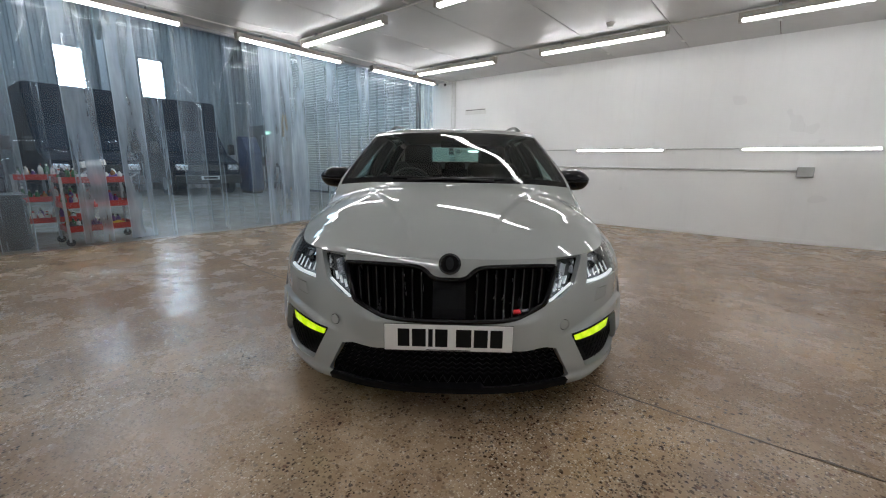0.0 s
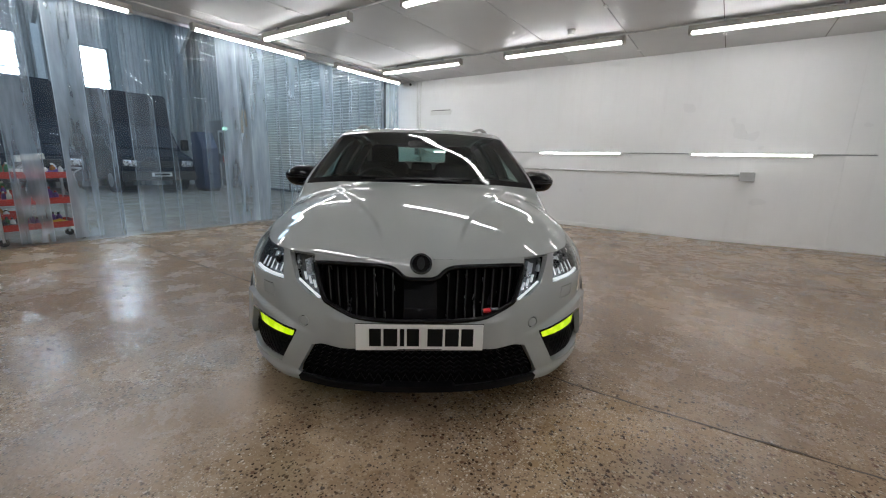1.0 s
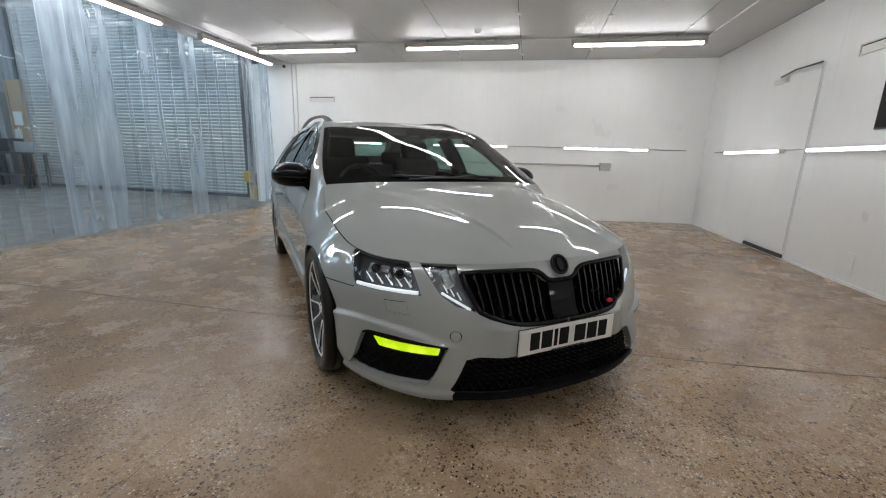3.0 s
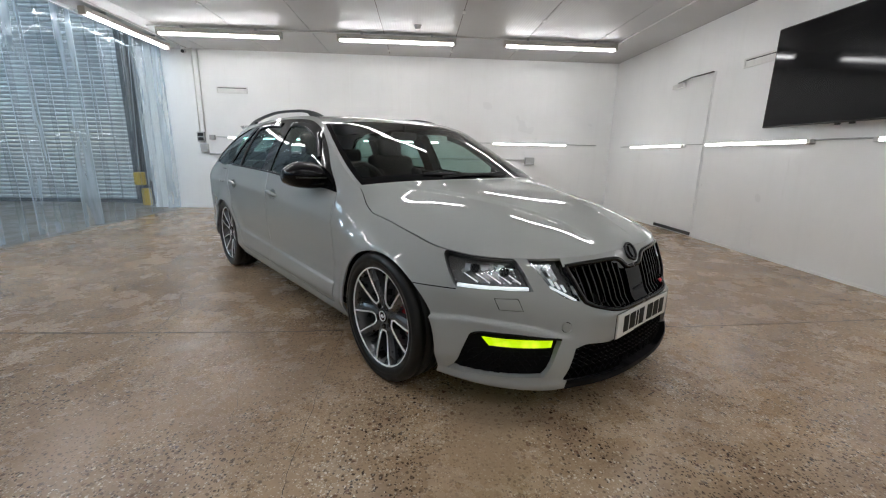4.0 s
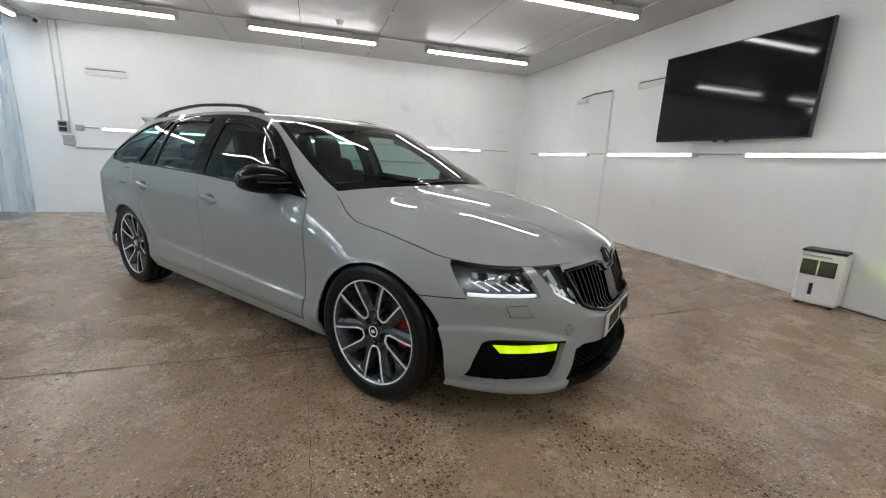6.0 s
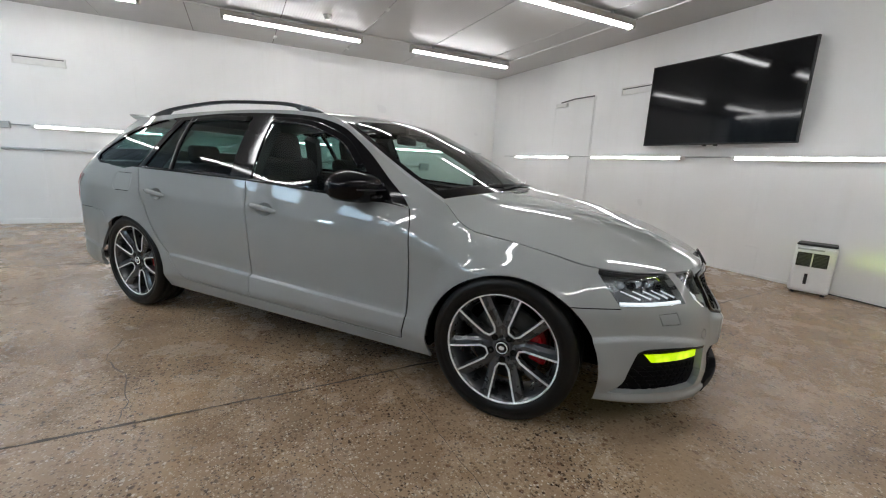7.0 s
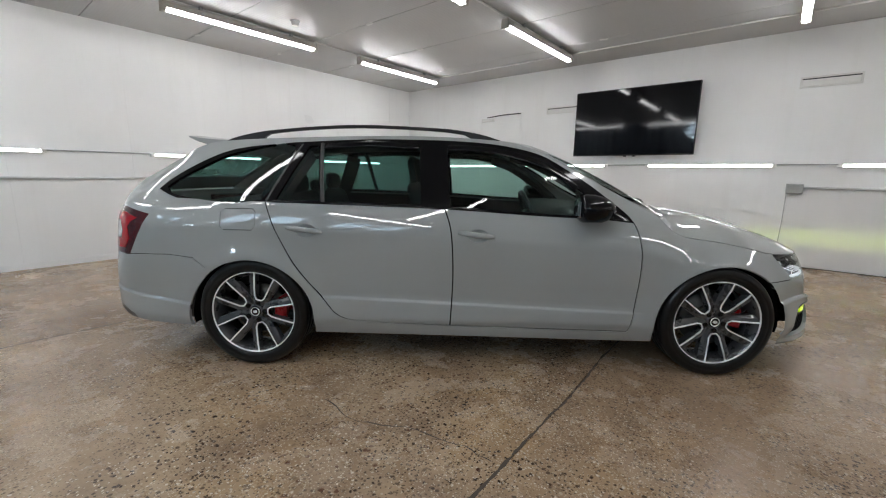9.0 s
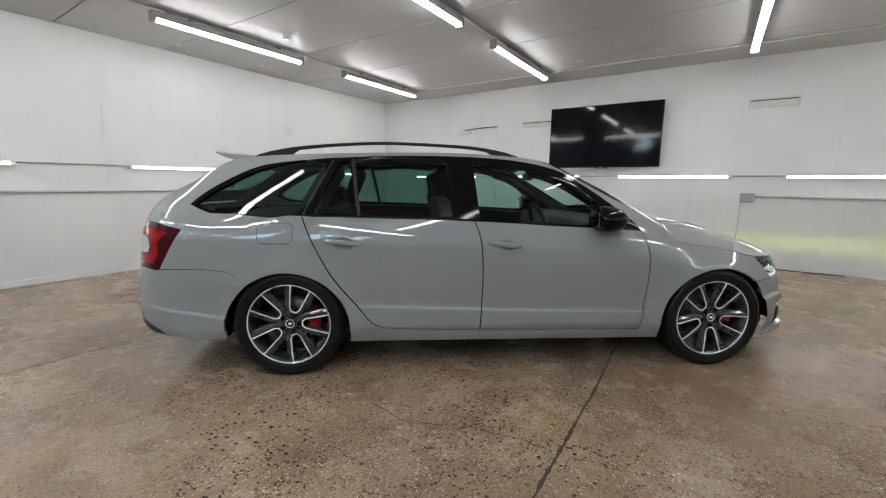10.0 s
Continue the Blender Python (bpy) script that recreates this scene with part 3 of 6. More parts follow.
sheet(skin, hood_point, hood_ys, spaced(0, 0.9945, 96), 4, SURF)
sheet(skin, hood_point, hood_ys, [0.9945, 1.0], 5, SURF)
bmesh.ops.remove_doubles(skin, verts=skin.verts, dist=0.0004)
for f in skin.faces:
    f.normal_update()
    c = f.calc_center_median()
    out = Vector((c.x, (c.y - 1.4) * 0.25, (c.z - 0.6) * 0.6))
    if f.normal.dot(out) < 0:
        f.normal_flip()


# ---- panels cut out of the skin ----
def inside(poly, a, b):
    hit = False
    j = len(poly) - 1
    for i in range(len(poly)):
        (xi, yi), (xj, yj) = poly[i], poly[j]
        if (yi > b) != (yj > b) and a < (xj - xi) * (b - yi) / (yj - yi) + xi:
            hit = not hit
        j = i
    return hit


AXES = {"side": (1, 2), "front": (0, 2)}


def zone(poly, view, number, surfs, ok=lambda c: True, only=None):
    """Cuts the skin along an outline seen from the side or the front, and gives the faces within it a number."""
    ia, ib = AXES[view]
    lo = (min(p[0] for p in poly) - 0.002, min(p[1] for p in poly) - 0.002)
    hi = (max(p[0] for p in poly) + 0.002, max(p[1] for p in poly) + 0.002)
    near = []
    for f in skin.faces:
        if f[SURF] in surfs and ok(f.calc_center_median()):
            aa, bb = [v.co[ia] for v in f.verts], [v.co[ib] for v in f.verts]
            if max(aa) > lo[0] and min(aa) < hi[0] and max(bb) > lo[1] and min(bb) < hi[1]:
                near.append(f)
    for i in range(len(poly)):
        p, q = poly[i - 1], poly[i]
        l, h = (min(p[0], q[0]) - 1e-4, min(p[1], q[1]) - 1e-4), (max(p[0], q[0]) + 1e-4, max(p[1], q[1]) + 1e-4)
        hit = []
        for f in near:
            aa, bb = [v.co[ia] for v in f.verts], [v.co[ib] for v in f.verts]
            if max(aa) > l[0] and min(aa) < h[0] and max(bb) > l[1] and min(bb) < h[1]:
                hit.append(f)
        if not hit:
            continue
        co, no = Vector((0, 0, 0)), Vector((0, 0, 0))
        co[ia], co[ib] = p
        no[ia], no[ib] = q[1] - p[1], p[0] - q[0]
        if no.length < 1e-7:
            continue
        geom = list({e for f in hit for e in f.edges} | {v for f in hit for v in f.verts}) + hit
        res = bmesh.ops.bisect_plane(skin, geom=geom, dist=1e-6, plane_co=co, plane_no=no.normalized())
        made = {f for f in res["geom"] if isinstance(f, bmesh.types.BMFace)} | {f for e in res["geom_cut"] if isinstance(e, bmesh.types.BMEdge) for f in e.link_faces}
        known = set(near)
        near += [f for f in made if f not in known]
        near = [f for f in near if f.is_valid]
    for f in near:
        c = f.calc_center_median()
        if f[SURF] in surfs and ok(c) and inside(poly, c[ia], c[ib]) and (only is None or f[ZONE] in only):
            f[ZONE] = number


def ribbon(line, w, closed=False):
    """The outline of a narrow band along a line of 2D points."""
    pts = [Vector(p) for p in line]
    left, right = [], []
    n = len(pts)
    for i, p in enumerate(pts):
        a = pts[(i - 1) % n] if closed or i else p
        b = pts[(i + 1) % n] if closed or i < n - 1 else p
        d = (b - a).normalized()
        o = Vector((-d.y, d.x)) * w / 2
        left.append(tuple(p + o))
        right.append(tuple(p - o))
    return left, right


def groove(line, w, view, surfs, ok=lambda c: True, closed=False):
    """A dark gap along a line, piece by piece."""
    left, right = ribbon(line, w, closed)
    n = len(line)
    for i in range(n if closed else n - 1):
        j = (i + 1) % n
        zone([left[i], left[j], right[j], right[i]], view, GAP, surfs, ok)


def bend(line, n=6):
    """A smooth line through a few points."""
    out = []
    for i in range(len(line) - 1):
        p = [Vector(line[max(0, min(len(line) - 1, i + k))]) for k in (-1, 0, 1, 2)]
        for k in range(n):
            t = k / n
            out.append(tuple(0.5 * ((2 * p[1]) + (p[2] - p[0]) * t + (2 * p[0] - 5 * p[1] + 4 * p[2] - p[3]) * t * t + (3 * p[1] - p[0] - 3 * p[2] + p[3]) * t ** 3)))
    return out + [tuple(line[-1])]


def ring(cy, cz, r, n=56):
    return [(cy + r * math.cos(2 * math.pi * i / n), cz + r * math.sin(2 * math.pi * i / n)) for i in range(n)]


(BODY, HOOD, SCREEN, BACKGLASS, QGLASS, RFIXED, RGLASS, FGLASS, TRIM, FDOOR, RDOOR, GAP, LAMP_OUT, LAMP_IN, GRILLE, LOWGRILLE, LIP, FOG, FOGLAMP, TAILLAMP, ARCH, FBUMPER, RBUMPER, FUEL, PILLAR, TAILGUIDE, TAILCLEAR, FRIT, HOLD, GTOP, DIFFUSER, CUP) = range(32)
for f in skin.faces:
    if f[SURF] == 4:
        f[ZONE] = HOOD
    elif f[SURF] == 5:
        f[ZONE] = GAP
    elif f[SURF] == 3:
        f[ZONE] = PILLAR
front = lambda c: c.y < -0.22
corner = lambda c: c.y < -0.22

belt = [(3.30, 1.045), (3.235, 1.018), (3.172, 0.997), (2.645, 0.985), (2.236, 0.977), (1.542, 0.956), (1.084, 0.930), (0.628, 0.906), (0.508, 0.893)]
roofline = bend([(0.508, 0.893), (0.554, 0.946), (0.642, 1.016), (0.770, 1.116), (0.90, 1.202), (1.036, 1.276), (1.245, 1.327), (1.489, 1.351), (1.796, 1.359), (2.106, 1.357), (2.419, 1.341), (2.577, 1.330), (2.899, 1.289), (3.097, 1.200), (3.24, 1.105), (3.30, 1.045)], 3)
door_f = bend([(0.508, 0.893), (0.484, 0.815), (0.468, 0.645), (0.480, 0.402), (0.508, 0.255)], 4)
door_b = bend([(1.594, 0.960), (1.554, 0.827), (1.540, 0.562), (1.553, 0.271)], 4)
door_r = bend([(2.636, 0.984), (2.573, 0.838), (2.466, 0.635), (2.303, 0.424), (2.230, 0.334), (2.156, 0.297)], 4)
sill = [(0.508, 0.255), (1.0, 0.262), (1.553, 0.271), (1.9, 0.279), (2.156, 0.297)]
zone(door_f + sill[1:3] + door_b[::-1] + belt[6:8], "side", FDOOR, (1, 2))
zone(door_b + sill[3:] + door_r[::-1] + belt[4:5], "side", RDOOR, (1, 2))
zone(belt + roofline[1:-1], "side", TRIM, (1, 2))
zone(bend([(3.250, 1.060), (3.150, 1.008), (2.664, 0.994), (2.524, 1.317), (2.86, 1.274), (3.058, 1.186), (3.256, 1.066)], 3)[:-1], "side", QGLASS, (1, 2))
zone([(2.575, 0.998), (2.318, 0.993), (2.372, 1.316), (2.432, 1.314)], "side", RFIXED, (1, 2))
zone([(2.292, 0.990), (1.730, 0.980), (1.757, 1.322), (2.05, 1.338), (2.345, 1.318)], "side", RGLASS, (1, 2))
zone([(1.560, 0.972), (0.800, 0.926), (0.784, 1.050), (0.896, 1.155), (1.039, 1.234), (1.247, 1.295), (1.420, 1.318), (1.588, 1.324)], "side", FGLASS, (1, 2))
GW = 0.0075
groove(door_f, GW, "side", (1, 2))
groove(door_b, GW, "side", (1, 2))
groove(door_r, GW, "side", (1, 2))
groove(sill, GW, "side", (1, 2))
for y, z in ((1.400, 0.811), (2.386, 0.825)):
    zone([(y + 0.060 * math.cos(math.pi * i / 12), z + 0.036 * math.sin(math.pi * i / 12)) for i in range(24)], "side", CUP, (1, 2))
flap = [(2.705, 0.824), (2.868, 0.824), (2.888, 0.844), (2.888, 0.925), (2.868, 0.944), (2.705, 0.944), (2.686, 0.925), (2.686, 0.844)]
groove(flap, 0.0042, "side", (1, 2), closed=True)
groove([(-0.262, 0.572), (-0.348, 0.571), (-0.452, 0.574)], 0.0042, "side", (1,))
groove([(3.535, 0.656), (3.40, 0.668), (3.209, 0.672), (3.06, 0.655), (2.985, 0.598)], 0.0042, "side", (1,))
zone([(3.318, 0.905), (3.50, 0.938), (3.95, 0.965), (3.95, 0.67), (3.475, 0.660), (3.40, 0.78)], "side", TAILLAMP, (1,), lambda c: c.y > 3.2 and c.x > 0.42)
rear = lambda c: c.y > 3.2 and c.x > 0.42
zone([(3.40, 0.880), (3.50, 0.908), (3.66, 0.905), (3.66, 0.868), (3.545, 0.862), (3.525, 0.80), (3.545, 0.750), (3.69, 0.742), (3.69, 0.695), (3.515, 0.695), (3.470, 0.755), (3.478, 0.825), (3.445, 0.856)], "side", TAILGUIDE, (1,), rear, (TAILLAMP,))
zone([(3.552, 0.855), (3.70, 0.86), (3.70, 0.755), (3.557, 0.758), (3.535, 0.80)], "side", TAILCLEAR, (1,), rear, (TAILLAMP,))
# nose
zone([(-0.95, 0.56), (-0.462, 0.562), (-0.450, 0.579), (-0.347, 0.700), (-0.347, 0.78), (-0.95, 0.78)], "side", HOLD, (1,))
zone([(0.85, 0.735), (0.85, 0.63), (0.85, 0.580), (0.71, 0.585), (0.600, 0.579), (0.609, 0.64), (0.619, 0.694), (0.66, 0.735)], "front", LAMP_OUT, (1,), front, (HOLD,))
zone([(0.583, 0.735), (0.4565, 0.735), (0.4565, 0.680), (0.4085, 0.524), (0.485, 0.547), (0.535, 0.588), (0.583, 0.693)], "front", LAMP_IN, (1,), front)
zone([(0.0, 0.614), (0.046, 0.616), (0.079, 0.627), (0.10, 0.646), (0.129, 0.664), (0.212, 0.678), (0.368, 0.679), (0.455, 0.674), (0.448, 0.64), (0.406, 0.532), (0.38, 0.509), (0.316, 0.484), (0.247, 0.469), (0.129, 0.462), (-0.01, 0.460), (-0.01, 0.614)], "front", GRILLE, (1, 4), front)
zone([(0.150, 0.668), (0.4565, 0.668), (0.4565, 0.74), (0.135, 0.74), (0.118, 0.690), (0.112, 0.672), (0.125, 0.664)], "front", GTOP, (1,), front)
zone([(-0.01, 0.345), (0.25, 0.347), (0.41, 0.345), (0.455, 0.335), (0.518, 0.212), (0.50, 0.205), (-0.01, 0.190)], "front", LOWGRILLE, (1,), front)
zone([(-0.01, 0.190), (0.50, 0.205), (0.512, 0.195), (0.49, 0.10), (-0.01, 0.10)], "front", LIP, (1,), front)
zone([(0.522, 0.386), (0.602, 0.232), (0.70, 0.226), (0.80, 0.222), (0.840, 0.226), (0.824, 0.31), (0.802, 0.398), (0.785, 0.412), (0.70, 0.412)], "front", FOG, (1,), front)
zone([(0.553, 0.378), (0.562, 0.351), (0.66, 0.351), (0.760, 0.353), (0.777, 0.386), (0.65, 0.383)], "front", FOGLAMP, (1,), front)
groove([(0.725, 0.550), (0.657, 0.552), (0.644, 0.502), (0.714, 0.505)], 0.0035, "front", (1,), front, True)
groove(ring(0.491, 0.429, 0.021, 20), 0.003, "front", (1,), front, True)
zone([(3.44, 0.15), (3.50, 0.285), (3.66, 0.345), (3.95, 0.36), (3.95, 0.10), (3.44, 0.10)], "side", DIFFUSER, (1,))
# wheel openings
for yc, zc, ry, rz in ARCHES:
    zone([(yc + ry * math.cos(2 * math.pi * i / 64), zc + rz * math.sin(2 * math.pi * i / 64)) for i in range(64)], "side", ARCH, (1,))
zone([(-0.375, 0.10), (-0.398, 0.26), (0.36, 0.26), (0.33, 0.10)], "side", ARCH, (1,))
zone([(2.40, 0.10), (2.362, 0.24), (3.092, 0.27), (3.02, 0.10)], "side", ARCH, (1,))
for f in skin.faces:
    c = f.calc_center_median()
    if f[ZONE] == HOLD:
        f[ZONE] = BODY
    if f[SURF] == 1 and f[ZONE] == BODY:
        if c.y < -0.262 and (c.z < 0.572 or c.x < 0.612):
            f[ZONE] = FBUMPER
        elif c.y > 2.99 and c.z < 0.668:
            f[ZONE] = RBUMPER

# windscreen and rear window: cut along the rows of the upper sheet
for f in skin.faces:
    if f[SURF] == 3:
        c = f.calc_center_median()
        lo_y, hi_y = 0.354, 3.62
        for _ in range(40):
            m = (lo_y + hi_y) / 2
            r = min(1, c.x / crest_x(m))
            if top_point(m, r).y < c.y:
                lo_y = m
            else:
                hi_y = m
        m = (lo_y + hi_y) / 2
        r = min(1, c.x / crest_x(m))
        low = 0.3735
        if low < m < 1.045 and r < 0.975:
            f[ZONE] = SCREEN if low + 0.06 < m < 1.015 and r < 0.935 else FRIT
        elif 3.2 < m < 3.48 and r < 0.88:
            f[ZONE] = BACKGLASS

groups = {}
for f in skin.faces:
    groups.setdefault(f[ZONE], []).append(f)


def panel(number, side=0, keep=None):
    """The faces of a zone as a new bmesh: side 1 the left flank, -1 the right, 0 both joined."""
    bm = bmesh.new()
    for s in ((1, -1) if side == 0 else (side,)):
        seen = {}
        for f in groups.get(number, []):
            if keep and not keep(f.calc_center_median()):
                continue
            vs = []
            for v in f.verts:
                if v not in seen:
                    seen[v] = bm.verts.new((v.co.x * s, v.co.y, v.co.z))
                vs.append(seen[v])
            try:
                bm.faces.new(vs if s > 0 else vs[::-1])
            except ValueError:
                pass
    if side == 0:
        bmesh.ops.remove_doubles(bm, verts=bm.verts, dist=0.0003)
    bm.normal_update()
    return bm


def flange(bm, depth, inset=0.0):
    """Turns the rim of a panel inwards, so that it shows its thickness."""
    bm.normal_update()
    rim = [e for e in bm.edges if e.is_boundary]
    normals = {v: v.normal.copy() for e in rim for v in e.verts}
    for e in rim:
        e.smooth = False
    co = {v: v.co.copy() for v in normals}
    res = bmesh.ops.extrude_edge_only(bm, edges=rim)["geom"]
    fresh = [v for v in res if isinstance(v, bmesh.types.BMVert)]
    back = {}
    for v, c in co.items():
        back[tuple(round(k, 6) for k in c)] = normals[v]
    for v in fresh:
        n = back.get(tuple(round(k, 6) for k in v.co))
        if n:
            v.co -= n * depth
    return bm


def shifted(bm, d):
    """Moves a sheet along its own normals."""
    bm.normal_update()
    move = [(v, v.normal.copy()) for v in bm.verts]
    for v, n in move:
        v.co += n * d
    return bm


def curled(bm, d, depth):
    return flange(shifted(bm, d), depth)


# ---- car materials ----
def car_paint():
    """Solid grey lacquer: a plain colour coat under a sharp clear coat."""
    k = Mat("grey_car_paint", (0.30, 0.312, 0.300), 0.6, Coat_Weight=1.0, Coat_Roughness=0.008, Coat_IOR=1.6, Specular_IOR_Level=0.06)
    a = k.noise(1.3, 3)
    k.color(k.ramp(a, [(0.3, (0.320, 0.333, 0.329)), (0.7, (0.333, 0.346, 0.342))]))
    k.rough(k.range(k.noise(420, 2), 0.55, 0.65))
    bp = k.node("Bump", Strength=0.05, Distance=0.0006)
    k.link(k.noise(150, 2), bp.inputs["Height"])
    k.link(bp.outputs[0], k.b.inputs["Coat Normal"])
    return k.m


M_PAINT = car_paint()
M_GLOSSBLACK = plain("gloss_black_trim", (0.004, 0.004, 0.005), 0.06, vary=0.2, Specular_IOR_Level=0.2)
M_SATIN = plain("satin_black_plastic", (0.010, 0.010, 0.011), 0.34, vary=0.25)
M_SLAT = plain("slat_black", (0.004, 0.004, 0.005), 0.24, vary=0.2, Specular_IOR_Level=0.25)
M_MESH = plain("mesh_black_plastic", (0.004, 0.004, 0.005), 0.55, vary=0.2, Specular_IOR_Level=0.12)
M_VOID = plain("dark_cavity", (0.003, 0.003, 0.003), 0.9, Specular_IOR_Level=0.1)
M_RUBBER = plain("tyre_rubber", (0.005, 0.005, 0.005), 0.38, vary=0.3, scale=30, bump=0.0006, Specular_IOR_Level=0.34)
M_SPOKE = plain("grey_painted_alloy", (0.070, 0.072, 0.076), 0.28, 0.5, vary=0.12, Coat_Weight=0.5)
M_CUT = plain("machined_alloy", (0.88, 0.89, 0.90), 0.36, 0.15, vary=0.05)
M_CALIPER = plain("red_caliper_paint", (0.40, 0.006, 0.012), 0.28)
M_DISC = plain("brake_disc_steel", (0.13, 0.125, 0.115), 0.4, 0.9, vary=0.25)
M_WINDSCREEN = glass("windscreen_glass", (0.72, 0.82, 0.78))
M_SIDEGLASS = glass("tinted_side_glass", (0.52, 0.69, 0.65))
M_DARKGLASS = glass("dark_privacy_glass", (0.27, 0.43, 0.40))
M_HOUSING = plain("lamp_housing", (0.26, 0.27, 0.285), 0.24, 0.7, vary=0.45)
M_LENS = glass("clear_lamp_lens", (0.93, 0.95, 0.96))
M_CHROME = plain("lamp_reflector", (0.60, 0.62, 0.66), 0.27, 0.9, vary=0.1)
M_MIRROR = plain("mirror_glass", (0.72, 0.75, 0.77), 0.02, 1.0, vary=0.02)
M_LED = glow("lit_running_light", (0.84, 0.93, 1.0), 0.52)
M_LEDBAR = glow("lit_crystal_fins", (0.80, 0.90, 1.0), 0.22)


def fog_lit():
    k = Mat("lit_yellow_green_lamp", (0.35, 0.42, 0.0), 0.15, Coat_Weight=0.5)
    n = k.node("TexVoronoi", Scale=22.0)
    k.link(k.coords("Object"), n.inputs["Vector"])
    k.link(k.ramp(n.outputs["Distance"], [(0.0, (0.80, 0.98, 0.05)), (0.6, (0.40, 0.66, 0.0))]), k.b.inputs["Emission Color"])
    k.set("Emission Strength", 0.85)
    return k.m


M_FOGLIT = fog_lit()
M_TAIL = plain("red_lamp_plastic", (0.36, 0.004, 0.010), 0.10, vary=0.2, Specular_IOR_Level=0.3)
M_TAILDARK = plain("dark_red_lamp_plastic", (0.055, 0.002, 0.004), 0.1, vary=0.2, Specular_IOR_Level=0.35)
M_CLEARTAIL = plain("pale_lamp_plastic", (0.55, 0.5, 0.48), 0.15)
M_PLATE = plain("plate_white", (0.70, 0.70, 0.69), 0.35, vary=0.04)
M_INK = plain("plate_black", (0.006, 0.006, 0.006), 0.5, Specular_IOR_Level=0.15)
M_REDBADGE = plain("red_badge_enamel", (0.6, 0.02, 0.03), 0.3)
M_BADGE = plain("dark_badge_chrome", (0.05, 0.052, 0.055), 0.18, 0.9)
M_SEAT = plain("black_seat_cloth", (0.011, 0.011, 0.012), 0.8, vary=0.3, scale=60)
M_DASH = plain("dash_plastic", (0.018, 0.018, 0.019), 0.6, vary=0.2)
M_LINING = plain("grey_headlining", (0.12, 0.12, 0.118), 0.85)

car = thing("car", "grey estate car with black trim, lit lamps and red brake calipers", "car", CAR)
BOTH = ((1, "left"), (-1, "right"))

part("body", flange(panel(BODY), 0.012), M_PAINT, car, "grey painted steel body", True)
part("bonnet", flange(panel(HOOD), 0.015), M_PAINT, car, smooth=True)
part("roof", flange(panel(PILLAR), 0.010), M_PAINT, car, smooth=True)
bm = panel(FBUMPER)
outer_faces = set(bm.faces)
flange(bm, 0.03)
yc, zc, ry, rz = ARCHES[0]
turned = [f for f in bm.faces if f not in outer_faces and abs(f.calc_center_median().x) > 0.7 and f.calc_center_median().y > -0.42 and math.hypot((f.calc_center_median().y - yc) / ry, (f.calc_center_median().z - zc) / rz) < 1.08]
bmesh.ops.delete(bm, geom=turned, context="FACES")
bumper = part("front_bumper", bm, M_PAINT, car, smooth=True)
part("rear_bumper", flange(panel(RBUMPER), 0.02), M_PAINT, car, smooth=True)
part("gap", shifted(panel(GAP), -0.007), M_VOID, car, "dark shut lines between the panels", True)
ws = part("windscreen", panel(SCREEN), M_WINDSCREEN, car, "clear windscreen with a black edge", True)
ws.visible_shadow = False
part("frit", panel(FRIT), M_GLOSSBLACK, ws, "black printed edge of the glass", True)
rw = part("rear_window", panel(BACKGLASS), M_DARKGLASS, car, smooth=True)
rw.visible_shadow = False
doors = {}
for s, _ in BOTH:
    part("window_trim", curled(panel(TRIM, s), 0.002, 0.02), M_GLOSSBLACK, car, "gloss black window surround", True)
    fd = part("front_door", flange(panel(FDOOR, s), 0.015), M_PAINT, car, smooth=True)
    rd = part("rear_door", flange(panel(RDOOR, s), 0.015), M_PAINT, car, smooth=True)
    doors[s] = (fd, rd)
    for name, number, mat, up in (("window", FGLASS, M_SIDEGLASS, fd), ("window", RGLASS, M_DARKGLASS, rd), ("window", RFIXED, M_DARKGLASS, rd), ("quarter_window", QGLASS, M_DARKGLASS, car)):
        g = part(name, shifted(panel(number, s), -0.004), mat, up, "tinted glass", True)
        g.visible_shadow = False

# window divider, door handles, wind deflectors
def flank_at(y, z):
    """The flank's face at a place: point and outward normal, left side."""
    def p(yy, zz):
        if zz <= edge_z(yy):
            return Vector((side_x(yy, zz), yy, zz))
        return upper_point(yy, (zz - edge_z(yy)) / (crest_z(yy) - edge_z(yy)))
    a, b, c = p(y, z), p(y + 0.01, z), p(y, z + 0.01)
    n = (b - a).cross(c - a).normalized()
    return a, n if n.x > 0 else -n


def flip(bm, s):
    if s < 0:
        for v in bm.verts:
            v.co.x *= -1
        bmesh.ops.reverse_faces(bm, faces=bm.faces[:])
    return bm


def lay(line, width, height, s, sink=0.0, taper=None):
    """A raised bar along a line of (y, z) on the flank."""
    bm = bmesh.new()
    rows = []
    n = len(line)
    for i, (y, z) in enumerate(line):
        a, nn = flank_at(y, z)
        y2, z2 = line[min(i + 1, n - 1)]
        y1, z1 = line[max(i - 1, 0)]
        d = (flank_at(y2, z2)[0] - flank_at(y1, z1)[0]).normalized()
        side = nn.cross(d).normalized()
        k = taper[i] if taper else 1.0
        w, h = width * k / 2, height * k
        prof = [(-w, -sink), (-w, h * 0.6), (-w * 0.6, h), (w * 0.6, h), (w, h * 0.6), (w, -sink)]
        rows.append([bm.verts.new(a + side * p[0] + nn * p[1]) for p in prof])
    for r, q in zip(rows, rows[1:]):
        for k in range(6):
            bm.faces.new((r[k], r[(k + 1) % 6], q[(k + 1) % 6], q[k]))
    bm.faces.new(rows[0][::-1])
    bm.faces.new(rows[-1])
    bmesh.ops.recalc_face_normals(bm, faces=bm.faces[:])
    return flip(bm, s)


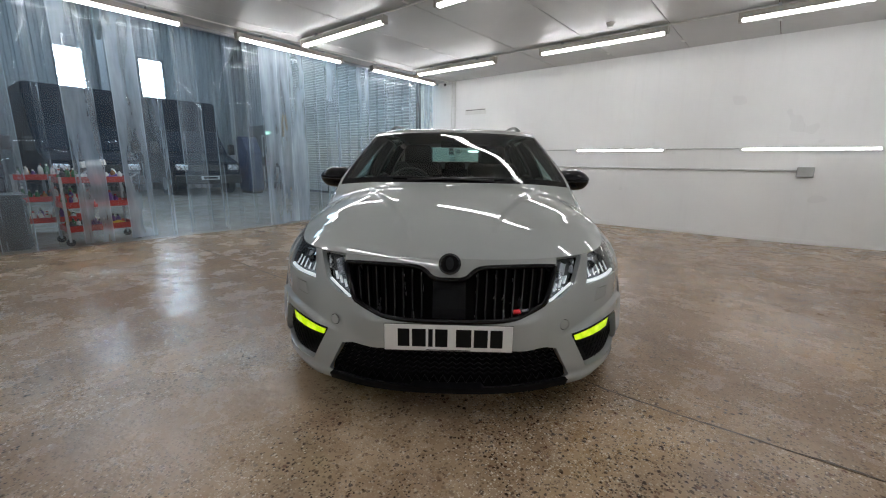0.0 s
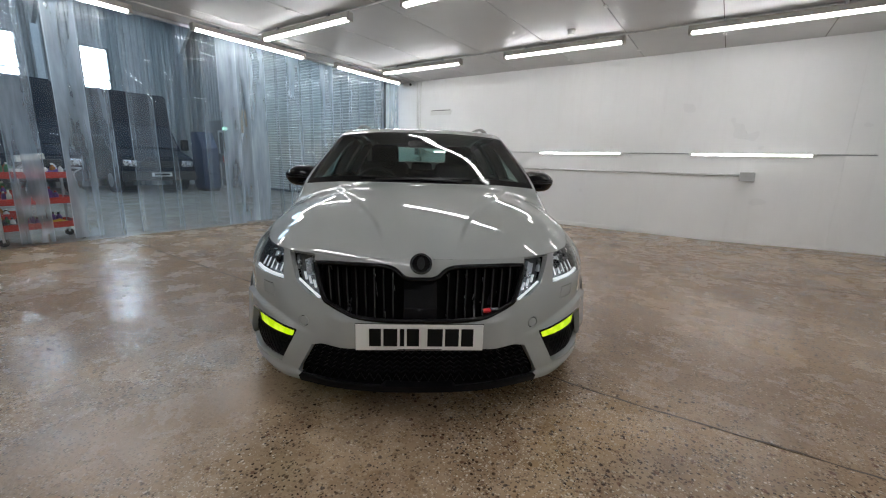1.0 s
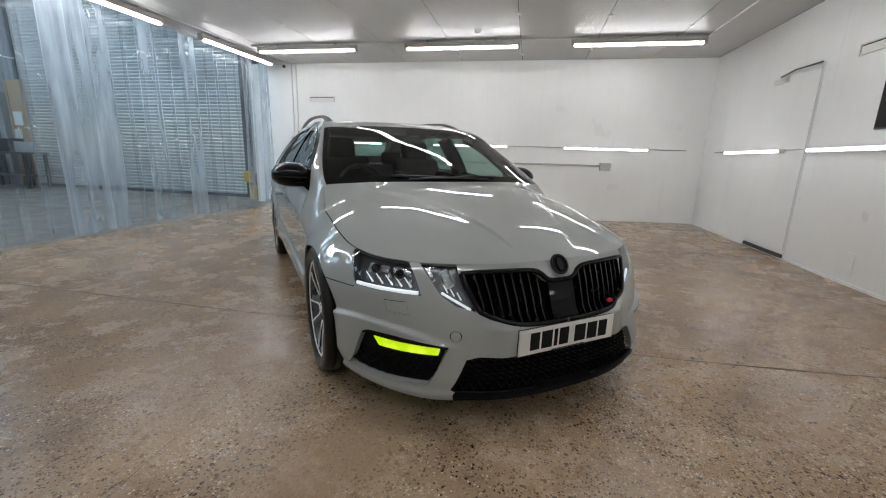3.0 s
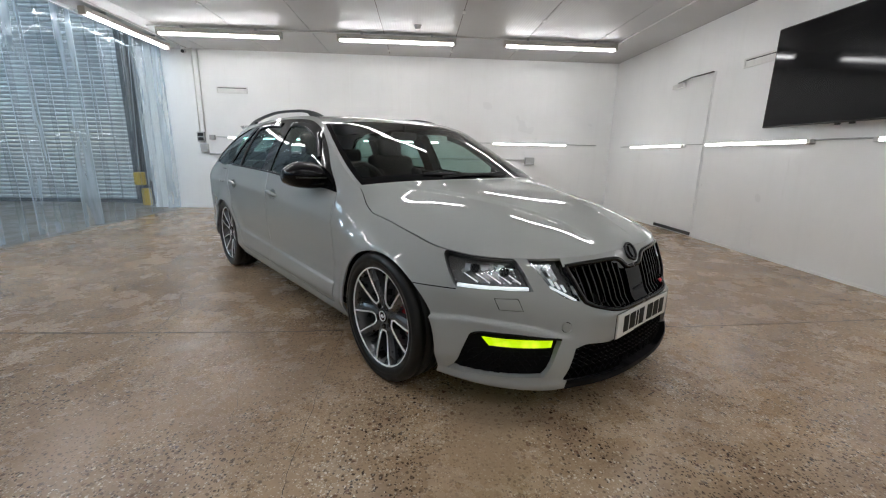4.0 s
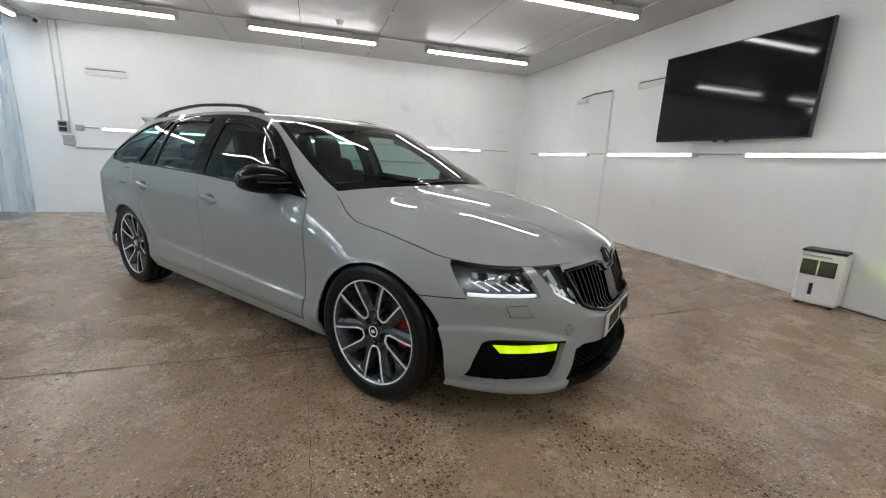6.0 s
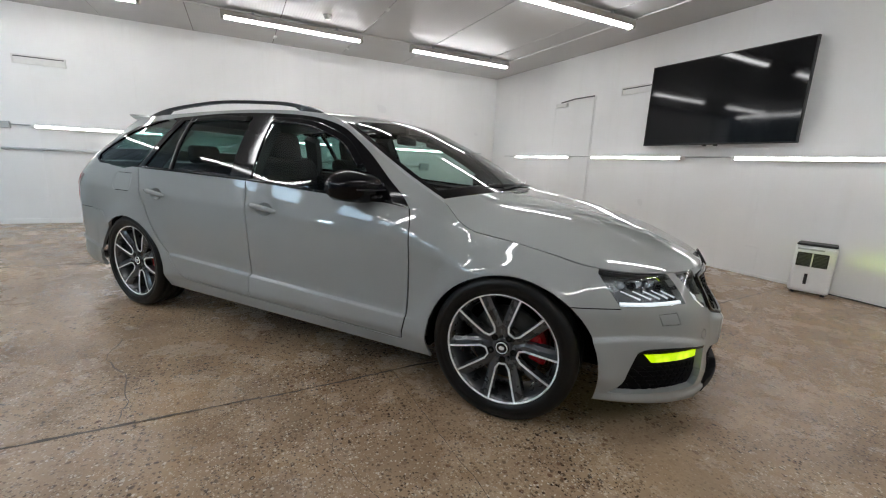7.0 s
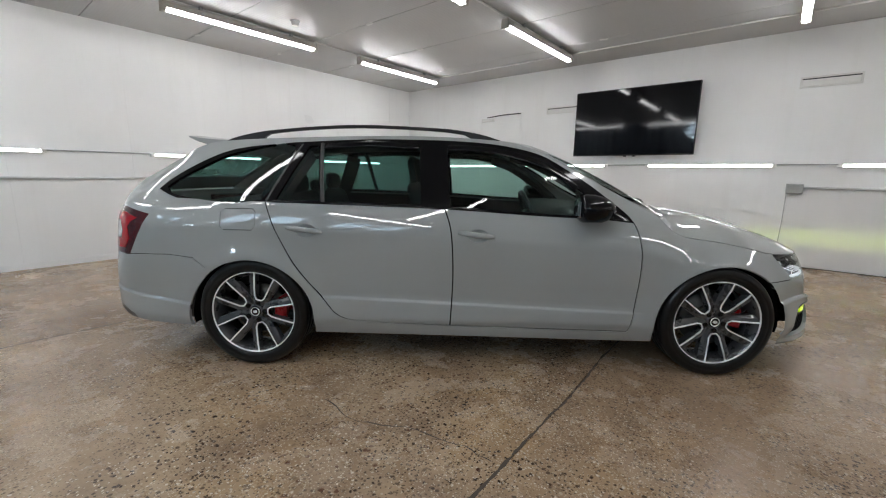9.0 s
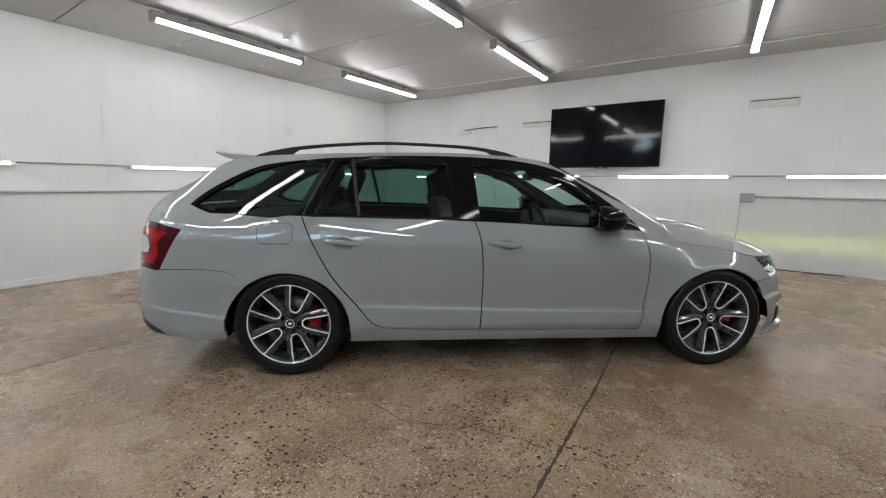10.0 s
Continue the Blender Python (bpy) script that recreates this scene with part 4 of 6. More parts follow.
def handle_cup(y, z, s):
    """The dished recess behind a door handle."""
    bm = bmesh.new()
    ring_v = []
    for k in range(4):
        rr = []
        for i in range(20):
            t = 2 * math.pi * i / 20
            q, n2 = flank_at(y + 0.061 * (1 - k * 0.25) * math.cos(t), z + 0.037 * (1 - k * 0.25) * math.sin(t))
            rr.append(bm.verts.new(q + n2 * (0.0015 - 0.011 * k)))
        ring_v.append(rr)
    for r, q in zip(ring_v, ring_v[1:]):
        for i in range(20):
            bm.faces.new((r[i], r[(i + 1) % 20], q[(i + 1) % 20], q[i]))
    bm.faces.new(ring_v[-1])
    bmesh.ops.recalc_face_normals(bm, faces=bm.faces[:])
    return flip(bm, s)


for s, _ in BOTH:
    fd, rd = doors[s]
    part("divider", lay([(2.300 + 0.055 * t, 0.985 + 0.345 * t) for t in spaced(0, 1, 8)], 0.02, 0.006, s, 0.006), M_SATIN, rd)
    part("quarter_strip", lay([(2.628 - 0.150 * t, 0.990 + 0.335 * t) for t in spaced(0, 1, 8)], 0.012, 0.004, s, 0.006), M_SATIN, car)
    part("belt_moulding", lay([(0.60 + 2.0 * t, edge_z(0.60 + 2.0 * t) + 0.004) for t in spaced(0, 1, 40)], 0.014, 0.004, s, 0.004), M_GLOSSBLACK, car, smooth=True)
    for up, y, z in ((fd, 1.412, 0.816), (rd, 2.398, 0.830)):
        tap = [0.5, 0.85, 1, 1, 1, 1, 1, 1, 0.85, 0.5]
        cup = part("handle_recess", handle_cup(y - 0.012, z - 0.005, s), M_PAINT, up, smooth=True)
        bm = lay([(y + 0.105 - 0.21 * t, z + 0.011 - 0.022 * t) for t in spaced(0, 1, 9)], 0.030, 0.022, s, -0.004, tap)
        part("handle", bm, M_PAINT, up, smooth=True)
    for up, line in ((fd, [(1.585, 1.312), (1.42, 1.308), (1.247, 1.286), (1.039, 1.226), (0.93, 1.165), (0.83, 1.075)]), (rd, [(2.34, 1.312), (2.05, 1.331), (1.765, 1.314)])):
        part("wind_deflector", lay(bend(line, 4), 0.045, 0.007, s, -0.002), M_GLOSSBLACK, up, smooth=True)

# ---- lamps ----
def nose_at(x, z):
    """The nose's face at a place: p is found so that the skin stands at x."""
    lo_p, hi_p = 0.0, 1.0
    for _ in range(30):
        m = (lo_p + hi_p) / 2
        yn = NOSE_Y - 0.88 * math.cos(m * math.pi / 2) ** (2 / HALF_N)
        q = lower_point(m, (z - foot_z(yn)) / (edge_z(yn) - foot_z(yn)))
        if q.x < x:
            lo_p = m
        else:
            hi_p = m
    return q


def nose_n(x, z):
    a = nose_at(x, z)
    b, c = nose_at(x + 0.012, z), nose_at(x, z - 0.012)
    n = (b - a).cross(c - a).normalized()
    return a, (n if n.y < 0 else -n)


def nose_bar(line, width, height, s, lift=0.0):
    """A bar along a line of (x, z) on the nose, lifted off it or sunk in."""
    bm = bmesh.new()
    rows = []
    n = len(line)
    for i, (x, z) in enumerate(line):
        a, nn = nose_n(x, z)
        d = (nose_at(*line[min(i + 1, n - 1)]) - nose_at(*line[max(i - 1, 0)])).normalized()
        side = nn.cross(d).normalized()
        w = width / 2
        rows.append([bm.verts.new(a + side * p + nn * (lift + h)) for p, h in ((-w, 0), (-w * 0.7, height), (w * 0.7, height), (w, 0))])
    for r, q in zip(rows, rows[1:]):
        for k in range(4):
            bm.faces.new((r[k], r[(k + 1) % 4], q[(k + 1) % 4], q[k]))
    bm.faces.new(rows[0][::-1])
    bm.faces.new(rows[-1])
    bmesh.ops.recalc_face_normals(bm, faces=bm.faces[:])
    return flip(bm, s)


def straight(a, b, n=8):
    return [(a[0] + (b[0] - a[0]) * i / n, a[1] + (b[1] - a[1]) * i / n) for i in range(n + 1)]


for s, _ in BOTH:
    lamp = part("headlamp", shifted(panel(LAMP_OUT, s), -0.055), M_HOUSING, car, "dark headlamp housing with a lit running light", True)
    part("lens", shifted(panel(LAMP_OUT, s), -0.001), M_LENS, lamp, "clear lens", True).visible_shadow = False
    part("rim", flange(shifted(panel(LAMP_OUT, s), -0.002), 0.05), M_SATIN, lamp, smooth=False)
    rim = lamp.children[-1]
    bmr = bmesh.new()
    bmr.from_mesh(rim.data)
    n0 = len(groups[LAMP_OUT])
    bmr.faces.ensure_lookup_table()
    bmesh.ops.delete(bmr, geom=[bmr.faces[i] for i in range(n0)], context="FACES")
    bmr.to_mesh(rim.data)
    bmr.free()
    part("light_bar", nose_bar(straight((0.612, 0.590), (0.806, 0.592), 16), 0.016, 0.010, s, -0.018), M_LED, lamp, "lit white running light", True)
    for i in range(5):
        x = 0.632 + 0.030 * i
        q0, q1 = nose_at(x, 0.606) + Vector((-0.006, 0.012, 0)), nose_at(x + 0.012, 0.630) + Vector((-0.012, 0.050, 0))
        part("crystal_fin", flip(rod(q0, q1, 0.0042, n=6, r2=0.0026), s), M_LEDBAR, lamp)
    for x, z, r in ((0.742, 0.665, 0.022), (0.668, 0.655, 0.022)):
        a, nn = nose_n(x, z)
        a, nn = Vector((a.x * s, a.y, a.z)), Vector((nn.x * s, nn.y, nn.z))
        c = a - nn * 0.05
        part("projector", rod(c, c + nn * 0.02, r, n=24), M_HOUSING, lamp)
        bm = bmesh.new()
        bmesh.ops.create_uvsphere(bm, u_segments=20, v_segments=10, radius=r * 0.92)
        bmesh.ops.transform(bm, matrix=Matrix.Translation(c + nn * 0.02), verts=bm.verts)
        part("bulb_lens", bm, M_SCREEN, lamp, smooth=True)
    for xa, za, xb, zb, w in ((0.628, 0.668, 0.690, 0.676, 0.030), (0.704, 0.670, 0.764, 0.672, 0.032), (0.706, 0.660, 0.712, 0.638, 0.016), (0.632, 0.645, 0.645, 0.620, 0.018)):
        part("reflector", nose_bar(straight((xa, za), (xb, zb), 8), w, 0.010, s, -0.050), M_CHROME, lamp, smooth=True)
    inner = part("high_beam_lamp", shifted(panel(LAMP_IN, s), -0.045), M_HOUSING, car, "small inner lamp with a lit lower edge", True)
    part("lens", shifted(panel(LAMP_IN, s), -0.001), M_LENS, inner, smooth=True).visible_shadow = False
    part("light_bar", nose_bar(straight((0.428, 0.532), (0.530, 0.596), 10), 0.010, 0.008, s, -0.018), M_LED, inner, "lit white running light", True)
    for i in range(3):
        part("crystal_fin", nose_bar(straight((0.458 + 0.024 * i, 0.570 + 0.014 * i), (0.470 + 0.024 * i, 0.600 + 0.014 * i), 3), 0.006, 0.012, s, -0.035), M_LEDBAR, inner)
    part("reflector", nose_bar(straight((0.492, 0.618), (0.512, 0.682), 6), 0.040, 0.012, s, -0.042), M_CHROME, inner)
    part("reflector", nose_bar(straight((0.552, 0.640), (0.566, 0.690), 6), 0.016, 0.012, s, -0.042), M_CHROME, inner)
    # fog lamp pocket
    pocket = part("bumper_vent", shifted(panel(FOG, s), -0.028), M_MESH, car, "black honeycomb corner vent with a lit lamp", True)
    part("surround", nose_bar(bend([(0.525, 0.386), (0.62, 0.402), (0.70, 0.412), (0.775, 0.413), (0.800, 0.398)], 5), 0.012, 0.005, s, -0.004), M_GLOSSBLACK, pocket, smooth=True)
    part("lamp", curled(panel(FOGLAMP, s), -0.021, 0.008), M_FOGLIT, pocket, "lit yellow-green lamp", True)
    cells = bmesh.new()
    for r in range(5):
        for c in range(10):
            x, z = 0.580 + 0.026 * c + 0.013 * (r % 2), 0.325 - 0.0225 * r
            if x < 0.600 + 0.02 * r - 0.02 or x > 0.825 or z < 0.228:
                continue
            hexa = [(x + 0.0125 * math.cos(math.pi / 3 * i), z + 0.0125 * math.sin(math.pi / 3 * i)) for i in range(7)]
            a, nn = nose_n(x, z)
            rows = []
            for sc, up_ in ((1.0, -0.027), (0.98, -0.0245), (0.90, -0.0242), (0.87, -0.027)):
                rows.append([cells.verts.new(nose_at(x + (hx - x) * sc, z + (hz - z) * sc) + nn * up_) for hx, hz in hexa[:6]])
            for ra, rb in zip(rows, rows[1:]):
                for i in range(6):
                    cells.faces.new((ra[i], ra[(i + 1) % 6], rb[(i + 1) % 6], rb[i]))
    bmesh.ops.recalc_face_normals(cells, faces=cells.faces[:])
    part("honeycomb", flip(cells, s), M_MESH, pocket)
    # tail lamp
    tail_lamp = part("tail_lamp", flange(panel(TAILLAMP, s), 0.03), M_TAILDARK, car, "red tail lamp", True)
    part("light_guide", curled(panel(TAILGUIDE, s), 0.002, 0.01), M_TAIL, tail_lamp, "bright red light guide", True)
    part("reverse_lamp", curled(panel(TAILCLEAR, s), 0.001, 0.01), M_CLEARTAIL, tail_lamp, "pale reversing lamp", True)

# ---- grille ----
back = shifted(panel(GRILLE), -0.045)
grille = part("grille", back, M_VOID, car, "gloss black grille with upright slats", True)
upper = bend([(0.0, 0.622), (0.046, 0.623), (0.076, 0.633), (0.10, 0.654), (0.135, 0.668), (0.212, 0.673), (0.368, 0.673), (0.447, 0.668)], 4)
lower = bend([(0.447, 0.668), (0.440, 0.64), (0.402, 0.538), (0.376, 0.515), (0.316, 0.491), (0.247, 0.476), (0.129, 0.468), (0.0, 0.467)], 4)
for s, _ in BOTH:
    part("surround", nose_bar(upper, 0.022, 0.012, s, -0.004), M_GLOSSBLACK, grille, smooth=True)
    part("surround", nose_bar(lower, 0.024, 0.012, s, -0.004), M_GLOSSBLACK, grille, smooth=True)
    for i in range(9):
        xt = 0.118 + 0.0395 * i
        xb = xt * 0.94
        top = 0.664 if i else 0.650
        foot = max(0.476 + 0.00008 * i, 0.474 + 0.62 * max(0, xb - 0.26) ** 1.35)
        part("slat", nose_bar(straight((xt, top), (xb, foot), 6), 0.010, 0.034, s, -0.044), M_SLAT, grille)
bm = bmesh.new()
rows = []
for z in spaced(0.472, 0.618, 8):
    rows.append([bm.verts.new(nose_at(abs(x), z) * 1.0 + Vector(((x - abs(x)), 0.006, 0))) for x in spaced(-0.068, 0.068, 10)])
for r, q in zip(rows, rows[1:]):
    for i in range(10):
        bm.faces.new((r[i], r[i + 1], q[i + 1], q[i]))
bmesh.ops.recalc_face_normals(bm, faces=bm.faces[:])
part("radar_cover", flange(bm, 0.03), M_GLOSSBLACK, grille, "plain black cover")
part("trim_badge", nose_bar(straight((0.262, 0.497), (0.292, 0.498), 3), 0.019, 0.006, 1, 0.004), M_REDBADGE, grille, "small red enamel badge")
part("trim_badge", nose_bar(straight((0.296, 0.499), (0.325, 0.502), 3), 0.017, 0.005, 1, 0.004), M_BADGE, grille, "small dark chrome badge")

for s, _ in BOTH:
    part("grille_panel", shifted(panel(GTOP, s), -0.001), M_PAINT, car, smooth=True)
part("rear_diffuser", flange(shifted(panel(DIFFUSER), 0.001), 0.03), M_SATIN, car, "black lower rear bumper", True)

# lower intake and lip
intake = part("lower_intake", shifted(panel(LOWGRILLE), -0.034), M_VOID, car, "black lower intake with honeycomb", True)
for k in range(6):
    z = 0.325 - 0.021 * k
    half_w = 0.452 + 0.05 * (0.335 - z) / 0.12
    for s, _ in BOTH:
        zig = [(half_w * t, z + (0.006 if i % 2 else -0.006)) for i, t in enumerate(spaced(0, 1, 26))]
        part("mesh_bar", nose_bar(zig, 0.006, 0.010, s, -0.030), M_MESH, intake)
part("lip", flange(shifted(panel(LIP), 0.004), 0.05), M_MESH, car, "gloss black front lip", True)

# number plate: plain bars in place of the characters
plate = part("number_plate", box(-0.26, 0.26, -0.891, -0.884, 0.344, 0.455, 0.003), M_PLATE, car, "white plate with black bars")
part("plate_edge", box(-0.262, 0.262, -0.8842, -0.872, 0.338, 0.457, 0.002), M_SATIN, plate)
x = -0.205
for i, w in enumerate((0.048, 0.056, 0.018, 0.050, 0.0, 0.062, 0.056, 0.050)):
    if w:
        part("bar", box(x, x + w, -0.8925, -0.8905, 0.362, 0.438, 0.0006, seg=1), M_INK, plate)
        x += w + 0.010
    else:
        x += 0.024
part("bar", box(-0.09, 0.09, -0.8925, -0.8908, 0.347, 0.3495), M_INK, plate)

# bonnet badge: a dark ring with a plain boss
a = Vector((0, -0.789, 0.683))
n = Vector((0, -0.84, 0.54)).normalized()
m = Matrix.Translation(a) @ n.to_track_quat("Z", "X").to_matrix().to_4x4()
bm = tube([m @ Vector((0.041 * math.cos(2 * math.pi * i / 32), 0.041 * math.sin(2 * math.pi * i / 32), 0.004)) for i in range(32)], 0.006, closed=True)
badge = part("badge", bm, M_BADGE, car, "round dark chrome badge", True)
part("boss", rod(m @ Vector((0, 0, -0.01)), m @ Vector((0, 0, 0.004)), 0.038, n=32), M_GLOSSBLACK, badge)
part("relief", prism([(0.029 * math.cos(math.pi * i / 10), 0.017 * math.sin(math.pi * i / 10)) for i in range(20)], "z", 0.003, 0.009, bevel=0.001), M_BADGE, badge)
badge.children[-1].matrix_basis = m

# ---- wheels ----
def lathe(profile, n=64, mat=None):
    """Turns (x, r) pairs round the axle, which runs along x."""
    bm = bmesh.new()
    rows = [[bm.verts.new((x, r * math.cos(2 * math.pi * i / n), r * math.sin(2 * math.pi * i / n))) for i in range(n)] for x, r in profile]
    for a, b in zip(rows, rows[1:]):
        for i in range(n):
            bm.faces.new((a[i], a[(i + 1) % n], b[(i + 1) % n], b[i]))
    bmesh.ops.recalc_face_normals(bm, faces=bm.faces[:])
    return bm


def wheel_at(y, s, phase):
    """A ten-spoke alloy; s is the side, -1 the right."""
    w = part("wheel", lathe([(-0.10, 0.236), (-0.06, 0.222), (0.02, 0.216), (0.075, 0.232), (0.092, 0.243), (0.096, 0.252)]), M_SPOKE, car, "grey alloy wheel with machined edges", True)
    w.matrix_basis = pose(s * 0.802, y, 0.3245) @ (Matrix() if s > 0 else Matrix.Rotation(math.pi, 4, "Z"))
    prof = [(-0.092, 0.248), (-0.108, 0.272), (-0.114, 0.298), (-0.106, 0.318), (-0.090, 0.3255), (-0.064, 0.3275), (-0.062, 0.3195), (-0.054, 0.3195), (-0.052, 0.328), (-0.006, 0.3285), (-0.004, 0.320), (0.004, 0.320),
            (0.006, 0.3285), (0.052, 0.328), (0.054, 0.3195), (0.062, 0.3195), (0.064, 0.3275), (0.088, 0.3255), (0.104, 0.317), (0.1125, 0.300), (0.1135, 0.288), (0.1120, 0.286), (0.1120, 0.280), (0.1125, 0.278), (0.110, 0.264), (0.103, 0.254), (0.095, 0.247)]
    part("tyre", lathe(prof, 96), M_RUBBER, w, "black low-profile tyre", True)
    part("rim_edge", lathe([(0.094, 0.243), (0.0985, 0.2445), (0.1, 0.248), (0.0985, 0.252), (0.094, 0.253)], 96), M_CUT, w, "machined rim edge", True)

    def at(r, th, x):
        return Vector((x, r * math.cos(th), r * math.sin(th)))

    def face_x(r):
        return 0.070 + 0.022 * smooth01((r - 0.04) / 0.20)

    def stand(u, v, turn, x):
        """A place u along a spoke pair's middle and v across it."""
        return Vector((x, u * math.cos(turn) - v * math.sin(turn), u * math.sin(turn) + v * math.cos(turn)))

    # the edge of the opening between a pair, and the outer edge of each spoke
    edge = [(0.078, 0.0), (0.078, 0.0135), (0.097, 0.0262), (0.150, 0.0375), (0.200, 0.0478), (0.241, 0.0565)]
    outer = [(0.030, 0.0), (0.050, 0.0363), (0.086, 0.0625), (0.141, 0.0770), (0.189, 0.0885), (0.226, 0.0985)]
    for k in range(5):
        mid = radians(phase + 72 * k)
        cut = bmesh.new()
        for e in (-1, 1):
            body = bmesh.new()
            rows, rows2 = [], []
            for i, ((u, v), (uo, vo)) in enumerate(zip(edge, outer)):
                r = math.hypot(u, v)
                f0 = face_x(r)
                n = Vector((uo - u, vo - v)).normalized()
                drop = 0.006 + 0.012 * smooth01((r - 0.07) / 0.06)
                um, vm = u + (uo - u) * 0.62, v + (vo - v) * 0.62
                rows.append([body.verts.new(stand(u, e * v, mid, f0)), body.verts.new(stand(um, e * vm, mid, f0 - drop * 0.35)), body.verts.new(stand(uo, e * vo, mid, f0 - drop)), body.verts.new(stand(uo, e * vo, mid, f0 - 0.055)), body.verts.new(stand(u, e * v, mid, f0 - 0.055))])
                wd = 0.0082
                uc, vc = (u - wd, 0.0) if i == 0 else (u - wd * 0.8, v + 0.004) if i == 1 else (u + n.x * wd, v + n.y * wd)
                rows2.append([cut.verts.new(stand(u + 0.0004, e * v, mid, f0 - 0.004)), cut.verts.new(stand(u, e * v, mid, f0 + 0.0022)), cut.verts.new(stand(uc, e * vc, mid, f0 + 0.0016)), cut.verts.new(stand(uc, e * vc, mid, f0 - 0.004))])
            for bmx, rws, nn in ((body, rows, 5), (cut, rows2, 4)):
                for a, b in zip(rws, rws[1:]):
                    for i in range(nn):
                        bmx.faces.new((a[i], a[(i + 1) % nn], b[(i + 1) % nn], b[i]))
                bmx.faces.new(rws[0])
                bmx.faces.new(rws[-1])
            bmesh.ops.recalc_face_normals(body, faces=body.faces[:])
            part("spoke", body, M_SPOKE, w)
        bmesh.ops.recalc_face_normals(cut, faces=cut.faces[:])
        part("machined_edge", cut, M_CUT, w)
        # a raised dark disc stands in for the shade of the bolt's recess
        part("bolt_pocket", rod(stand(0.0545, 0, mid, 0.05), stand(0.0545, 0, mid, 0.0722), 0.0145, n=20), M_VOID, w)
        part("bolt", rod(stand(0.0545, 0, mid, 0.045), stand(0.0545, 0, mid, 0.0735), 0.0088, n=6), M_BADGE, w)
    hub = lathe([(0.0, 0.048), (0.060, 0.047), (0.070, 0.042), (0.072, 0.036), (0.072, 0.033)], 40)
    part("hub", hub, M_SPOKE, w, smooth=True)
    part("hub_cap", lathe([(0.060, 0.033), (0.074, 0.032), (0.077, 0.027), (0.078, 0.0)], 32), M_BADGE, w, "round badge cap", True)
    part("cap_ring", lathe([(0.074, 0.028), (0.0795, 0.027), (0.0795, 0.023), (0.075, 0.022)], 32), M_CUT, w, smooth=True)
    part("cap_relief", prism([(0.013 * math.cos(math.pi * i / 8), 0.009 * math.sin(math.pi * i / 8)) for i in range(16)], "x", 0.077, 0.0795), M_CUT, w)
    # brake
    big = 0.170 if y < 1 else 0.155
    part("brake_disc", lathe([(0.0, 0.062), (0.002, big - 0.002), (-0.010, big), (-0.022, big - 0.002), (-0.024, 0.062)], 64), M_DISC, w, "vented steel brake disc", True)
    part("disc_bell", lathe([(0.002, 0.085), (0.030, 0.082), (0.034, 0.06)], 40), M_DISC, w, smooth=True)
    bm = bmesh.new()
    fwd = radians(180) if s > 0 else radians(0)
    rows = []
    for t in spaced(-0.42, 0.42, 10):
        th = fwd + t + (0.12 if s < 0 else -0.12)
        rows.append([bm.verts.new(at(rr, th, xx)) for rr, xx in ((big - 0.058, 0.018), (big - 0.052, 0.034), (big - 0.002, 0.036), (big + 0.016, 0.024), (big + 0.018, -0.06), (big - 0.05, -0.06))])
    for a, b in zip(rows, rows[1:]):
        for i in range(6):
            bm.faces.new((a[i], a[(i + 1) % 6], b[(i + 1) % 6], b[i]))
    bm.faces.new(rows[0])
    bm.faces.new(rows[-1])
    bmesh.ops.recalc_face_normals(bm, faces=bm.faces[:])
    part("caliper", bm, M_CALIPER, w, "red brake caliper")
    return w


# seen from its own outer side, angles count from the rear of the car on the left and from the front on the right
for s in (1, -1):
    wheel_at(0.0, s, 59 if s < 0 else 30)
    wheel_at(WHEELBASE, s, 71.5 if s < 0 else 10)

# wheel housings and underbody
for s, _ in BOTH:
    for y0, z0, ry, rz in ARCHES:
        bm = bmesh.new()
        rows = []
        for th in spaced(-0.12, math.pi + 0.12, 28):
            yy, zz = y0 + (ry + 0.006) * math.cos(th), z0 + (rz + 0.006) * math.sin(th)
            rim_x = flank(max(zz, 0.14)) * (1 - (max(0.0, -yy) / 0.88) ** HALF_N) ** (1 / HALF_N) - 0.014
            rows.append([bm.verts.new((s * xx, y0 + (ry + g) * math.cos(th), z0 + (rz + g) * math.sin(th))) for xx, g in ((rim_x, 0.001), (rim_x - 0.02, 0.004), (0.60, 0.01), (0.60, -0.30))])
        for a, b in zip(rows, rows[1:]):
            for i in range(3):
                bm.faces.new((a[i], a[i + 1], b[i + 1], b[i]))
        part("wheel_housing", bm, M_VOID, car, smooth=True)
part("underbody", box(-0.46, 0.46, -0.80, -0.35, 0.185, 0.24, 0.02, box(-0.55, 0.55, -0.4, 3.3, 0.19, 0.3, 0.02, box(-0.78, 0.78, 0.40, 2.3, 0.195, 0.24, 0.01, box(-0.62, 0.62, 3.05, 3.6, 0.26, 0.3, 0.02)))), M_VOID, car)
part("bulkhead", box(-0.74, 0.74, -0.3, 0.25, 0.3, 0.62, 0.02), M_VOID, car)

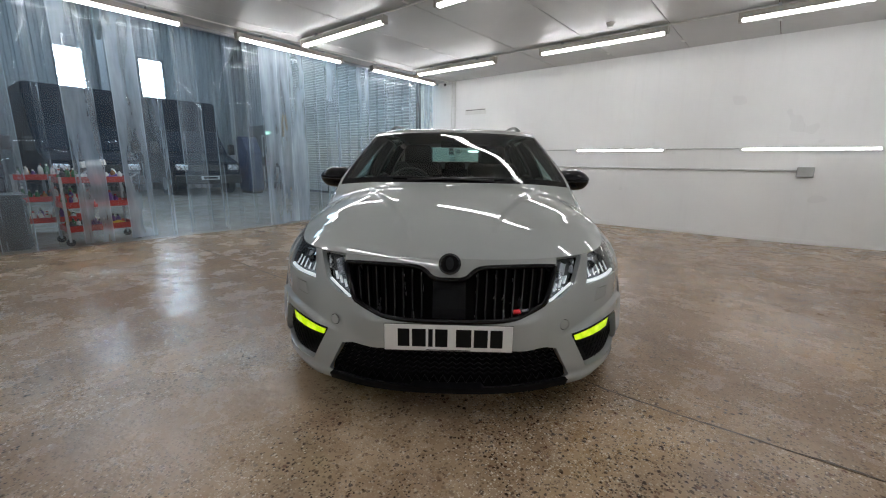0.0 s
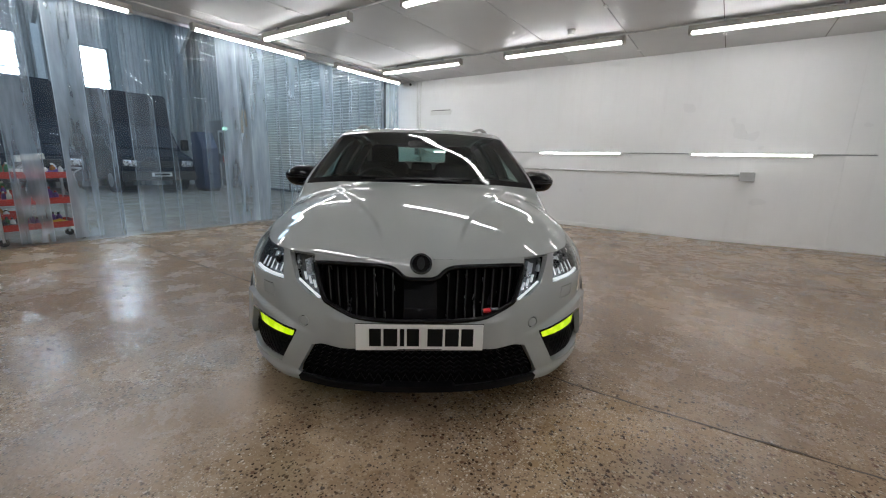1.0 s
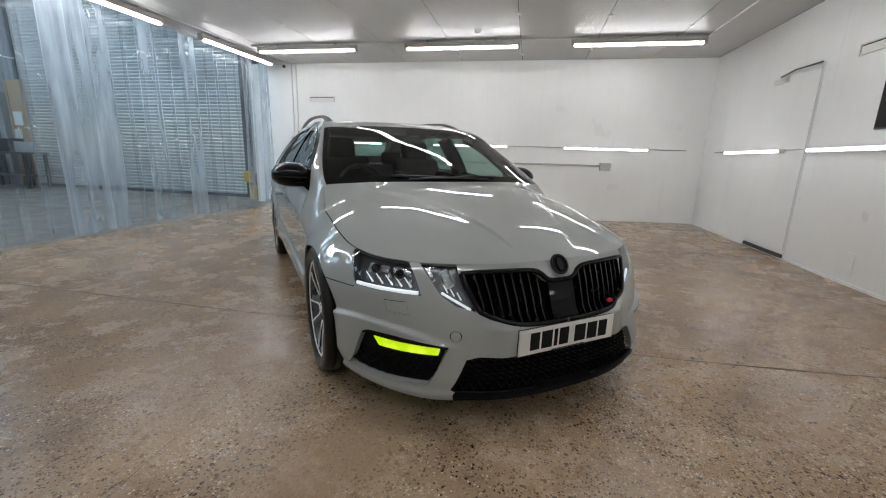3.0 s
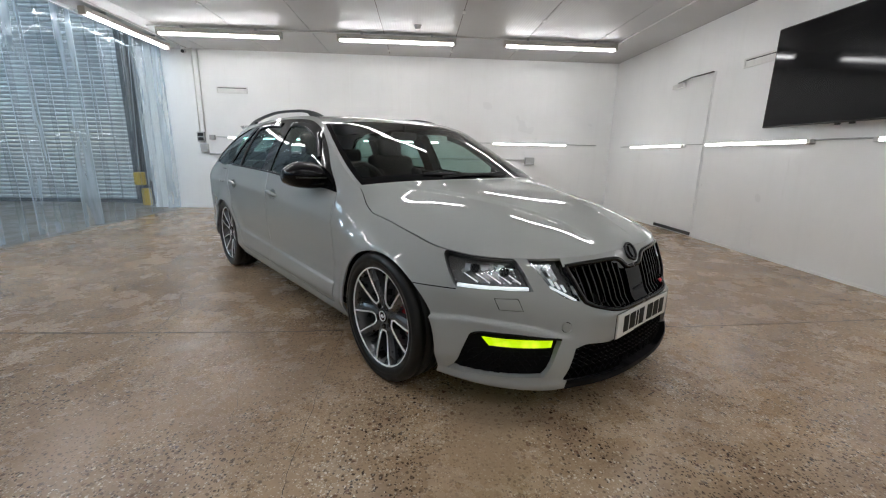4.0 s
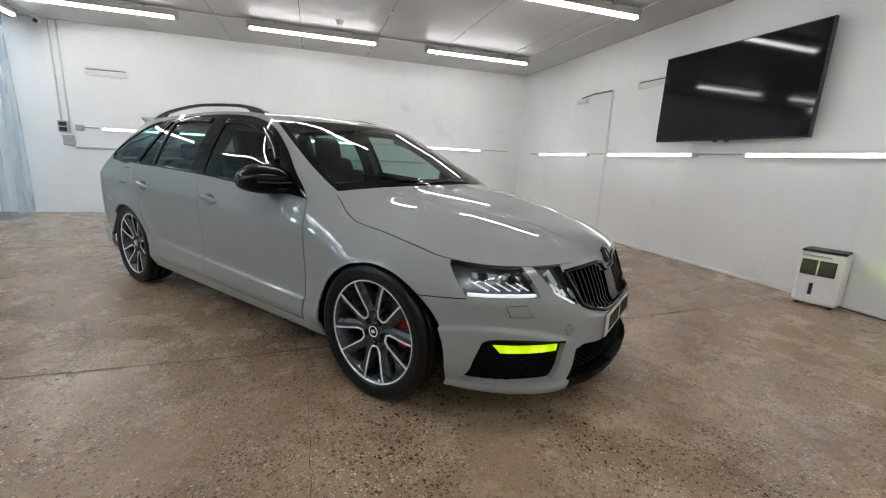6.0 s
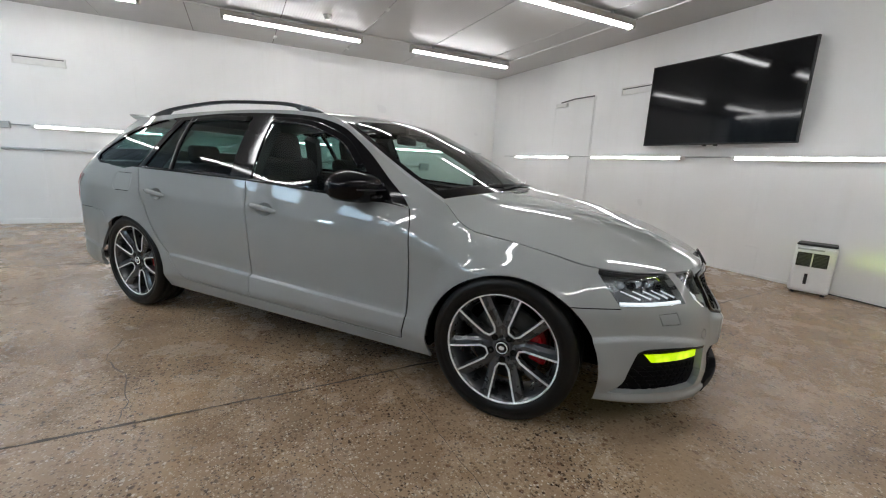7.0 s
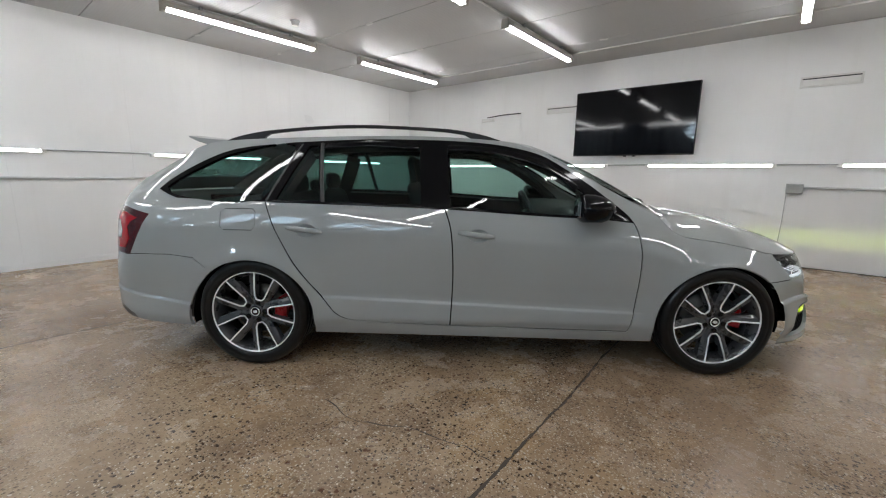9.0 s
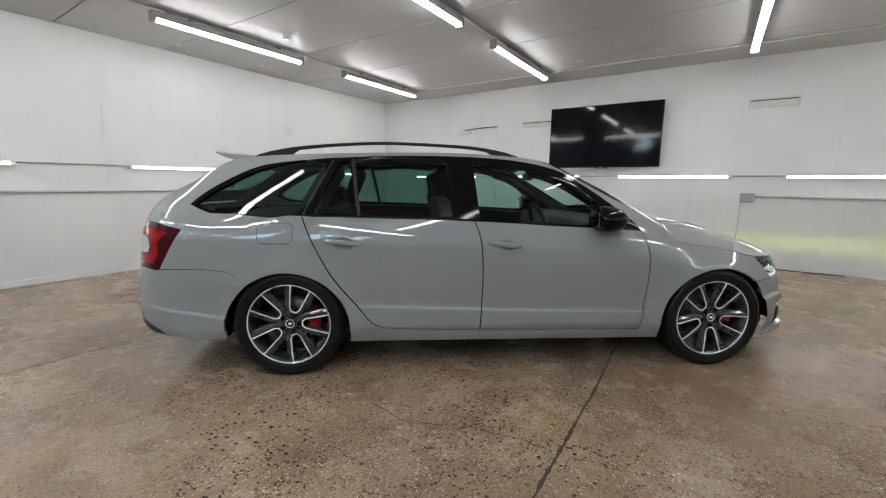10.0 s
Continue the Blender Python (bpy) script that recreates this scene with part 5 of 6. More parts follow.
# ---- mirrors, rails, spoiler, wipers ----
for s, _ in BOTH:
    bm = bmesh.new()
    rows = []
    top_z = pchip([(0, 1.022), (0.3, 1.056), (0.6, 1.058), (0.85, 1.036), (1, 1.006)])
    foot_m = pchip([(0, 0.902), (0.5, 0.902), (0.85, 0.914), (1, 0.936)])
    fore_y = pchip([(0, 0.668), (0.35, 0.642), (0.7, 0.662), (0.9, 0.700), (1, 0.742)])
    rear_y = pchip([(0, 0.842), (0.6, 0.850), (1, 0.852)])
    for u in spaced(0, 1, 14):
        zt, zb, yf, yr = top_z(u), foot_m(u), fore_y(u), rear_y(u)
        zc = 0.975 + 0.006 * u
        pts = [(yr, zb + 0.02), (yr + 0.002, (zb + zt) / 2), (yr, zt - 0.02), (yr - 0.012, zt - 0.004), (yr - 0.035, zt)]
        for k in spaced(0, 1, 6)[1:-1]:
            pts.append((yr - 0.035 - (yr - 0.035 - yf) * math.sin(k * math.pi / 2), zc + (zt - zc) * math.cos(k * math.pi / 2)))
        pts += [(yf, zc), (yf + 0.003, zc - 0.006), (yf + 0.009, zc - 0.010), (yf + 0.016, zc - 0.03), (yf + 0.034, zb + 0.014), (yf + 0.07, zb), (yr - 0.02, zb)]
        rows.append([bm.verts.new((0.792 + 0.238 * u, y, z)) for y, z in pts])
    n = len(rows[0])
    for q, w in zip(rows, rows[1:]):
        for i in range(n):
            bm.faces.new((q[i], q[(i + 1) % n], w[(i + 1) % n], w[i]))
    mid_ = sum((v.co for v in rows[-1]), Vector()) / n + Vector((0.008, 0, 0))
    cap_v = bm.verts.new(mid_)
    for i in range(n):
        bm.faces.new((rows[-1][i], rows[-1][(i + 1) % n], cap_v))
    bm.faces.new(rows[0])
    bmesh.ops.recalc_face_normals(bm, faces=bm.faces[:])
    housing = part("door_mirror", flip(bm, s), M_GLOSSBLACK, car, "gloss black door mirror", True)
    bm = prism([(0.78, 0.900), (0.84, 0.905), (0.92, 0.918), (0.92, 0.94), (0.82, 0.95), (0.78, 0.93)], "y", 0.65, 0.80, bevel=0.008)
    part("mirror_foot", flip(bm, s), M_GLOSSBLACK, housing, smooth=True)
    bm = box(-0.075, 0.075, -0.006, 0.003, 0.935, 1.018, 0.004)
    bmesh.ops.transform(bm, matrix=Matrix.Translation((0.908, 0.848, 0)) @ Matrix.Rotation(radians(10), 4, "Z"), verts=bm.verts)
    part("mirror_glass", flip(bm, s), M_MIRROR, housing)
    part("indicator", flip(tube([(0.83, 0.648, 0.9665), (0.88, 0.645, 0.967), (0.96, 0.662, 0.969), (1.0, 0.69, 0.970)], 0.004), s), M_SATIN, housing)
    # roof rail
    top = bend([(1.255, 1.364), (1.36, 1.396), (1.50, 1.421), (1.676, 1.437), (2.113, 1.451), (2.45, 1.436), (2.714, 1.412), (2.86, 1.387), (2.95, 1.364), (2.985, 1.350)], 4)
    bm = bmesh.new()
    rows = []
    for i, (y, z) in enumerate(top):
        xo = 0.575 - 0.012 * ((y - 2.1) / 0.9) ** 2
        th = 0.020 + 0.014 * smooth01(abs(y - 2.1) / 0.9 - 0.35)
        rows.append([bm.verts.new(c) for c in ((xo, y, z - 0.004), (xo - 0.008, y, z), (xo - 0.024, y, z), (xo - 0.032, y, z - 0.005), (xo - 0.028, y, z - th), (xo - 0.002, y, z - th))])
    for q, w in zip(rows, rows[1:]):
        for i in range(6):
            bm.faces.new((q[i], q[(i + 1) % 6], w[(i + 1) % 6], w[i]))
    bm.faces.new(rows[0])
    bm.faces.new(rows[-1])
    for poly in ([(1.25, 1.335), (1.25, 1.360), (1.34, 1.388), (1.47, 1.410), (1.50, 1.405), (1.44, 1.372), (1.44, 1.335)], [(2.98, 1.32), (2.98, 1.348), (2.86, 1.380), (2.72, 1.404), (2.70, 1.394), (2.74, 1.37), (2.75, 1.32)]):
        prism(poly, "x", 0.545, 0.570, bm)
    bmesh.ops.recalc_face_normals(bm, faces=bm.faces[:])
    part("roof_rail", flip(bm, s), M_SATIN, car, "black roof rail")
bm = bmesh.new()
rows = []
for x in spaced(-0.565, 0.565, 28):
    t = abs(x) / 0.565
    u, d = 0.022 * (1 - t ** 3), 0.05 * t * t
    rows.append([bm.verts.new((x, y, z + u)) for y, z in ((2.97, 1.346), (3.08, 1.354), (3.18, 1.362), (3.285 - d, 1.372), (3.282 - d, 1.364), (3.205 - d * 0.6, 1.338), (3.05, 1.30))])
for a, b in zip(rows, rows[1:]):
    for i in range(7):
        bm.faces.new((a[i], a[(i + 1) % 7], b[(i + 1) % 7], b[i]))
bm.faces.new(rows[0])
bm.faces.new(rows[-1])
bmesh.ops.recalc_face_normals(bm, faces=bm.faces[:])
part("roof_spoiler", bm, M_PAINT, car)
# cowl between bonnet and windscreen
bm = bmesh.new()
rows = []
for r in spaced(-0.9, 0.9, 40):
    t = abs(r)
    g = math.copysign(1, r)
    h0, w0 = hood_point(Y_COWL - 0.002, t * 0.985), top_point(Y_COWL + 0.03, t * 0.985)
    rows.append([bm.verts.new(Vector((p.x * g, p.y, p.z))) for p in (h0 + Vector((0, -0.05, -0.035)), h0 + Vector((0, -0.004, -0.012)), h0.lerp(w0, 0.5) + Vector((0, 0, -0.016)), w0 + Vector((0, 0.0, -0.006)), w0 + Vector((0, 0.06, -0.02)))])
for a, b in zip(rows, rows[1:]):
    for i in range(4):
        bm.faces.new((a[i], a[i + 1], b[i + 1], b[i]))
bmesh.ops.recalc_face_normals(bm, faces=bm.faces[:])
part("cowl", bm, M_SATIN, car, "black plastic cowl", True)
for x0, x1, y1 in ((-0.30, 0.34, 0.54), (0.26, -0.40, 0.50)):
    line = [(x0, 0.30 + 0.18 * abs(x0) ** 2, 0)]
    pts = []
    for t in spaced(0, 1, 14):
        x = x0 + (x1 - x0) * t
        q = top_point(0.385 + 0.035 * t, min(1, abs(x) / crest_x(0.42)))
        pts.append((x, q.y, q.z + 0.010))
    arm = part("wiper", tube(pts, 0.0048), M_SATIN, car, "black wiper")
    part("blade", tube([(p[0], p[1] + 0.01, p[2] - 0.008) for p in pts[3:]], 0.004), M_VOID, arm)

# ---- cabin ----
def cushion(x0, x1, y0, y1, z0, z1, bevel, lean=0.0):
    bm = box(x0, x1, y0, y1, z0, z1, bevel, seg=4)
    for v in bm.verts:
        v.co.y += lean * (v.co.z - z0)
        v.co.z -= 0.015 * math.cos((v.co.x - (x0 + x1) / 2) / (x1 - x0) * math.pi) * (v.co.z > (z0 + z1) / 2 and lean == 0)
    return bm


for x in (-0.37, 0.37):
    seat = part("seat", cushion(x - 0.25, x + 0.25, 1.10, 1.62, 0.42, 0.58, 0.06), M_SEAT, car, "black sports seat", True)
    part("backrest", cushion(x - 0.24, x + 0.24, 1.54, 1.68, 0.50, 1.10, 0.06, 0.30), M_SEAT, seat, smooth=True)
    for e in (-1, 1):
        part("bolster", cushion(x + e * 0.22 - 0.045, x + e * 0.22 + 0.045, 1.47, 1.62, 0.55, 0.98, 0.04, 0.30), M_SEAT, seat, smooth=True)
    part("headrest", cushion(x - 0.135, x + 0.135, 1.735, 1.825, 1.06, 1.265, 0.05, 0.18), M_SEAT, seat, smooth=True)
bench = part("rear_bench", cushion(-0.66, 0.66, 2.0, 2.5, 0.45, 0.62, 0.06), M_SEAT, car, "black rear bench", True)
part("backrest", cushion(-0.66, 0.66, 2.42, 2.56, 0.55, 1.02, 0.06, 0.30), M_SEAT, bench, smooth=True)
for x in (-0.40, 0.0, 0.40):
    part("headrest", cushion(x - 0.125, x + 0.125, 2.565, 2.635, 1.02 if x else 1.0, 1.155 if x else 1.10, 0.04, 0.1), M_SEAT, bench, smooth=True)
bm = bmesh.new()
rows = []
for x in spaced(-0.76, 0.76, 30):
    t = abs(x) / 0.76
    d = 0.10 * t ** 2
    hood = 0.022 * math.exp(-((x + 0.37) / 0.16) ** 2)
    rows.append([bm.verts.new((x, y, z)) for y, z in ((0.36 + d, 0.925), (0.55 + d, 0.942 + hood), (0.74 + d, 0.935 + hood), (0.86, 0.895 + hood), (0.88, 0.80), (0.84, 0.62), (0.80, 0.35), (0.3, 0.35))])
for a, b in zip(rows, rows[1:]):
    for i in range(8):
        bm.faces.new((a[i], a[(i + 1) % 8], b[(i + 1) % 8], b[i]))
bmesh.ops.recalc_face_normals(bm, faces=bm.faces[:])
part("dashboard", bm, M_DASH, car, "dark plastic dashboard", True)
m = pose(-0.37, 1.02, 0.875, 68, 0, 0)
wheel_pts = [m @ Vector((0.182 * math.cos(2 * math.pi * i / 36), 0.175 * math.sin(2 * math.pi * i / 36) * (0.96 if math.sin(2 * math.pi * i / 36) < -0.7 else 1), 0)) for i in range(36)]
steer = part("steering_wheel", tube(wheel_pts, 0.016, closed=True), M_SATIN, car, "black steering wheel", True)
hubm = box(-0.07, 0.07, -0.055, 0.055, -0.03, 0.01, 0.02)
bmesh.ops.transform(hubm, matrix=m, verts=hubm.verts)
part("boss", hubm, M_SATIN, steer, smooth=True)
for q in ((0.165, 0.02), (-0.165, 0.02), (0, -0.165)):
    part("spoke", rod(m @ Vector((q[0] * 0.35, q[1] * 0.35, -0.01)), m @ Vector((q[0], q[1], 0)), 0.014), M_SATIN, steer)
part("column", rod(m @ Vector((0, 0, -0.02)), m @ Vector((0, 0, -0.22)), 0.045), M_DASH, steer)
part("interior_mirror", box(-0.115, 0.115, 1.02, 1.05, 1.215, 1.275, 0.014, rod((0, 1.04, 1.26), (0, 1.03, 1.335), 0.012)), M_SATIN, car, "black interior mirror", True)
part("headlining", shifted(panel(PILLAR, 0, lambda c: 1.2 < c.y < 3.05), -0.03), M_LINING, car, "grey headlining", True)
for s, _ in BOTH:
    part("door_lining", shifted(panel(FDOOR, s), -0.05), M_DASH, car, smooth=True)
    part("door_lining", shifted(panel(RDOOR, s), -0.05), M_DASH, car, smooth=True)
    for line, w in (([(1.655, 0.985 + 0.325 * t) for t in spaced(0, 1, 6)], 0.14), ([(2.62 - 0.15 * t, 0.995 + 0.31 * t) for t in spaced(0, 1, 6)], 0.12), (bend([(0.60, 0.965), (0.75, 1.085), (0.90, 1.185), (1.05, 1.262), (1.2, 1.305)], 3), 0.05)):
        part("pillar_trim", lay(line, w, -0.02, s, 0.085), M_DASH, car)
    part("side_lining", flip(box(0.70, 0.74, 2.6, 3.4, 0.45, 0.97, 0.02), s), M_DASH, car)
part("cabin_floor", box(-0.80, 0.80, 0.4, 3.4, 0.245, 0.30, 0.02), M_DASH, car)
part("boot_cover", box(-0.68, 0.68, 2.66, 3.30, 0.93, 0.955, 0.01), M_DASH, car)


# ---- the hall behind the strip curtain ----
tagged(solid("floor_hall", box(X_HALL - 0.1, X_CURT - 0.004, -9.0, Y_HALL + 0.1, -0.25, -0.002), M_HALLFLOOR, "worn grey concrete floor of the workshop hall", "floor", kind="structure"))


def sheeted(name, length, height, z0, at, label, pitch=0.2, rib=0.035, holes=()):
    """A wall of upright ribbed sheets with openings (x0, x1, z0, z1) left free."""
    bm = bmesh.new()
    xs = []
    x = 0.0
    while x < length:
        for d, y in ((0, 0), (0.10, 0), (0.13, rib), (0.17, rib)):
            xs.append((x + d, y))
        x += pitch
    xs.append((length, 0))
    for (xa, ya), (xb, yb) in zip(xs, xs[1:]):
        spans = [(z0, height)]
        for h0, h1, g0, g1 in holes:
            if xb > h0 and xa < h1:
                spans = [(z0, g0), (g1, height)]
        for a, b in spans:
            bm.faces.new([bm.verts.new(p) for p in ((xa, ya, a), (xb, yb, a), (xb, yb, b), (xa, ya, b))])
            bm.faces.new([bm.verts.new(p) for p in ((xa, -0.08, a), (xa, -0.08, b), (xb, -0.08, b), (xb, -0.08, a))])
    return solid(name, bm, M_CLAD, label, "wall", at, kind="structure")


# far wall with two windows, its face towards +x
W1, W2 = (0.72, 1.38, 3.2, 4.42), (2.86, 3.54, 3.2, 4.42)
sheeted("wall_far", 16.0, Z_HALL, 0.0, Matrix.Translation((X_HALL, 7.0, 0)) @ Matrix.Rotation(radians(-90), 4, "Z"), "grey ribbed sheet-metal hall wall with two windows",
        holes=((7.0 - W1[1], 7.0 - W1[0], W1[2], W1[3]), (7.0 - W2[1], 7.0 - W2[0], W2[2], W2[3])))
for k, (y0, y1, z0, z1) in enumerate((W1, W2)):
    win = thing("window_%d" % (k + 1), "bright steel-framed hall window with one crossbar", "window", kind="structure")
    for a in ((y0 - 0.05, y0, z0 - 0.05, z1 + 0.05), (y1, y1 + 0.05, z0 - 0.05, z1 + 0.05), (y0, y1, z0 - 0.05, z0), (y0, y1, z1, z1 + 0.05)):
        part("window_frame", box(X_HALL - 0.1, X_HALL + 0.06, *a), M_DARKSTEEL, win)
    part("crossbar", box(X_HALL - 0.02, X_HALL + 0.02, y0, y1, z0 + 0.25, z0 + 0.285), M_DARKSTEEL, win)
    part("crossbar", box(X_HALL - 0.02, X_HALL + 0.02, y0, y1, z0 + 0.80, z0 + 0.835), M_DARKSTEEL, win)
    pane = part("pane", box(X_HALL - 0.006, X_HALL, y0, y1, z0, z1), M_PANE, win)
    pane.visible_shadow = False
solid("backdrop", box(X_HALL - 3.0, X_HALL - 2.9, -1.5, 6.0, 1.0, 7.5), glow("bright_sky", (0.74, 0.88, 1.0), 30.0), "bright white sky outside the hall windows", "sky", kind="structure")

# wall with the roller shutter, its face towards -y
sheeted("wall_shutter", 2.9, Z_HALL, 0.0, Matrix.Translation((-13.1, Y_HALL, 0)) @ Matrix.Rotation(math.pi, 4, "Z"), "grey ribbed sheet-metal wall beside the shutter")
solid("wall_hall_lower", box(-16.0, -13.15, Y_HALL - 0.10, Y_HALL - 0.04, 0.0, 2.45), plain("dark_lower_wall", (0.10, 0.105, 0.11), 0.6), "dark painted lower wall of the hall", "wall", kind="structure")
solid("wall_over_shutter", box(-13.15, -5.2, Y_HALL - 0.02, Y_HALL + 0.12, 4.95, Z_HALL), M_CLAD, "grey sheet-metal wall over the shutter", "wall", kind="structure")
solid("wall_shutter_end", box(-6.38, -5.3, Y_HALL - 0.06, Y_HALL + 0.12, -0.02, 4.95), M_WALL, "white wall beside the roller shutter", "wall", kind="structure")
shutter = thing("roller_shutter", "closed pale grey roller shutter of narrow steel slats", "shutter", kind="structure")
n_slat = 62
prof = [(0.0, 0.0), (0.006, 0.012), (0.020, 0.020), (0.022, 0.045), (0.014, 0.062), (0.0, 0.070)]
bm = bmesh.new()
va = [bm.verts.new((-13.05, Y_HALL - 0.03 - d, z)) for d, z in prof] + [bm.verts.new((-13.05, Y_HALL, 0.07)), bm.verts.new((-13.05, Y_HALL, 0.0))]
vb = [bm.verts.new((-6.42, v.co.y, v.co.z)) for v in va]
for i in range(len(va)):
    j = (i + 1) % len(va)
    bm.faces.new((va[i], va[j], vb[j], vb[i]))
bm.faces.new(va[::-1])
bm.faces.new(vb)
bmesh.ops.recalc_face_normals(bm, faces=bm.faces[:])
slat = link_mesh("slat", bm, M_SHUTTER)
for i in range(n_slat):
    ob = new("slat", slat)
    ob.parent = shutter
    ob.location = (0, 0, 0.07 + 0.0785 * i)
part("bottom_rail", box(-13.05, -6.42, Y_HALL - 0.06, Y_HALL, 0.0, 0.075, 0.005), M_DARKSTEEL, shutter)
for x in (-13.12, -6.42):
    part("guide", box(x, x + 0.09, Y_HALL - 0.09, Y_HALL + 0.02, 0.0, 4.95, 0.004), M_DARKSTEEL, shutter)
for x in (-10.6, -10.25):
    part("pull_strap", box(x, x + 0.05, Y_HALL - 0.085, Y_HALL - 0.065, 0.02, 0.28), M_BLACKPL, shutter)

column = thing("steel_column", "dark grey steel column with cable trunking and a yellow box", "column", kind="structure")
part("web", box(-6.12, -5.86, 6.27, 6.285, 0.0, Z_HALL), M_DARKSTEEL, column)
for x in (-6.13, -5.86):
    part("flange", box(x, x + 0.016, 6.18, 6.37, 0.0, Z_HALL, 0.002), M_DARKSTEEL, column)
part("trunking", box(-5.99, -5.93, 6.20, 6.265, 0.6, 4.0, 0.004), M_GREYPL, column)
part("control_box", box(-6.07, -5.92, 6.07, 6.17, 0.0, 0.34, 0.02), M_YELLOW, column, "yellow shutter motor box")
part("control_cap", box(-6.18, -5.99, 6.06, 6.17, 0.40, 0.66, 0.03), M_YELLOW, column)
part("chain", tube([(-6.08, 6.12, 0.66), (-6.02, 6.15, 2.2), (-5.98, 6.16, 3.0)], 0.008), M_STEEL, column)

# roof, closing walls and rafters
bm = bmesh.new()
for a, b in (((-16.1, -9.1), (-10.5, -9.1)), ((-10.5, -9.1), (-5.0, -9.1))):
    za, zb = (Z_HALL - 0.4, Z_HALL + 0.7) if a[0] < -12 else (Z_HALL + 0.7, Z_HALL - 0.4)
    vs = [bm.verts.new(p) for p in ((a[0], -9.1, za), (b[0], -9.1, zb), (b[0], 7.0, zb), (a[0], 7.0, za), (a[0], -9.1, za + 0.1), (b[0], -9.1, zb + 0.1), (b[0], 7.0, zb + 0.1), (a[0], 7.0, za + 0.1))]
    for q in ((0, 1, 2, 3), (7, 6, 5, 4), (0, 4, 5, 1), (1, 5, 6, 2), (2, 6, 7, 3), (3, 7, 4, 0)):
        bm.faces.new([vs[i] for i in q])
solid("ceiling_hall", bm, plain("roof_sheet", (0.20, 0.21, 0.22), 0.6, 0.2), "dark pitched sheet-metal hall roof", "roof", kind="structure")
M_ROOFLIGHT = glow("daylit_roof_sheet", (0.55, 0.78, 1.0), 7.0)
for y in (4.6, 2.9, 0.6, -1.1, -3.6, -5.3):
    for x0, x1 in ((-14.6, -12.4), (-8.9, -6.7)):
        za, zb = [Z_HALL - 0.4 + 1.1 * (1 - abs(x + 10.5) / 5.55) for x in (x0, x1)]
        rl = thing("rooflight", "pale translucent daylit sheet in the hall roof", "rooflight", group="hall rooflights", kind="structure")
        for q in range(4):
            xa, xb = x0 + (x1 - x0) * (q + 0.04) / 4, x0 + (x1 - x0) * (q + 0.96) / 4
            ha, hb = za + (zb - za) * (q + 0.04) / 4, za + (zb - za) * (q + 0.96) / 4
            part("sheet", prism([(xa, ha - 0.02), (xb, hb - 0.02), (xb, hb - 0.004), (xa, ha - 0.004)], "y", y - 0.5, y + 0.5), M_ROOFLIGHT, rl)
        part("frame", prism([(x0, za - 0.05), (x1, zb - 0.05), (x1, zb), (x0, za)], "y", y + 0.5, y + 0.55), M_STEEL, rl)
        part("frame", prism([(x0, za - 0.05), (x1, zb - 0.05), (x1, zb), (x0, za)], "y", y - 0.55, y - 0.5), M_STEEL, rl)
for y in (5.7, 1.8, -2.4, -6.5):
    raf = thing("rafter", "grey steel roof rafter on a column", "beam", group="hall rafters", kind="structure")
    for a, b in (((-15.85, 5.55), (-10.5, 6.6)), ((-10.5, 6.6), (-5.3, 5.55))):
        part("beam", prism([(a[0], a[1]), (b[0], b[1]), (b[0], b[1] + 0.28), (a[0], a[1] + 0.28)], "y", y - 0.07, y + 0.07), M_STEEL, raf)
    part("post", box(-15.95, -15.68, y - 0.09, y + 0.09, 0.0, 5.7), M_STEEL, raf)
    part("haunch", prism([(-15.7, 4.7), (-15.7, 5.6), (-14.2, 5.88)], "y", y - 0.05, y + 0.05), M_STEEL, raf)
solid("wall_hall_near", box(X_HALL, -5.2, -9.1, -9.0, 0, 7), M_CLAD, "grey sheet-metal hall wall", "wall", kind="structure")
solid("wall_hall_side", box(-5.12, -5.0, -9.1, 6.6, Z_CEIL + 0.16, 7.0), M_CLAD, "grey sheet-metal wall over the curtain", "wall", kind="structure")
solid("wall_hall_end", box(-5.2, -5.05, -9.1, Y_NEAR - 0.12, 0, Z_CEIL + 0.2), M_CLAD, "grey sheet-metal hall wall", "wall", kind="structure")
solid("wall_hall_gap", box(-5.3, X_RIGHT, Y_BACK + 0.125, Y_HALL + 0.14, -0.2, 0.0), M_HALLFLOOR, "concrete footing behind the room wall", "floor", kind="structure")

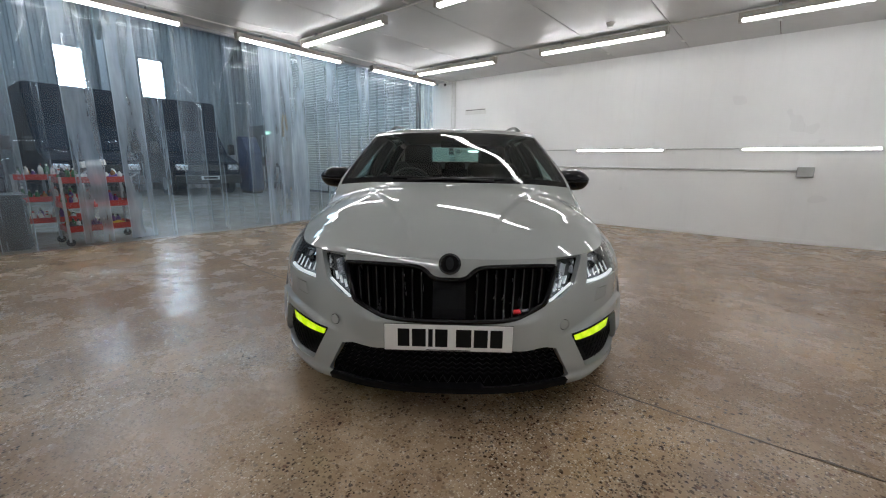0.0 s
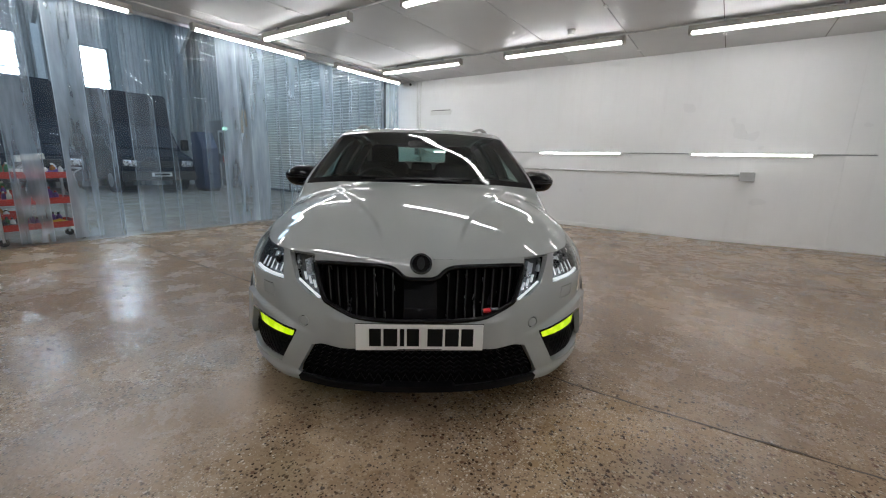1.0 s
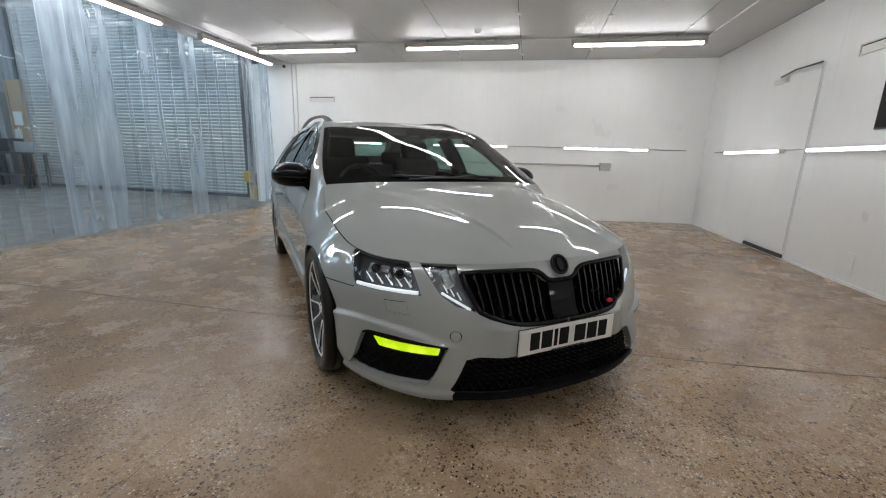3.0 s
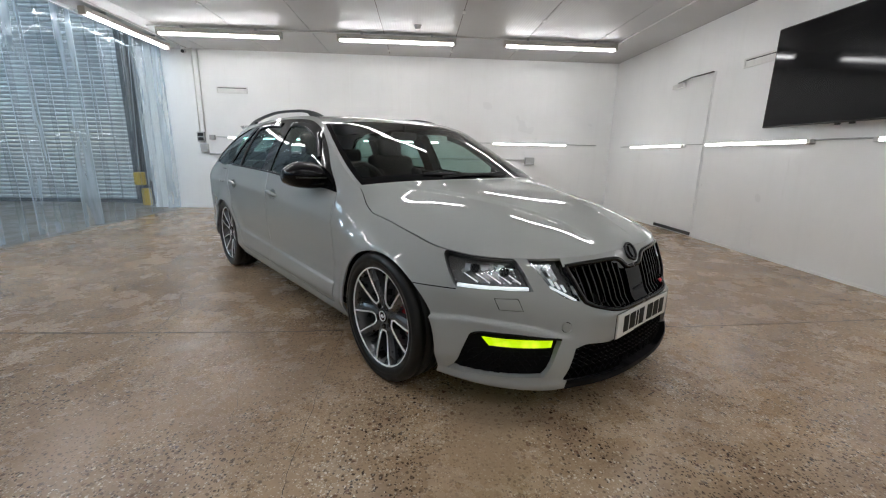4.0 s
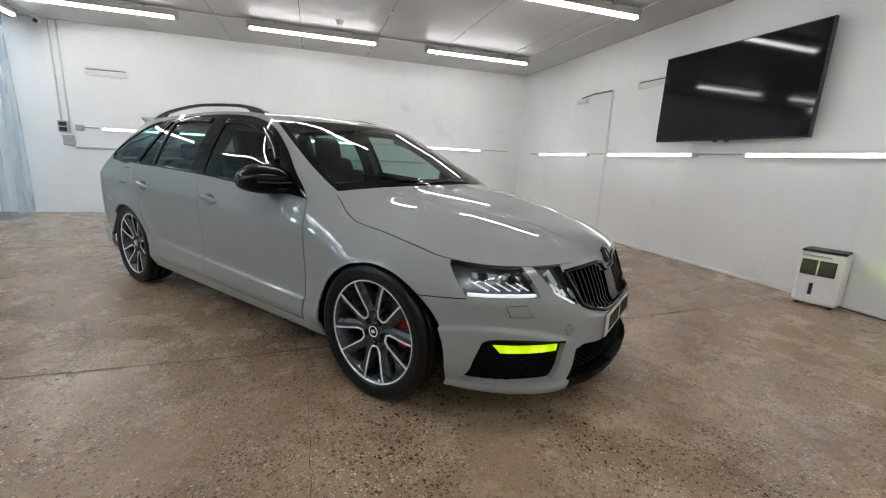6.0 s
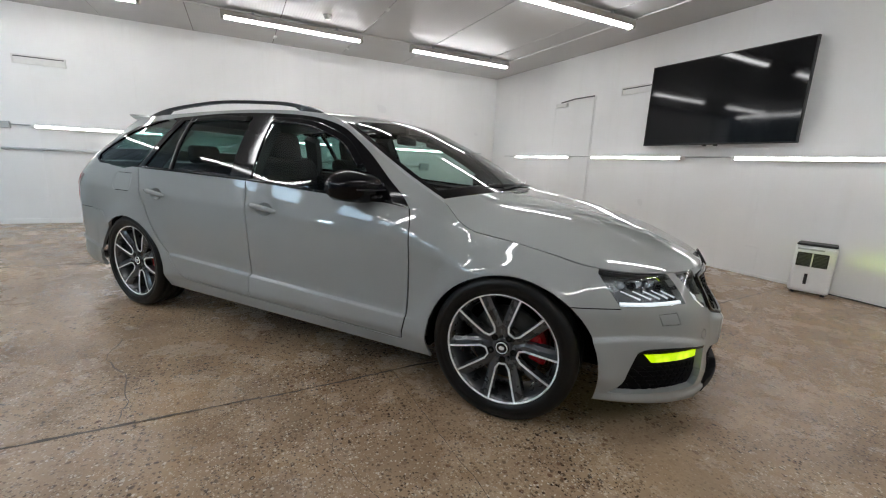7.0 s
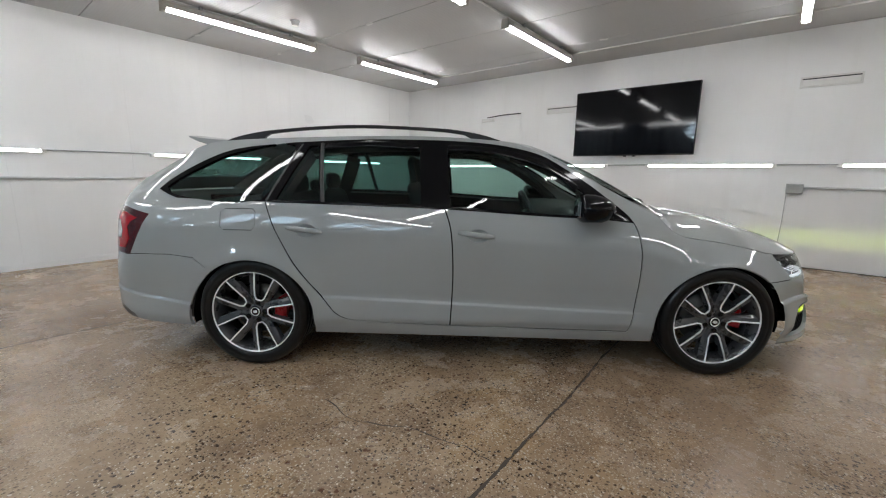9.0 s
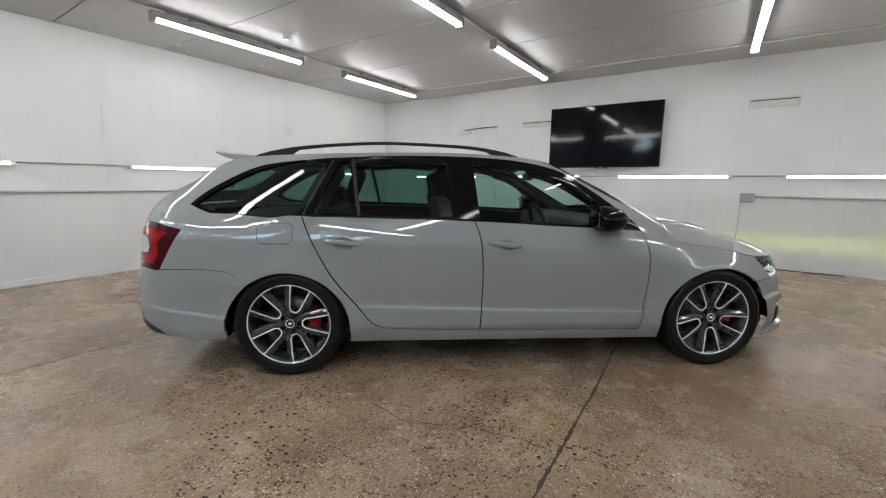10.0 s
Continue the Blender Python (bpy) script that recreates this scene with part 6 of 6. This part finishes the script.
# ---- strip curtain ----
curtain = thing("strip_curtain", "clear bluish PVC strip curtain of long overlapping strips", "curtain")
part("hanging_rail", box(X_CURT - 0.03, X_CURT + 0.03, Y_NEAR, Y_BACK - 0.01, Z_CEIL - 0.045, Z_CEIL - 0.002, 0.004), M_STEEL, curtain)
rnd = random.Random(11)
y = -3.9
k = 0
while y < Y_BACK - 0.1:
    bm = bmesh.new()
    bow_ = rnd.uniform(-0.010, 0.016)
    twist = rnd.uniform(-0.05, 0.05)
    ph = rnd.uniform(0, 6)
    foot = rnd.uniform(0.012, 0.05)
    rows = []
    for i in range(17):
        q = i / 16
        z = foot + (Z_CEIL - 0.03 - foot) * q
        row = []
        for j in range(7):
            t = (-0.5, -0.47, -0.3, 0.0, 0.3, 0.47, 0.5)[j]
            sway = 0.022 * math.sin(q * 3.1 + ph) * (1 - q) + twist * t * (1 - q) * 1.2
            row.append(bm.verts.new((X_CURT + (0.006 if k % 2 else -0.006) + sway + bow_ * (1 - 4 * t * t), y + 0.30 * t, z)))
        rows.append(row)
    for a, b in zip(rows, rows[1:]):
        for j in range(6):
            bm.faces.new((a[j], a[j + 1], b[j + 1], b[j]))
    for f in bm.faces:
        f.material_index = int(abs(f.calc_center_median().y - y) > 0.30 * 0.475)
    ob = part("strip", bm, M_PVC, curtain, smooth=True)
    ob.data.materials.append(M_PVCEDGE)
    y += 0.242
    k += 1


# ---- things in the hall ----
def van(at, height, width, label):
    v = thing("van", label, "van", at)
    h = width / 2
    body = prism([(-5.2, 0.35), (-1.0, 0.35), (-0.05, 0.42), (0.0, 0.75), (-0.06, 1.02), (-0.85, 1.25), (-1.45, 1.95), (-1.6, height), (-5.2, height)], "y", -h, h, bevel=0.05)
    part("body", body, M_VAN, v)
    part("windscreen", prism([(-0.88, 1.30), (-1.42, 1.92), (-1.40, 1.94), (-0.86, 1.32)], "y", -h + 0.12, h - 0.12), M_VAN, v)
    part("bumper", box(-0.08, 0.06, -h + 0.02, h - 0.02, 0.35, 0.62, 0.04), M_BLACKPL, v)
    part("grille", box(-0.05, 0.02, -h + 0.5, h - 0.5, 0.74, 0.92, 0.02), M_BLACKPL, v)
    for s in (-1, 1):
        part("headlamp", box(-0.14, 0.015, s * (h - 0.24) - 0.17, s * (h - 0.24) + 0.17, 0.76, 0.94, 0.04), M_CHROME, v)
        part("mirror", box(-1.0, -0.85, s * (h + 0.14) - 0.1, s * (h + 0.14) + 0.1, 1.25, 1.6, 0.04), M_BLACKPL, v)
        for x in (-0.85, -4.2):
            w = part("wheel", rod((x, s * (h - 0.22), 0.35), (x, s * h, 0.35), 0.35, n=28), M_RUBBER, v)
            part("rim", rod((x, s * h, 0.35), (x, s * (h + 0.01), 0.35), 0.2, n=20), M_STEEL, w)
    plate_ = part("number_plate", box(0.06, 0.07, -0.26, 0.26, 0.48, 0.59), M_PLATE, v)
    part("bar", box(0.07, 0.073, -0.2, 0.2, 0.505, 0.565), M_INK, plate_)
    return v


van(pose(-12.3, 3.35, 0), 2.95, 1.95, "tall dark van parked behind the strip curtain")
van(pose(-12.6, 0.75, 0, 0, 0, 3), 3.05, 2.0, "tall dark van beside another in the hall")
van(pose(-11.8, -2.1, 0, 0, 0, -4), 2.7, 2.0, "dark van in the shade of the hall")

cab = thing("tool_cabinet", "tall dark blue steel cabinet with a sloped top", "cabinet")
part("body", prism([(-12.9, 0.08), (-12.2, 0.08), (-12.2, 1.35), (-12.5, 1.85), (-12.9, 1.85)], "y", 4.52, 5.02, bevel=0.02), M_BLUE, cab)
for k in range(3):
    part("drawer", box(-12.2, -12.18, 4.57, 4.97, 0.2 + 0.36 * k, 0.5 + 0.36 * k, 0.01), M_BLUE, cab)
part("base", box(-12.85, -12.25, 4.56, 4.98, 0.0, 0.085), M_BLACKPL, cab)

board = thing("notice_board", "tall plywood board with small boxes and papers on it", "board")
part("board", box(-13.35, -12.95, Y_HALL - 0.16, Y_HALL - 0.12, 0.95, 2.75, 0.004), M_PLY, board)
part("socket_box", box(-13.28, -13.10, Y_HALL - 0.22, Y_HALL - 0.16, 1.25, 1.5, 0.01), M_WHITEPL, board)
part("paper", box(-13.3, -13.0, Y_HALL - 0.168, Y_HALL - 0.16, 1.6, 1.95), M_WHITEPL, board)
part("switch_box", box(-13.2, -13.0, Y_HALL - 0.2, Y_HALL - 0.16, 0.98, 1.12, 0.01), M_GREYPL, board)
part("post", box(-12.95, -12.88, Y_HALL - 0.18, Y_HALL - 0.1, 0.0, 2.75), M_PLY, board)
part("post", box(-13.40, -13.35, Y_HALL - 0.18, Y_HALL - 0.1, 0.0, 2.75), M_PLY, board)
solid("exit_sign", box(-14.5, -14.2, Y_HALL - 0.16, Y_HALL - 0.11, 2.06, 2.2, 0.01), M_EXIT, "small lit green exit sign over a door", "sign")
d = thing("door_hall", "dark closed hall door with a frame", "door", kind="structure")
part("leaf", box(-14.75, -13.85, Y_HALL - 0.16, Y_HALL - 0.11, 0.0, 2.0, 0.005), plain("dark_door_paint", (0.05, 0.052, 0.055), 0.5), d)
for a in ((-14.83, -14.75, 0, 2.08), (-13.85, -13.77, 0, 2.08), (-14.75, -13.85, 2.0, 2.08)):
    part("frame", box(a[0], a[1], Y_HALL - 0.17, Y_HALL - 0.1, a[2], a[3]), M_GREYPL, d)

bench = thing("workbench", "dark workbench with red and black tools along the hall wall", "workbench")
part("top", box(-13.9, -12.1, 5.65, 6.25, 0.86, 0.91, 0.006), M_DARKSTEEL, bench)
for x in (-13.85, -12.2):
    for y in (5.7, 6.15):
        part("leg", box(x, x + 0.06, y, y + 0.06, 0, 0.86), M_BLACKPL, bench)
part("shelf", box(-13.85, -12.15, 5.7, 6.2, 0.3, 0.33), M_DARKSTEEL, bench)
for i, (x, w, h, m) in enumerate(((-13.8, 0.3, 0.3, M_BLACKPL), (-13.4, 0.25, 0.2, M_RED), (-13.0, 0.35, 0.34, M_BLACKPL), (-12.5, 0.2, 0.26, M_GREYPL))):
    solid("tool_box", box(x, x + w, 5.75, 6.1, 0.91, 0.91 + h, 0.02), m, "small tool case on the workbench", "tool box", group="cases on the bench")


def bottle(at, r, h, mat, cap, label="upright cleaning bottle with a screw cap on a tray"):
    th = thing("bottle", label, "bottle", at, group="bottles on the trolleys")
    n = 16
    prof_ = [(0, 0.002), (r, 0.0), (r, h * 0.62), (r * 0.85, h * 0.72), (r * 0.4, h * 0.82), (r * 0.38, h * 0.88)]
    bm = bmesh.new()
    rows = [[bm.verts.new((p[0] * math.cos(2 * math.pi * i / n), p[0] * math.sin(2 * math.pi * i / n), p[1])) for i in range(n)] for p in prof_[1:]]
    for a, b in zip(rows, rows[1:]):
        for i in range(n):
            bm.faces.new((a[i], a[(i + 1) % n], b[(i + 1) % n], b[i]))
    bm.faces.new(rows[0][::-1])
    bm.faces.new(rows[-1])
    part("flask", bm, mat, th, smooth=True)
    part("cap", rod((0, 0, h * 0.86), (0, 0, h), r * 0.45, n=12), cap, th)
    return th


def trolley(at, label):
    th = thing("tool_trolley", label, "trolley", at)
    L, D = 0.36, 0.21
    for z in (0.17, 0.47, 0.78):
        tray = bmesh.new()
        box(-D, D, -L, L, z, z + 0.008, 0, tray)
        for a in ((-D, -D + 0.006, -L, L), (D - 0.006, D, -L, L), (-D, D, -L, -L + 0.006), (-D, D, L - 0.006, L)):
            box(*a, z + 0.004, z + 0.075, 0.002, tray, 1)
        part("tray", tray, M_RED, th, "red steel tray")
    for sx in (-1, 1):
        for sy in (-1, 1):
            part("post", box(sx * D - 0.014, sx * D + 0.014, sy * L - 0.014, sy * L + 0.014, 0.10, 0.86, 0.004), M_STEEL, th)
            w = part("caster", rod((sx * D - 0.014, sy * L, 0.045), (sx * D + 0.014, sy * L, 0.045), 0.045, n=20), M_BLACKPL, th)
            part("fork", box(sx * D - 0.02, sx * D + 0.02, sy * L - 0.012, sy * L + 0.012, 0.05, 0.11, 0.003), M_STEEL, w)
    part("handle", tube([(-D, L, 0.84), (-D, L + 0.09, 0.9), (D, L + 0.09, 0.9), (D, L, 0.84)], 0.011), M_STEEL, th, smooth=True)
    return th


M_BOTTLES = [plain("clear_bottle", (0.55, 0.58, 0.58), 0.25), plain("black_bottle", (0.02, 0.02, 0.022), 0.3), M_PURPLE, plain("white_bottle", (0.7, 0.7, 0.68), 0.35), plain("amber_bottle", (0.32, 0.12, 0.02), 0.25), plain("green_bottle", (0.03, 0.14, 0.05), 0.3)]
rnd = random.Random(5)
spots_t = [(pose(-5.52, -0.68, 0, 0, 0, 4), "red three-tray steel trolley crowded with bottles and cloths"), (pose(-6.75, -0.95, 0, 0, 0, -8), "red three-tray steel trolley behind another")]
for m, label in spots_t:
    trolley(m, label)
    for z in (0.178, 0.478, 0.788):
        for i in range(9 if z > 0.7 else 8):
            y = -0.30 + 0.072 * i + rnd.uniform(-0.012, 0.012)
            for x in (-0.10, 0.08):
                if rnd.random() < 0.22:
                    continue
                r = rnd.uniform(0.022, 0.034)
                bottle(m @ pose(x + rnd.uniform(-0.03, 0.03), y, z), r, rnd.uniform(0.11, 0.2) if z < 0.7 else rnd.uniform(0.09, 0.22), rnd.choice(M_BOTTLES), rnd.choice((M_BLACKPL, M_WHITEPL, M_RED)))


def heap(at, sx, sy, sz, mat, label, seed):
    bm = bmesh.new()
    bmesh.ops.create_icosphere(bm, subdivisions=3, radius=1)
    for v in bm.verts:
        k = 1 + 0.28 * noise.noise(v.co * 1.9 + Vector((seed, 0, 0))) + 0.12 * noise.noise(v.co * 5 + Vector((0, seed, 0)))
        v.co = Vector((v.co.x * sx * k, v.co.y * sy * k, max(0, v.co.z * sz * k + sz * 0.45)))
    return solid("cloth", bm, mat, label, "cloth", at, smooth=True)


m = spots_t[0][0]
heap(m @ pose(0.12, 0.16, 0.185), 0.07, 0.10, 0.055, M_YELLOW, "crumpled yellow cloth on the lowest tray", 1)
heap(m @ pose(0.10, -0.18, 0.185), 0.08, 0.12, 0.045, M_BLACKPL, "crumpled dark cloth on the lowest tray", 2)
heap(m @ pose(0.02, 0.22, 0.80), 0.1, 0.11, 0.06, M_PURPLE, "crumpled purple cloth on the top tray", 3)
solid("carton", box(-0.05, 0.05, -0.14, 0.14, 0, 0.07, 0.004), M_WHITEPL, "long white carton on the top tray", "box", m @ pose(-0.08, 0.05, 0.985, 8, 0, 10))
solid("carton", box(-0.045, 0.045, -0.06, 0.06, 0, 0.10, 0.004), M_WHITEPL, "small white carton on the top tray", "box", m @ pose(0.13, -0.12, 0.79))
binn = thing("waste_bin", "black plastic bin with a pale lid edge", "bin")
part("tub", prism([(-0.24, -0.28), (0.24, -0.28), (0.24, 0.28), (-0.24, 0.28)], "z", 0.0, 0.62, bevel=0.03), M_BLACKPL, binn)
part("lid", box(-0.26, 0.26, -0.30, 0.30, 0.62, 0.66, 0.015), M_BLACKPL, binn)
binn.matrix_basis = pose(-5.62, -1.62, 0)

# ---- things in the room ----
tv = thing("television", "large black flat television, switched off, mounted on the wall", "television")
part("casing", box(3.27, X_RIGHT - 0.02, 0.30, 1.96, 1.50, 2.43, 0.012, box(3.235, 3.275, 0.262, 1.988, 1.468, 2.456, 0.006)), M_BLACKPL, tv)
part("screen", box(3.2335, 3.2365, 0.274, 1.976, 1.484, 2.444), M_SCREEN, tv, "glossy black screen")
part("bracket", box(3.30, X_RIGHT, 0.8, 1.4, 1.75, 2.2), M_STEEL, tv)
for y in (1.05, 1.18):
    part("sensor", box(3.245, 3.27, y - 0.02, y + 0.02, 1.452, 1.47, 0.004), M_BLACKPL, tv)

door = thing("door_1", "flush white panel door with a dark closer arm and a dark foot strip", "door", kind="structure")
part("leaf", box(X_RIGHT - 0.014, X_RIGHT - 0.003, 3.06, 3.93, 0.15, 2.22, 0.003), M_WALL, door)
for a in ((3.035, 3.052, 0.05, 2.25), (3.938, 3.955, 0.05, 2.25), (3.052, 3.938, 2.228, 2.25)):
    part("frame", box(X_RIGHT - 0.008, X_RIGHT - 0.002, *a), M_WALL, door)
part("foot_strip", box(X_RIGHT - 0.026, X_RIGHT - 0.003, 3.05, 3.95, 0.065, 0.108, 0.004), M_BLACKPL, door, "dark rubber foot strip")
part("closer", box(X_RIGHT - 0.06, X_RIGHT - 0.014, 3.62, 3.88, 2.14, 2.20, 0.008), M_WHITEPL, door)
part("closer_arm", tube([(X_RIGHT - 0.05, 3.75, 2.215), (X_RIGHT - 0.09, 3.40, 2.235), (X_RIGHT - 0.02, 3.06, 2.25)], 0.010), M_DARKSTEEL, door)

def vent(m, w, h):
    v = thing("wall_vent", "white slotted vent frame on the wall", "vent", m, group="wall vents")
    part("frame", box(0, w, -0.018, 0, 0, 0.018, 0.003, box(0, w, -0.018, 0, h - 0.018, h, 0.003, box(0, 0.018, -0.018, 0, 0, h, 0.003, box(w - 0.018, w, -0.018, 0, 0, h, 0.003)))), M_WHITEPL, v)
    part("flap", box(0.018, w - 0.018, -0.010, -0.003, 0.02, h - 0.03, 0.003), M_WHITEPL, v)
    part("slot", box(0.018, w - 0.018, -0.006, -0.001, h - 0.032, h - 0.016), M_BLACKPL, v)
    return v


vent(pose(-4.31, Y_BACK, 2.16, 0, 0, 0), 0.56, 0.12)
vent(pose(X_RIGHT, 2.56, 2.19, 0, 0, -90), 0.56, 0.11)
vent(pose(X_RIGHT, -0.76, 2.24, 0, 0, -90), 0.55, 0.125)


def junction_box(m, w, h, label):
    b = thing("junction_box", label, "box", m)
    part("case", box(-w / 2, w / 2, -0.065, 0, -h / 2, h / 2, 0.006), M_GREYPL, b)
    part("lid", box(-w / 2 + 0.006, w / 2 - 0.006, -0.072, -0.064, -h / 2 + 0.006, h / 2 - 0.006, 0.003), M_GREYPL, b)
    return b


junction_box(pose(1.71, Y_BACK, 1.03, 0, 0, 0), 0.19, 0.14, "grey plastic junction box on the back wall")
junction_box(pose(X_RIGHT, -0.87, 1.03, 0, 0, -90), 0.17, 0.125, "grey plastic junction box with a thin hanging cable")
solid("cable", tube([(X_RIGHT - 0.03, -0.80, 0.97), (X_RIGHT - 0.015, -0.80, 0.6), (X_RIGHT - 0.02, -0.79, 0.3), (X_RIGHT - 0.03, -0.76, 0.06)], 0.005), M_GREYPL, "thin grey cable hanging down the wall", "cable", smooth=True)
# wall conduits in the grey that stands in for their shadow
conduit([(1.62, Y_BACK - 0.014, 1.045), (-4.55, Y_BACK - 0.014, 1.045)], 0.016, "white cable conduit along the back wall", M_CONDUIT)
conduit([(X_RIGHT - 0.014, -0.95, 1.045), (X_RIGHT - 0.014, -5.5, 1.045)], 0.016, "white cable conduit along the side wall", M_CONDUIT)
sw = thing("switch_panel", "grey wall switches and socket with conduits from the ceiling", "switch")
part("switch_box", box(-4.74, -4.60, Y_BACK - 0.06, Y_BACK, 1.27, 1.45, 0.008), M_GREYPL, sw)
for k in range(2):
    part("rocker", box(-4.72, -4.62, Y_BACK - 0.068, Y_BACK - 0.058, 1.29 + 0.08 * k, 1.35 + 0.08 * k, 0.004), M_BLACKPL, sw)
part("socket_box", box(-4.70, -4.56, Y_BACK - 0.06, Y_BACK, 1.08, 1.23, 0.008), M_GREYPL, sw)
part("strip_box", box(-4.52, -4.42, Y_BACK - 0.05, Y_BACK, 1.31, 1.40, 0.006), M_GREYPL, sw)
for x in (-4.70, -4.60):
    conduit([(x, Y_BACK - 0.014, 1.45), (x, Y_BACK - 0.014, Z_CEIL)], 0.012, "white upright cable conduit on the back wall")
cctv = thing("security_camera", "small white ceiling camera with a black lens", "camera")
part("base", rod((-4.77, 5.74, Z_CEIL - 0.03), (-4.77, 5.74, Z_CEIL - 0.002), 0.045, n=24), M_WHITEPL, cctv)
part("body", rod((-4.77, 5.77, Z_CEIL - 0.075), (-4.74, 5.66, Z_CEIL - 0.095), 0.033, n=20), M_WHITEPL, cctv)
part("lens", rod((-4.743, 5.665, Z_CEIL - 0.0945), (-4.738, 5.648, Z_CEIL - 0.098), 0.028, n=20), M_BLACKPL, cctv)
part("arm", rod((-4.77, 5.74, Z_CEIL - 0.03), (-4.765, 5.755, Z_CEIL - 0.075), 0.012), M_WHITEPL, cctv)
sm = thing("smoke_detector", "round white smoke detector on the ceiling", "detector")
part("base", rod((-0.55, 3.97, Z_CEIL - 0.02), (-0.55, 3.97, Z_CEIL - 0.001), 0.055, n=28), M_WHITEPL, sm)
part("head", rod((-0.55, 3.97, Z_CEIL - 0.055), (-0.55, 3.97, Z_CEIL - 0.02), 0.034, n=28, r2=0.048), M_WHITEPL, sm)
rnd = random.Random(21)
for i in range(26):
    ex = rnd.choice(edges_x[1:-1])
    y = rnd.uniform(-2.5, 5.5)
    solid("ceiling_clip", box(-0.02, 0.02, -0.05, 0.05, -0.012, 0, 0.004), M_WHITEPL, "small white clip on a ceiling joint", "clip", pose(ex, y, Z_CEIL, 0, 0, rnd.uniform(-20, 20)), group="ceiling clips")

deh = thing("dehumidifier", "white portable dehumidifier with a dark grille and top", "dehumidifier", pose(3.20, -0.10, rise(3.2), 0, 0, -72))
part("body", box(-0.15, 0.15, -0.11, 0.11, 0.02, 0.465, 0.025), plain("clean_white_casing", (0.84, 0.85, 0.86), 0.35, vary=0.04), deh, smooth=False)
part("top", prism([(-0.145, -0.105), (0.145, -0.105), (0.14, 0.105), (-0.14, 0.105)], "z", 0.465, 0.485, bevel=0.006), M_BLACKPL, deh)
part("grille_frame", box(-0.125, 0.10, -0.116, -0.108, 0.27, 0.40, 0.006), M_BLACKPL, deh)
for k in range(9):
    part("slat", box(-0.115, 0.09, -0.121, -0.114, 0.278 + 0.0128 * k, 0.282 + 0.0128 * k), M_DARKSTEEL, deh)
part("mullion", box(-0.02, -0.008, -0.123, -0.114, 0.27, 0.40), M_WHITEPL, deh)
part("level_window", box(-0.045, -0.02, -0.114, -0.108, 0.10, 0.20, 0.004), M_BLACKPL, deh)
part("control_strip", box(-0.13, 0.06, -0.1125, -0.108, 0.425, 0.44), M_GREYPL, deh)
for x in (-0.11, 0.11):
    for y in (-0.07, 0.07):
        part("foot", rod((x, y, 0), (x, y, 0.025), 0.016), M_BLACKPL, deh)
solid("cable", tube([(3.29, -0.2, 0.06), (3.32, -0.45, 0.052), (3.30, -0.8, 0.05), (3.32, -1.3, 0.05), (3.31, -2.0, 0.05)], 0.006), M_BLACKPL, "thin dark cable along the foot of the wall", "cable", smooth=True)
for y, z0, z1, w in ((0.53, 0.12, 0.37, 0.15), (2.05, 0.14, 0.36, 0.12)):
    hatch = thing("access_hatch", "small flush white access hatch in the wall", "hatch", group="wall hatches", kind="structure")
    part("frame", box(X_RIGHT - 0.006, X_RIGHT - 0.001, y - w / 2, y + w / 2, z0, z1, 0.002), M_WALL, hatch)
    part("lid", box(X_RIGHT - 0.0078, X_RIGHT - 0.005, y - w / 2 + 0.008, y + w / 2 - 0.008, z0 + 0.008, z1 - 0.008, 0.002), M_WALL, hatch)
# coved foot of the walls
trim = solid("trim", box(X_RIGHT - 0.012, X_RIGHT - 0.001, Y_NEAR, 3.02, 0.0, 0.075, 0.003, box(X_RIGHT - 0.012, X_RIGHT - 0.001, 3.97, Y_BACK - 0.02, 0.0, 0.075, 0.003)), M_WALL, "low white skirting strip along the wall", "skirting", kind="structure")
solid("trim", box(X_CURT, X_RIGHT - 0.014, Y_BACK - 0.012, Y_BACK - 0.001, 0.0, 0.07, 0.003), M_WALL, "low white skirting strip along the wall", "skirting", kind="structure")


# ---- the beams of the two lit lamps in the bumper's corners ----
for s, _ in BOTH:
    lamp_data = bpy.data.lights.new("fog_beam", "SPOT")
    lamp_data.energy, lamp_data.color = 52.0, (0.75, 1.0, 0.05)
    lamp_data.spot_size, lamp_data.spot_blend, lamp_data.shadow_soft_size = radians(120), 0.9, 0.02
    beam = new("fog_beam", lamp_data)
    a, nn = nose_n(0.66, 0.368)
    q = Vector((a.x * s, a.y, a.z)) + Vector((nn.x * s, nn.y, nn.z)) * 0.05
    beam.matrix_basis = CAR @ look(q, q + Vector((s * 0.15, -1, 0.024))) @ Matrix.Diagonal((1, 0.045, 1, 1))
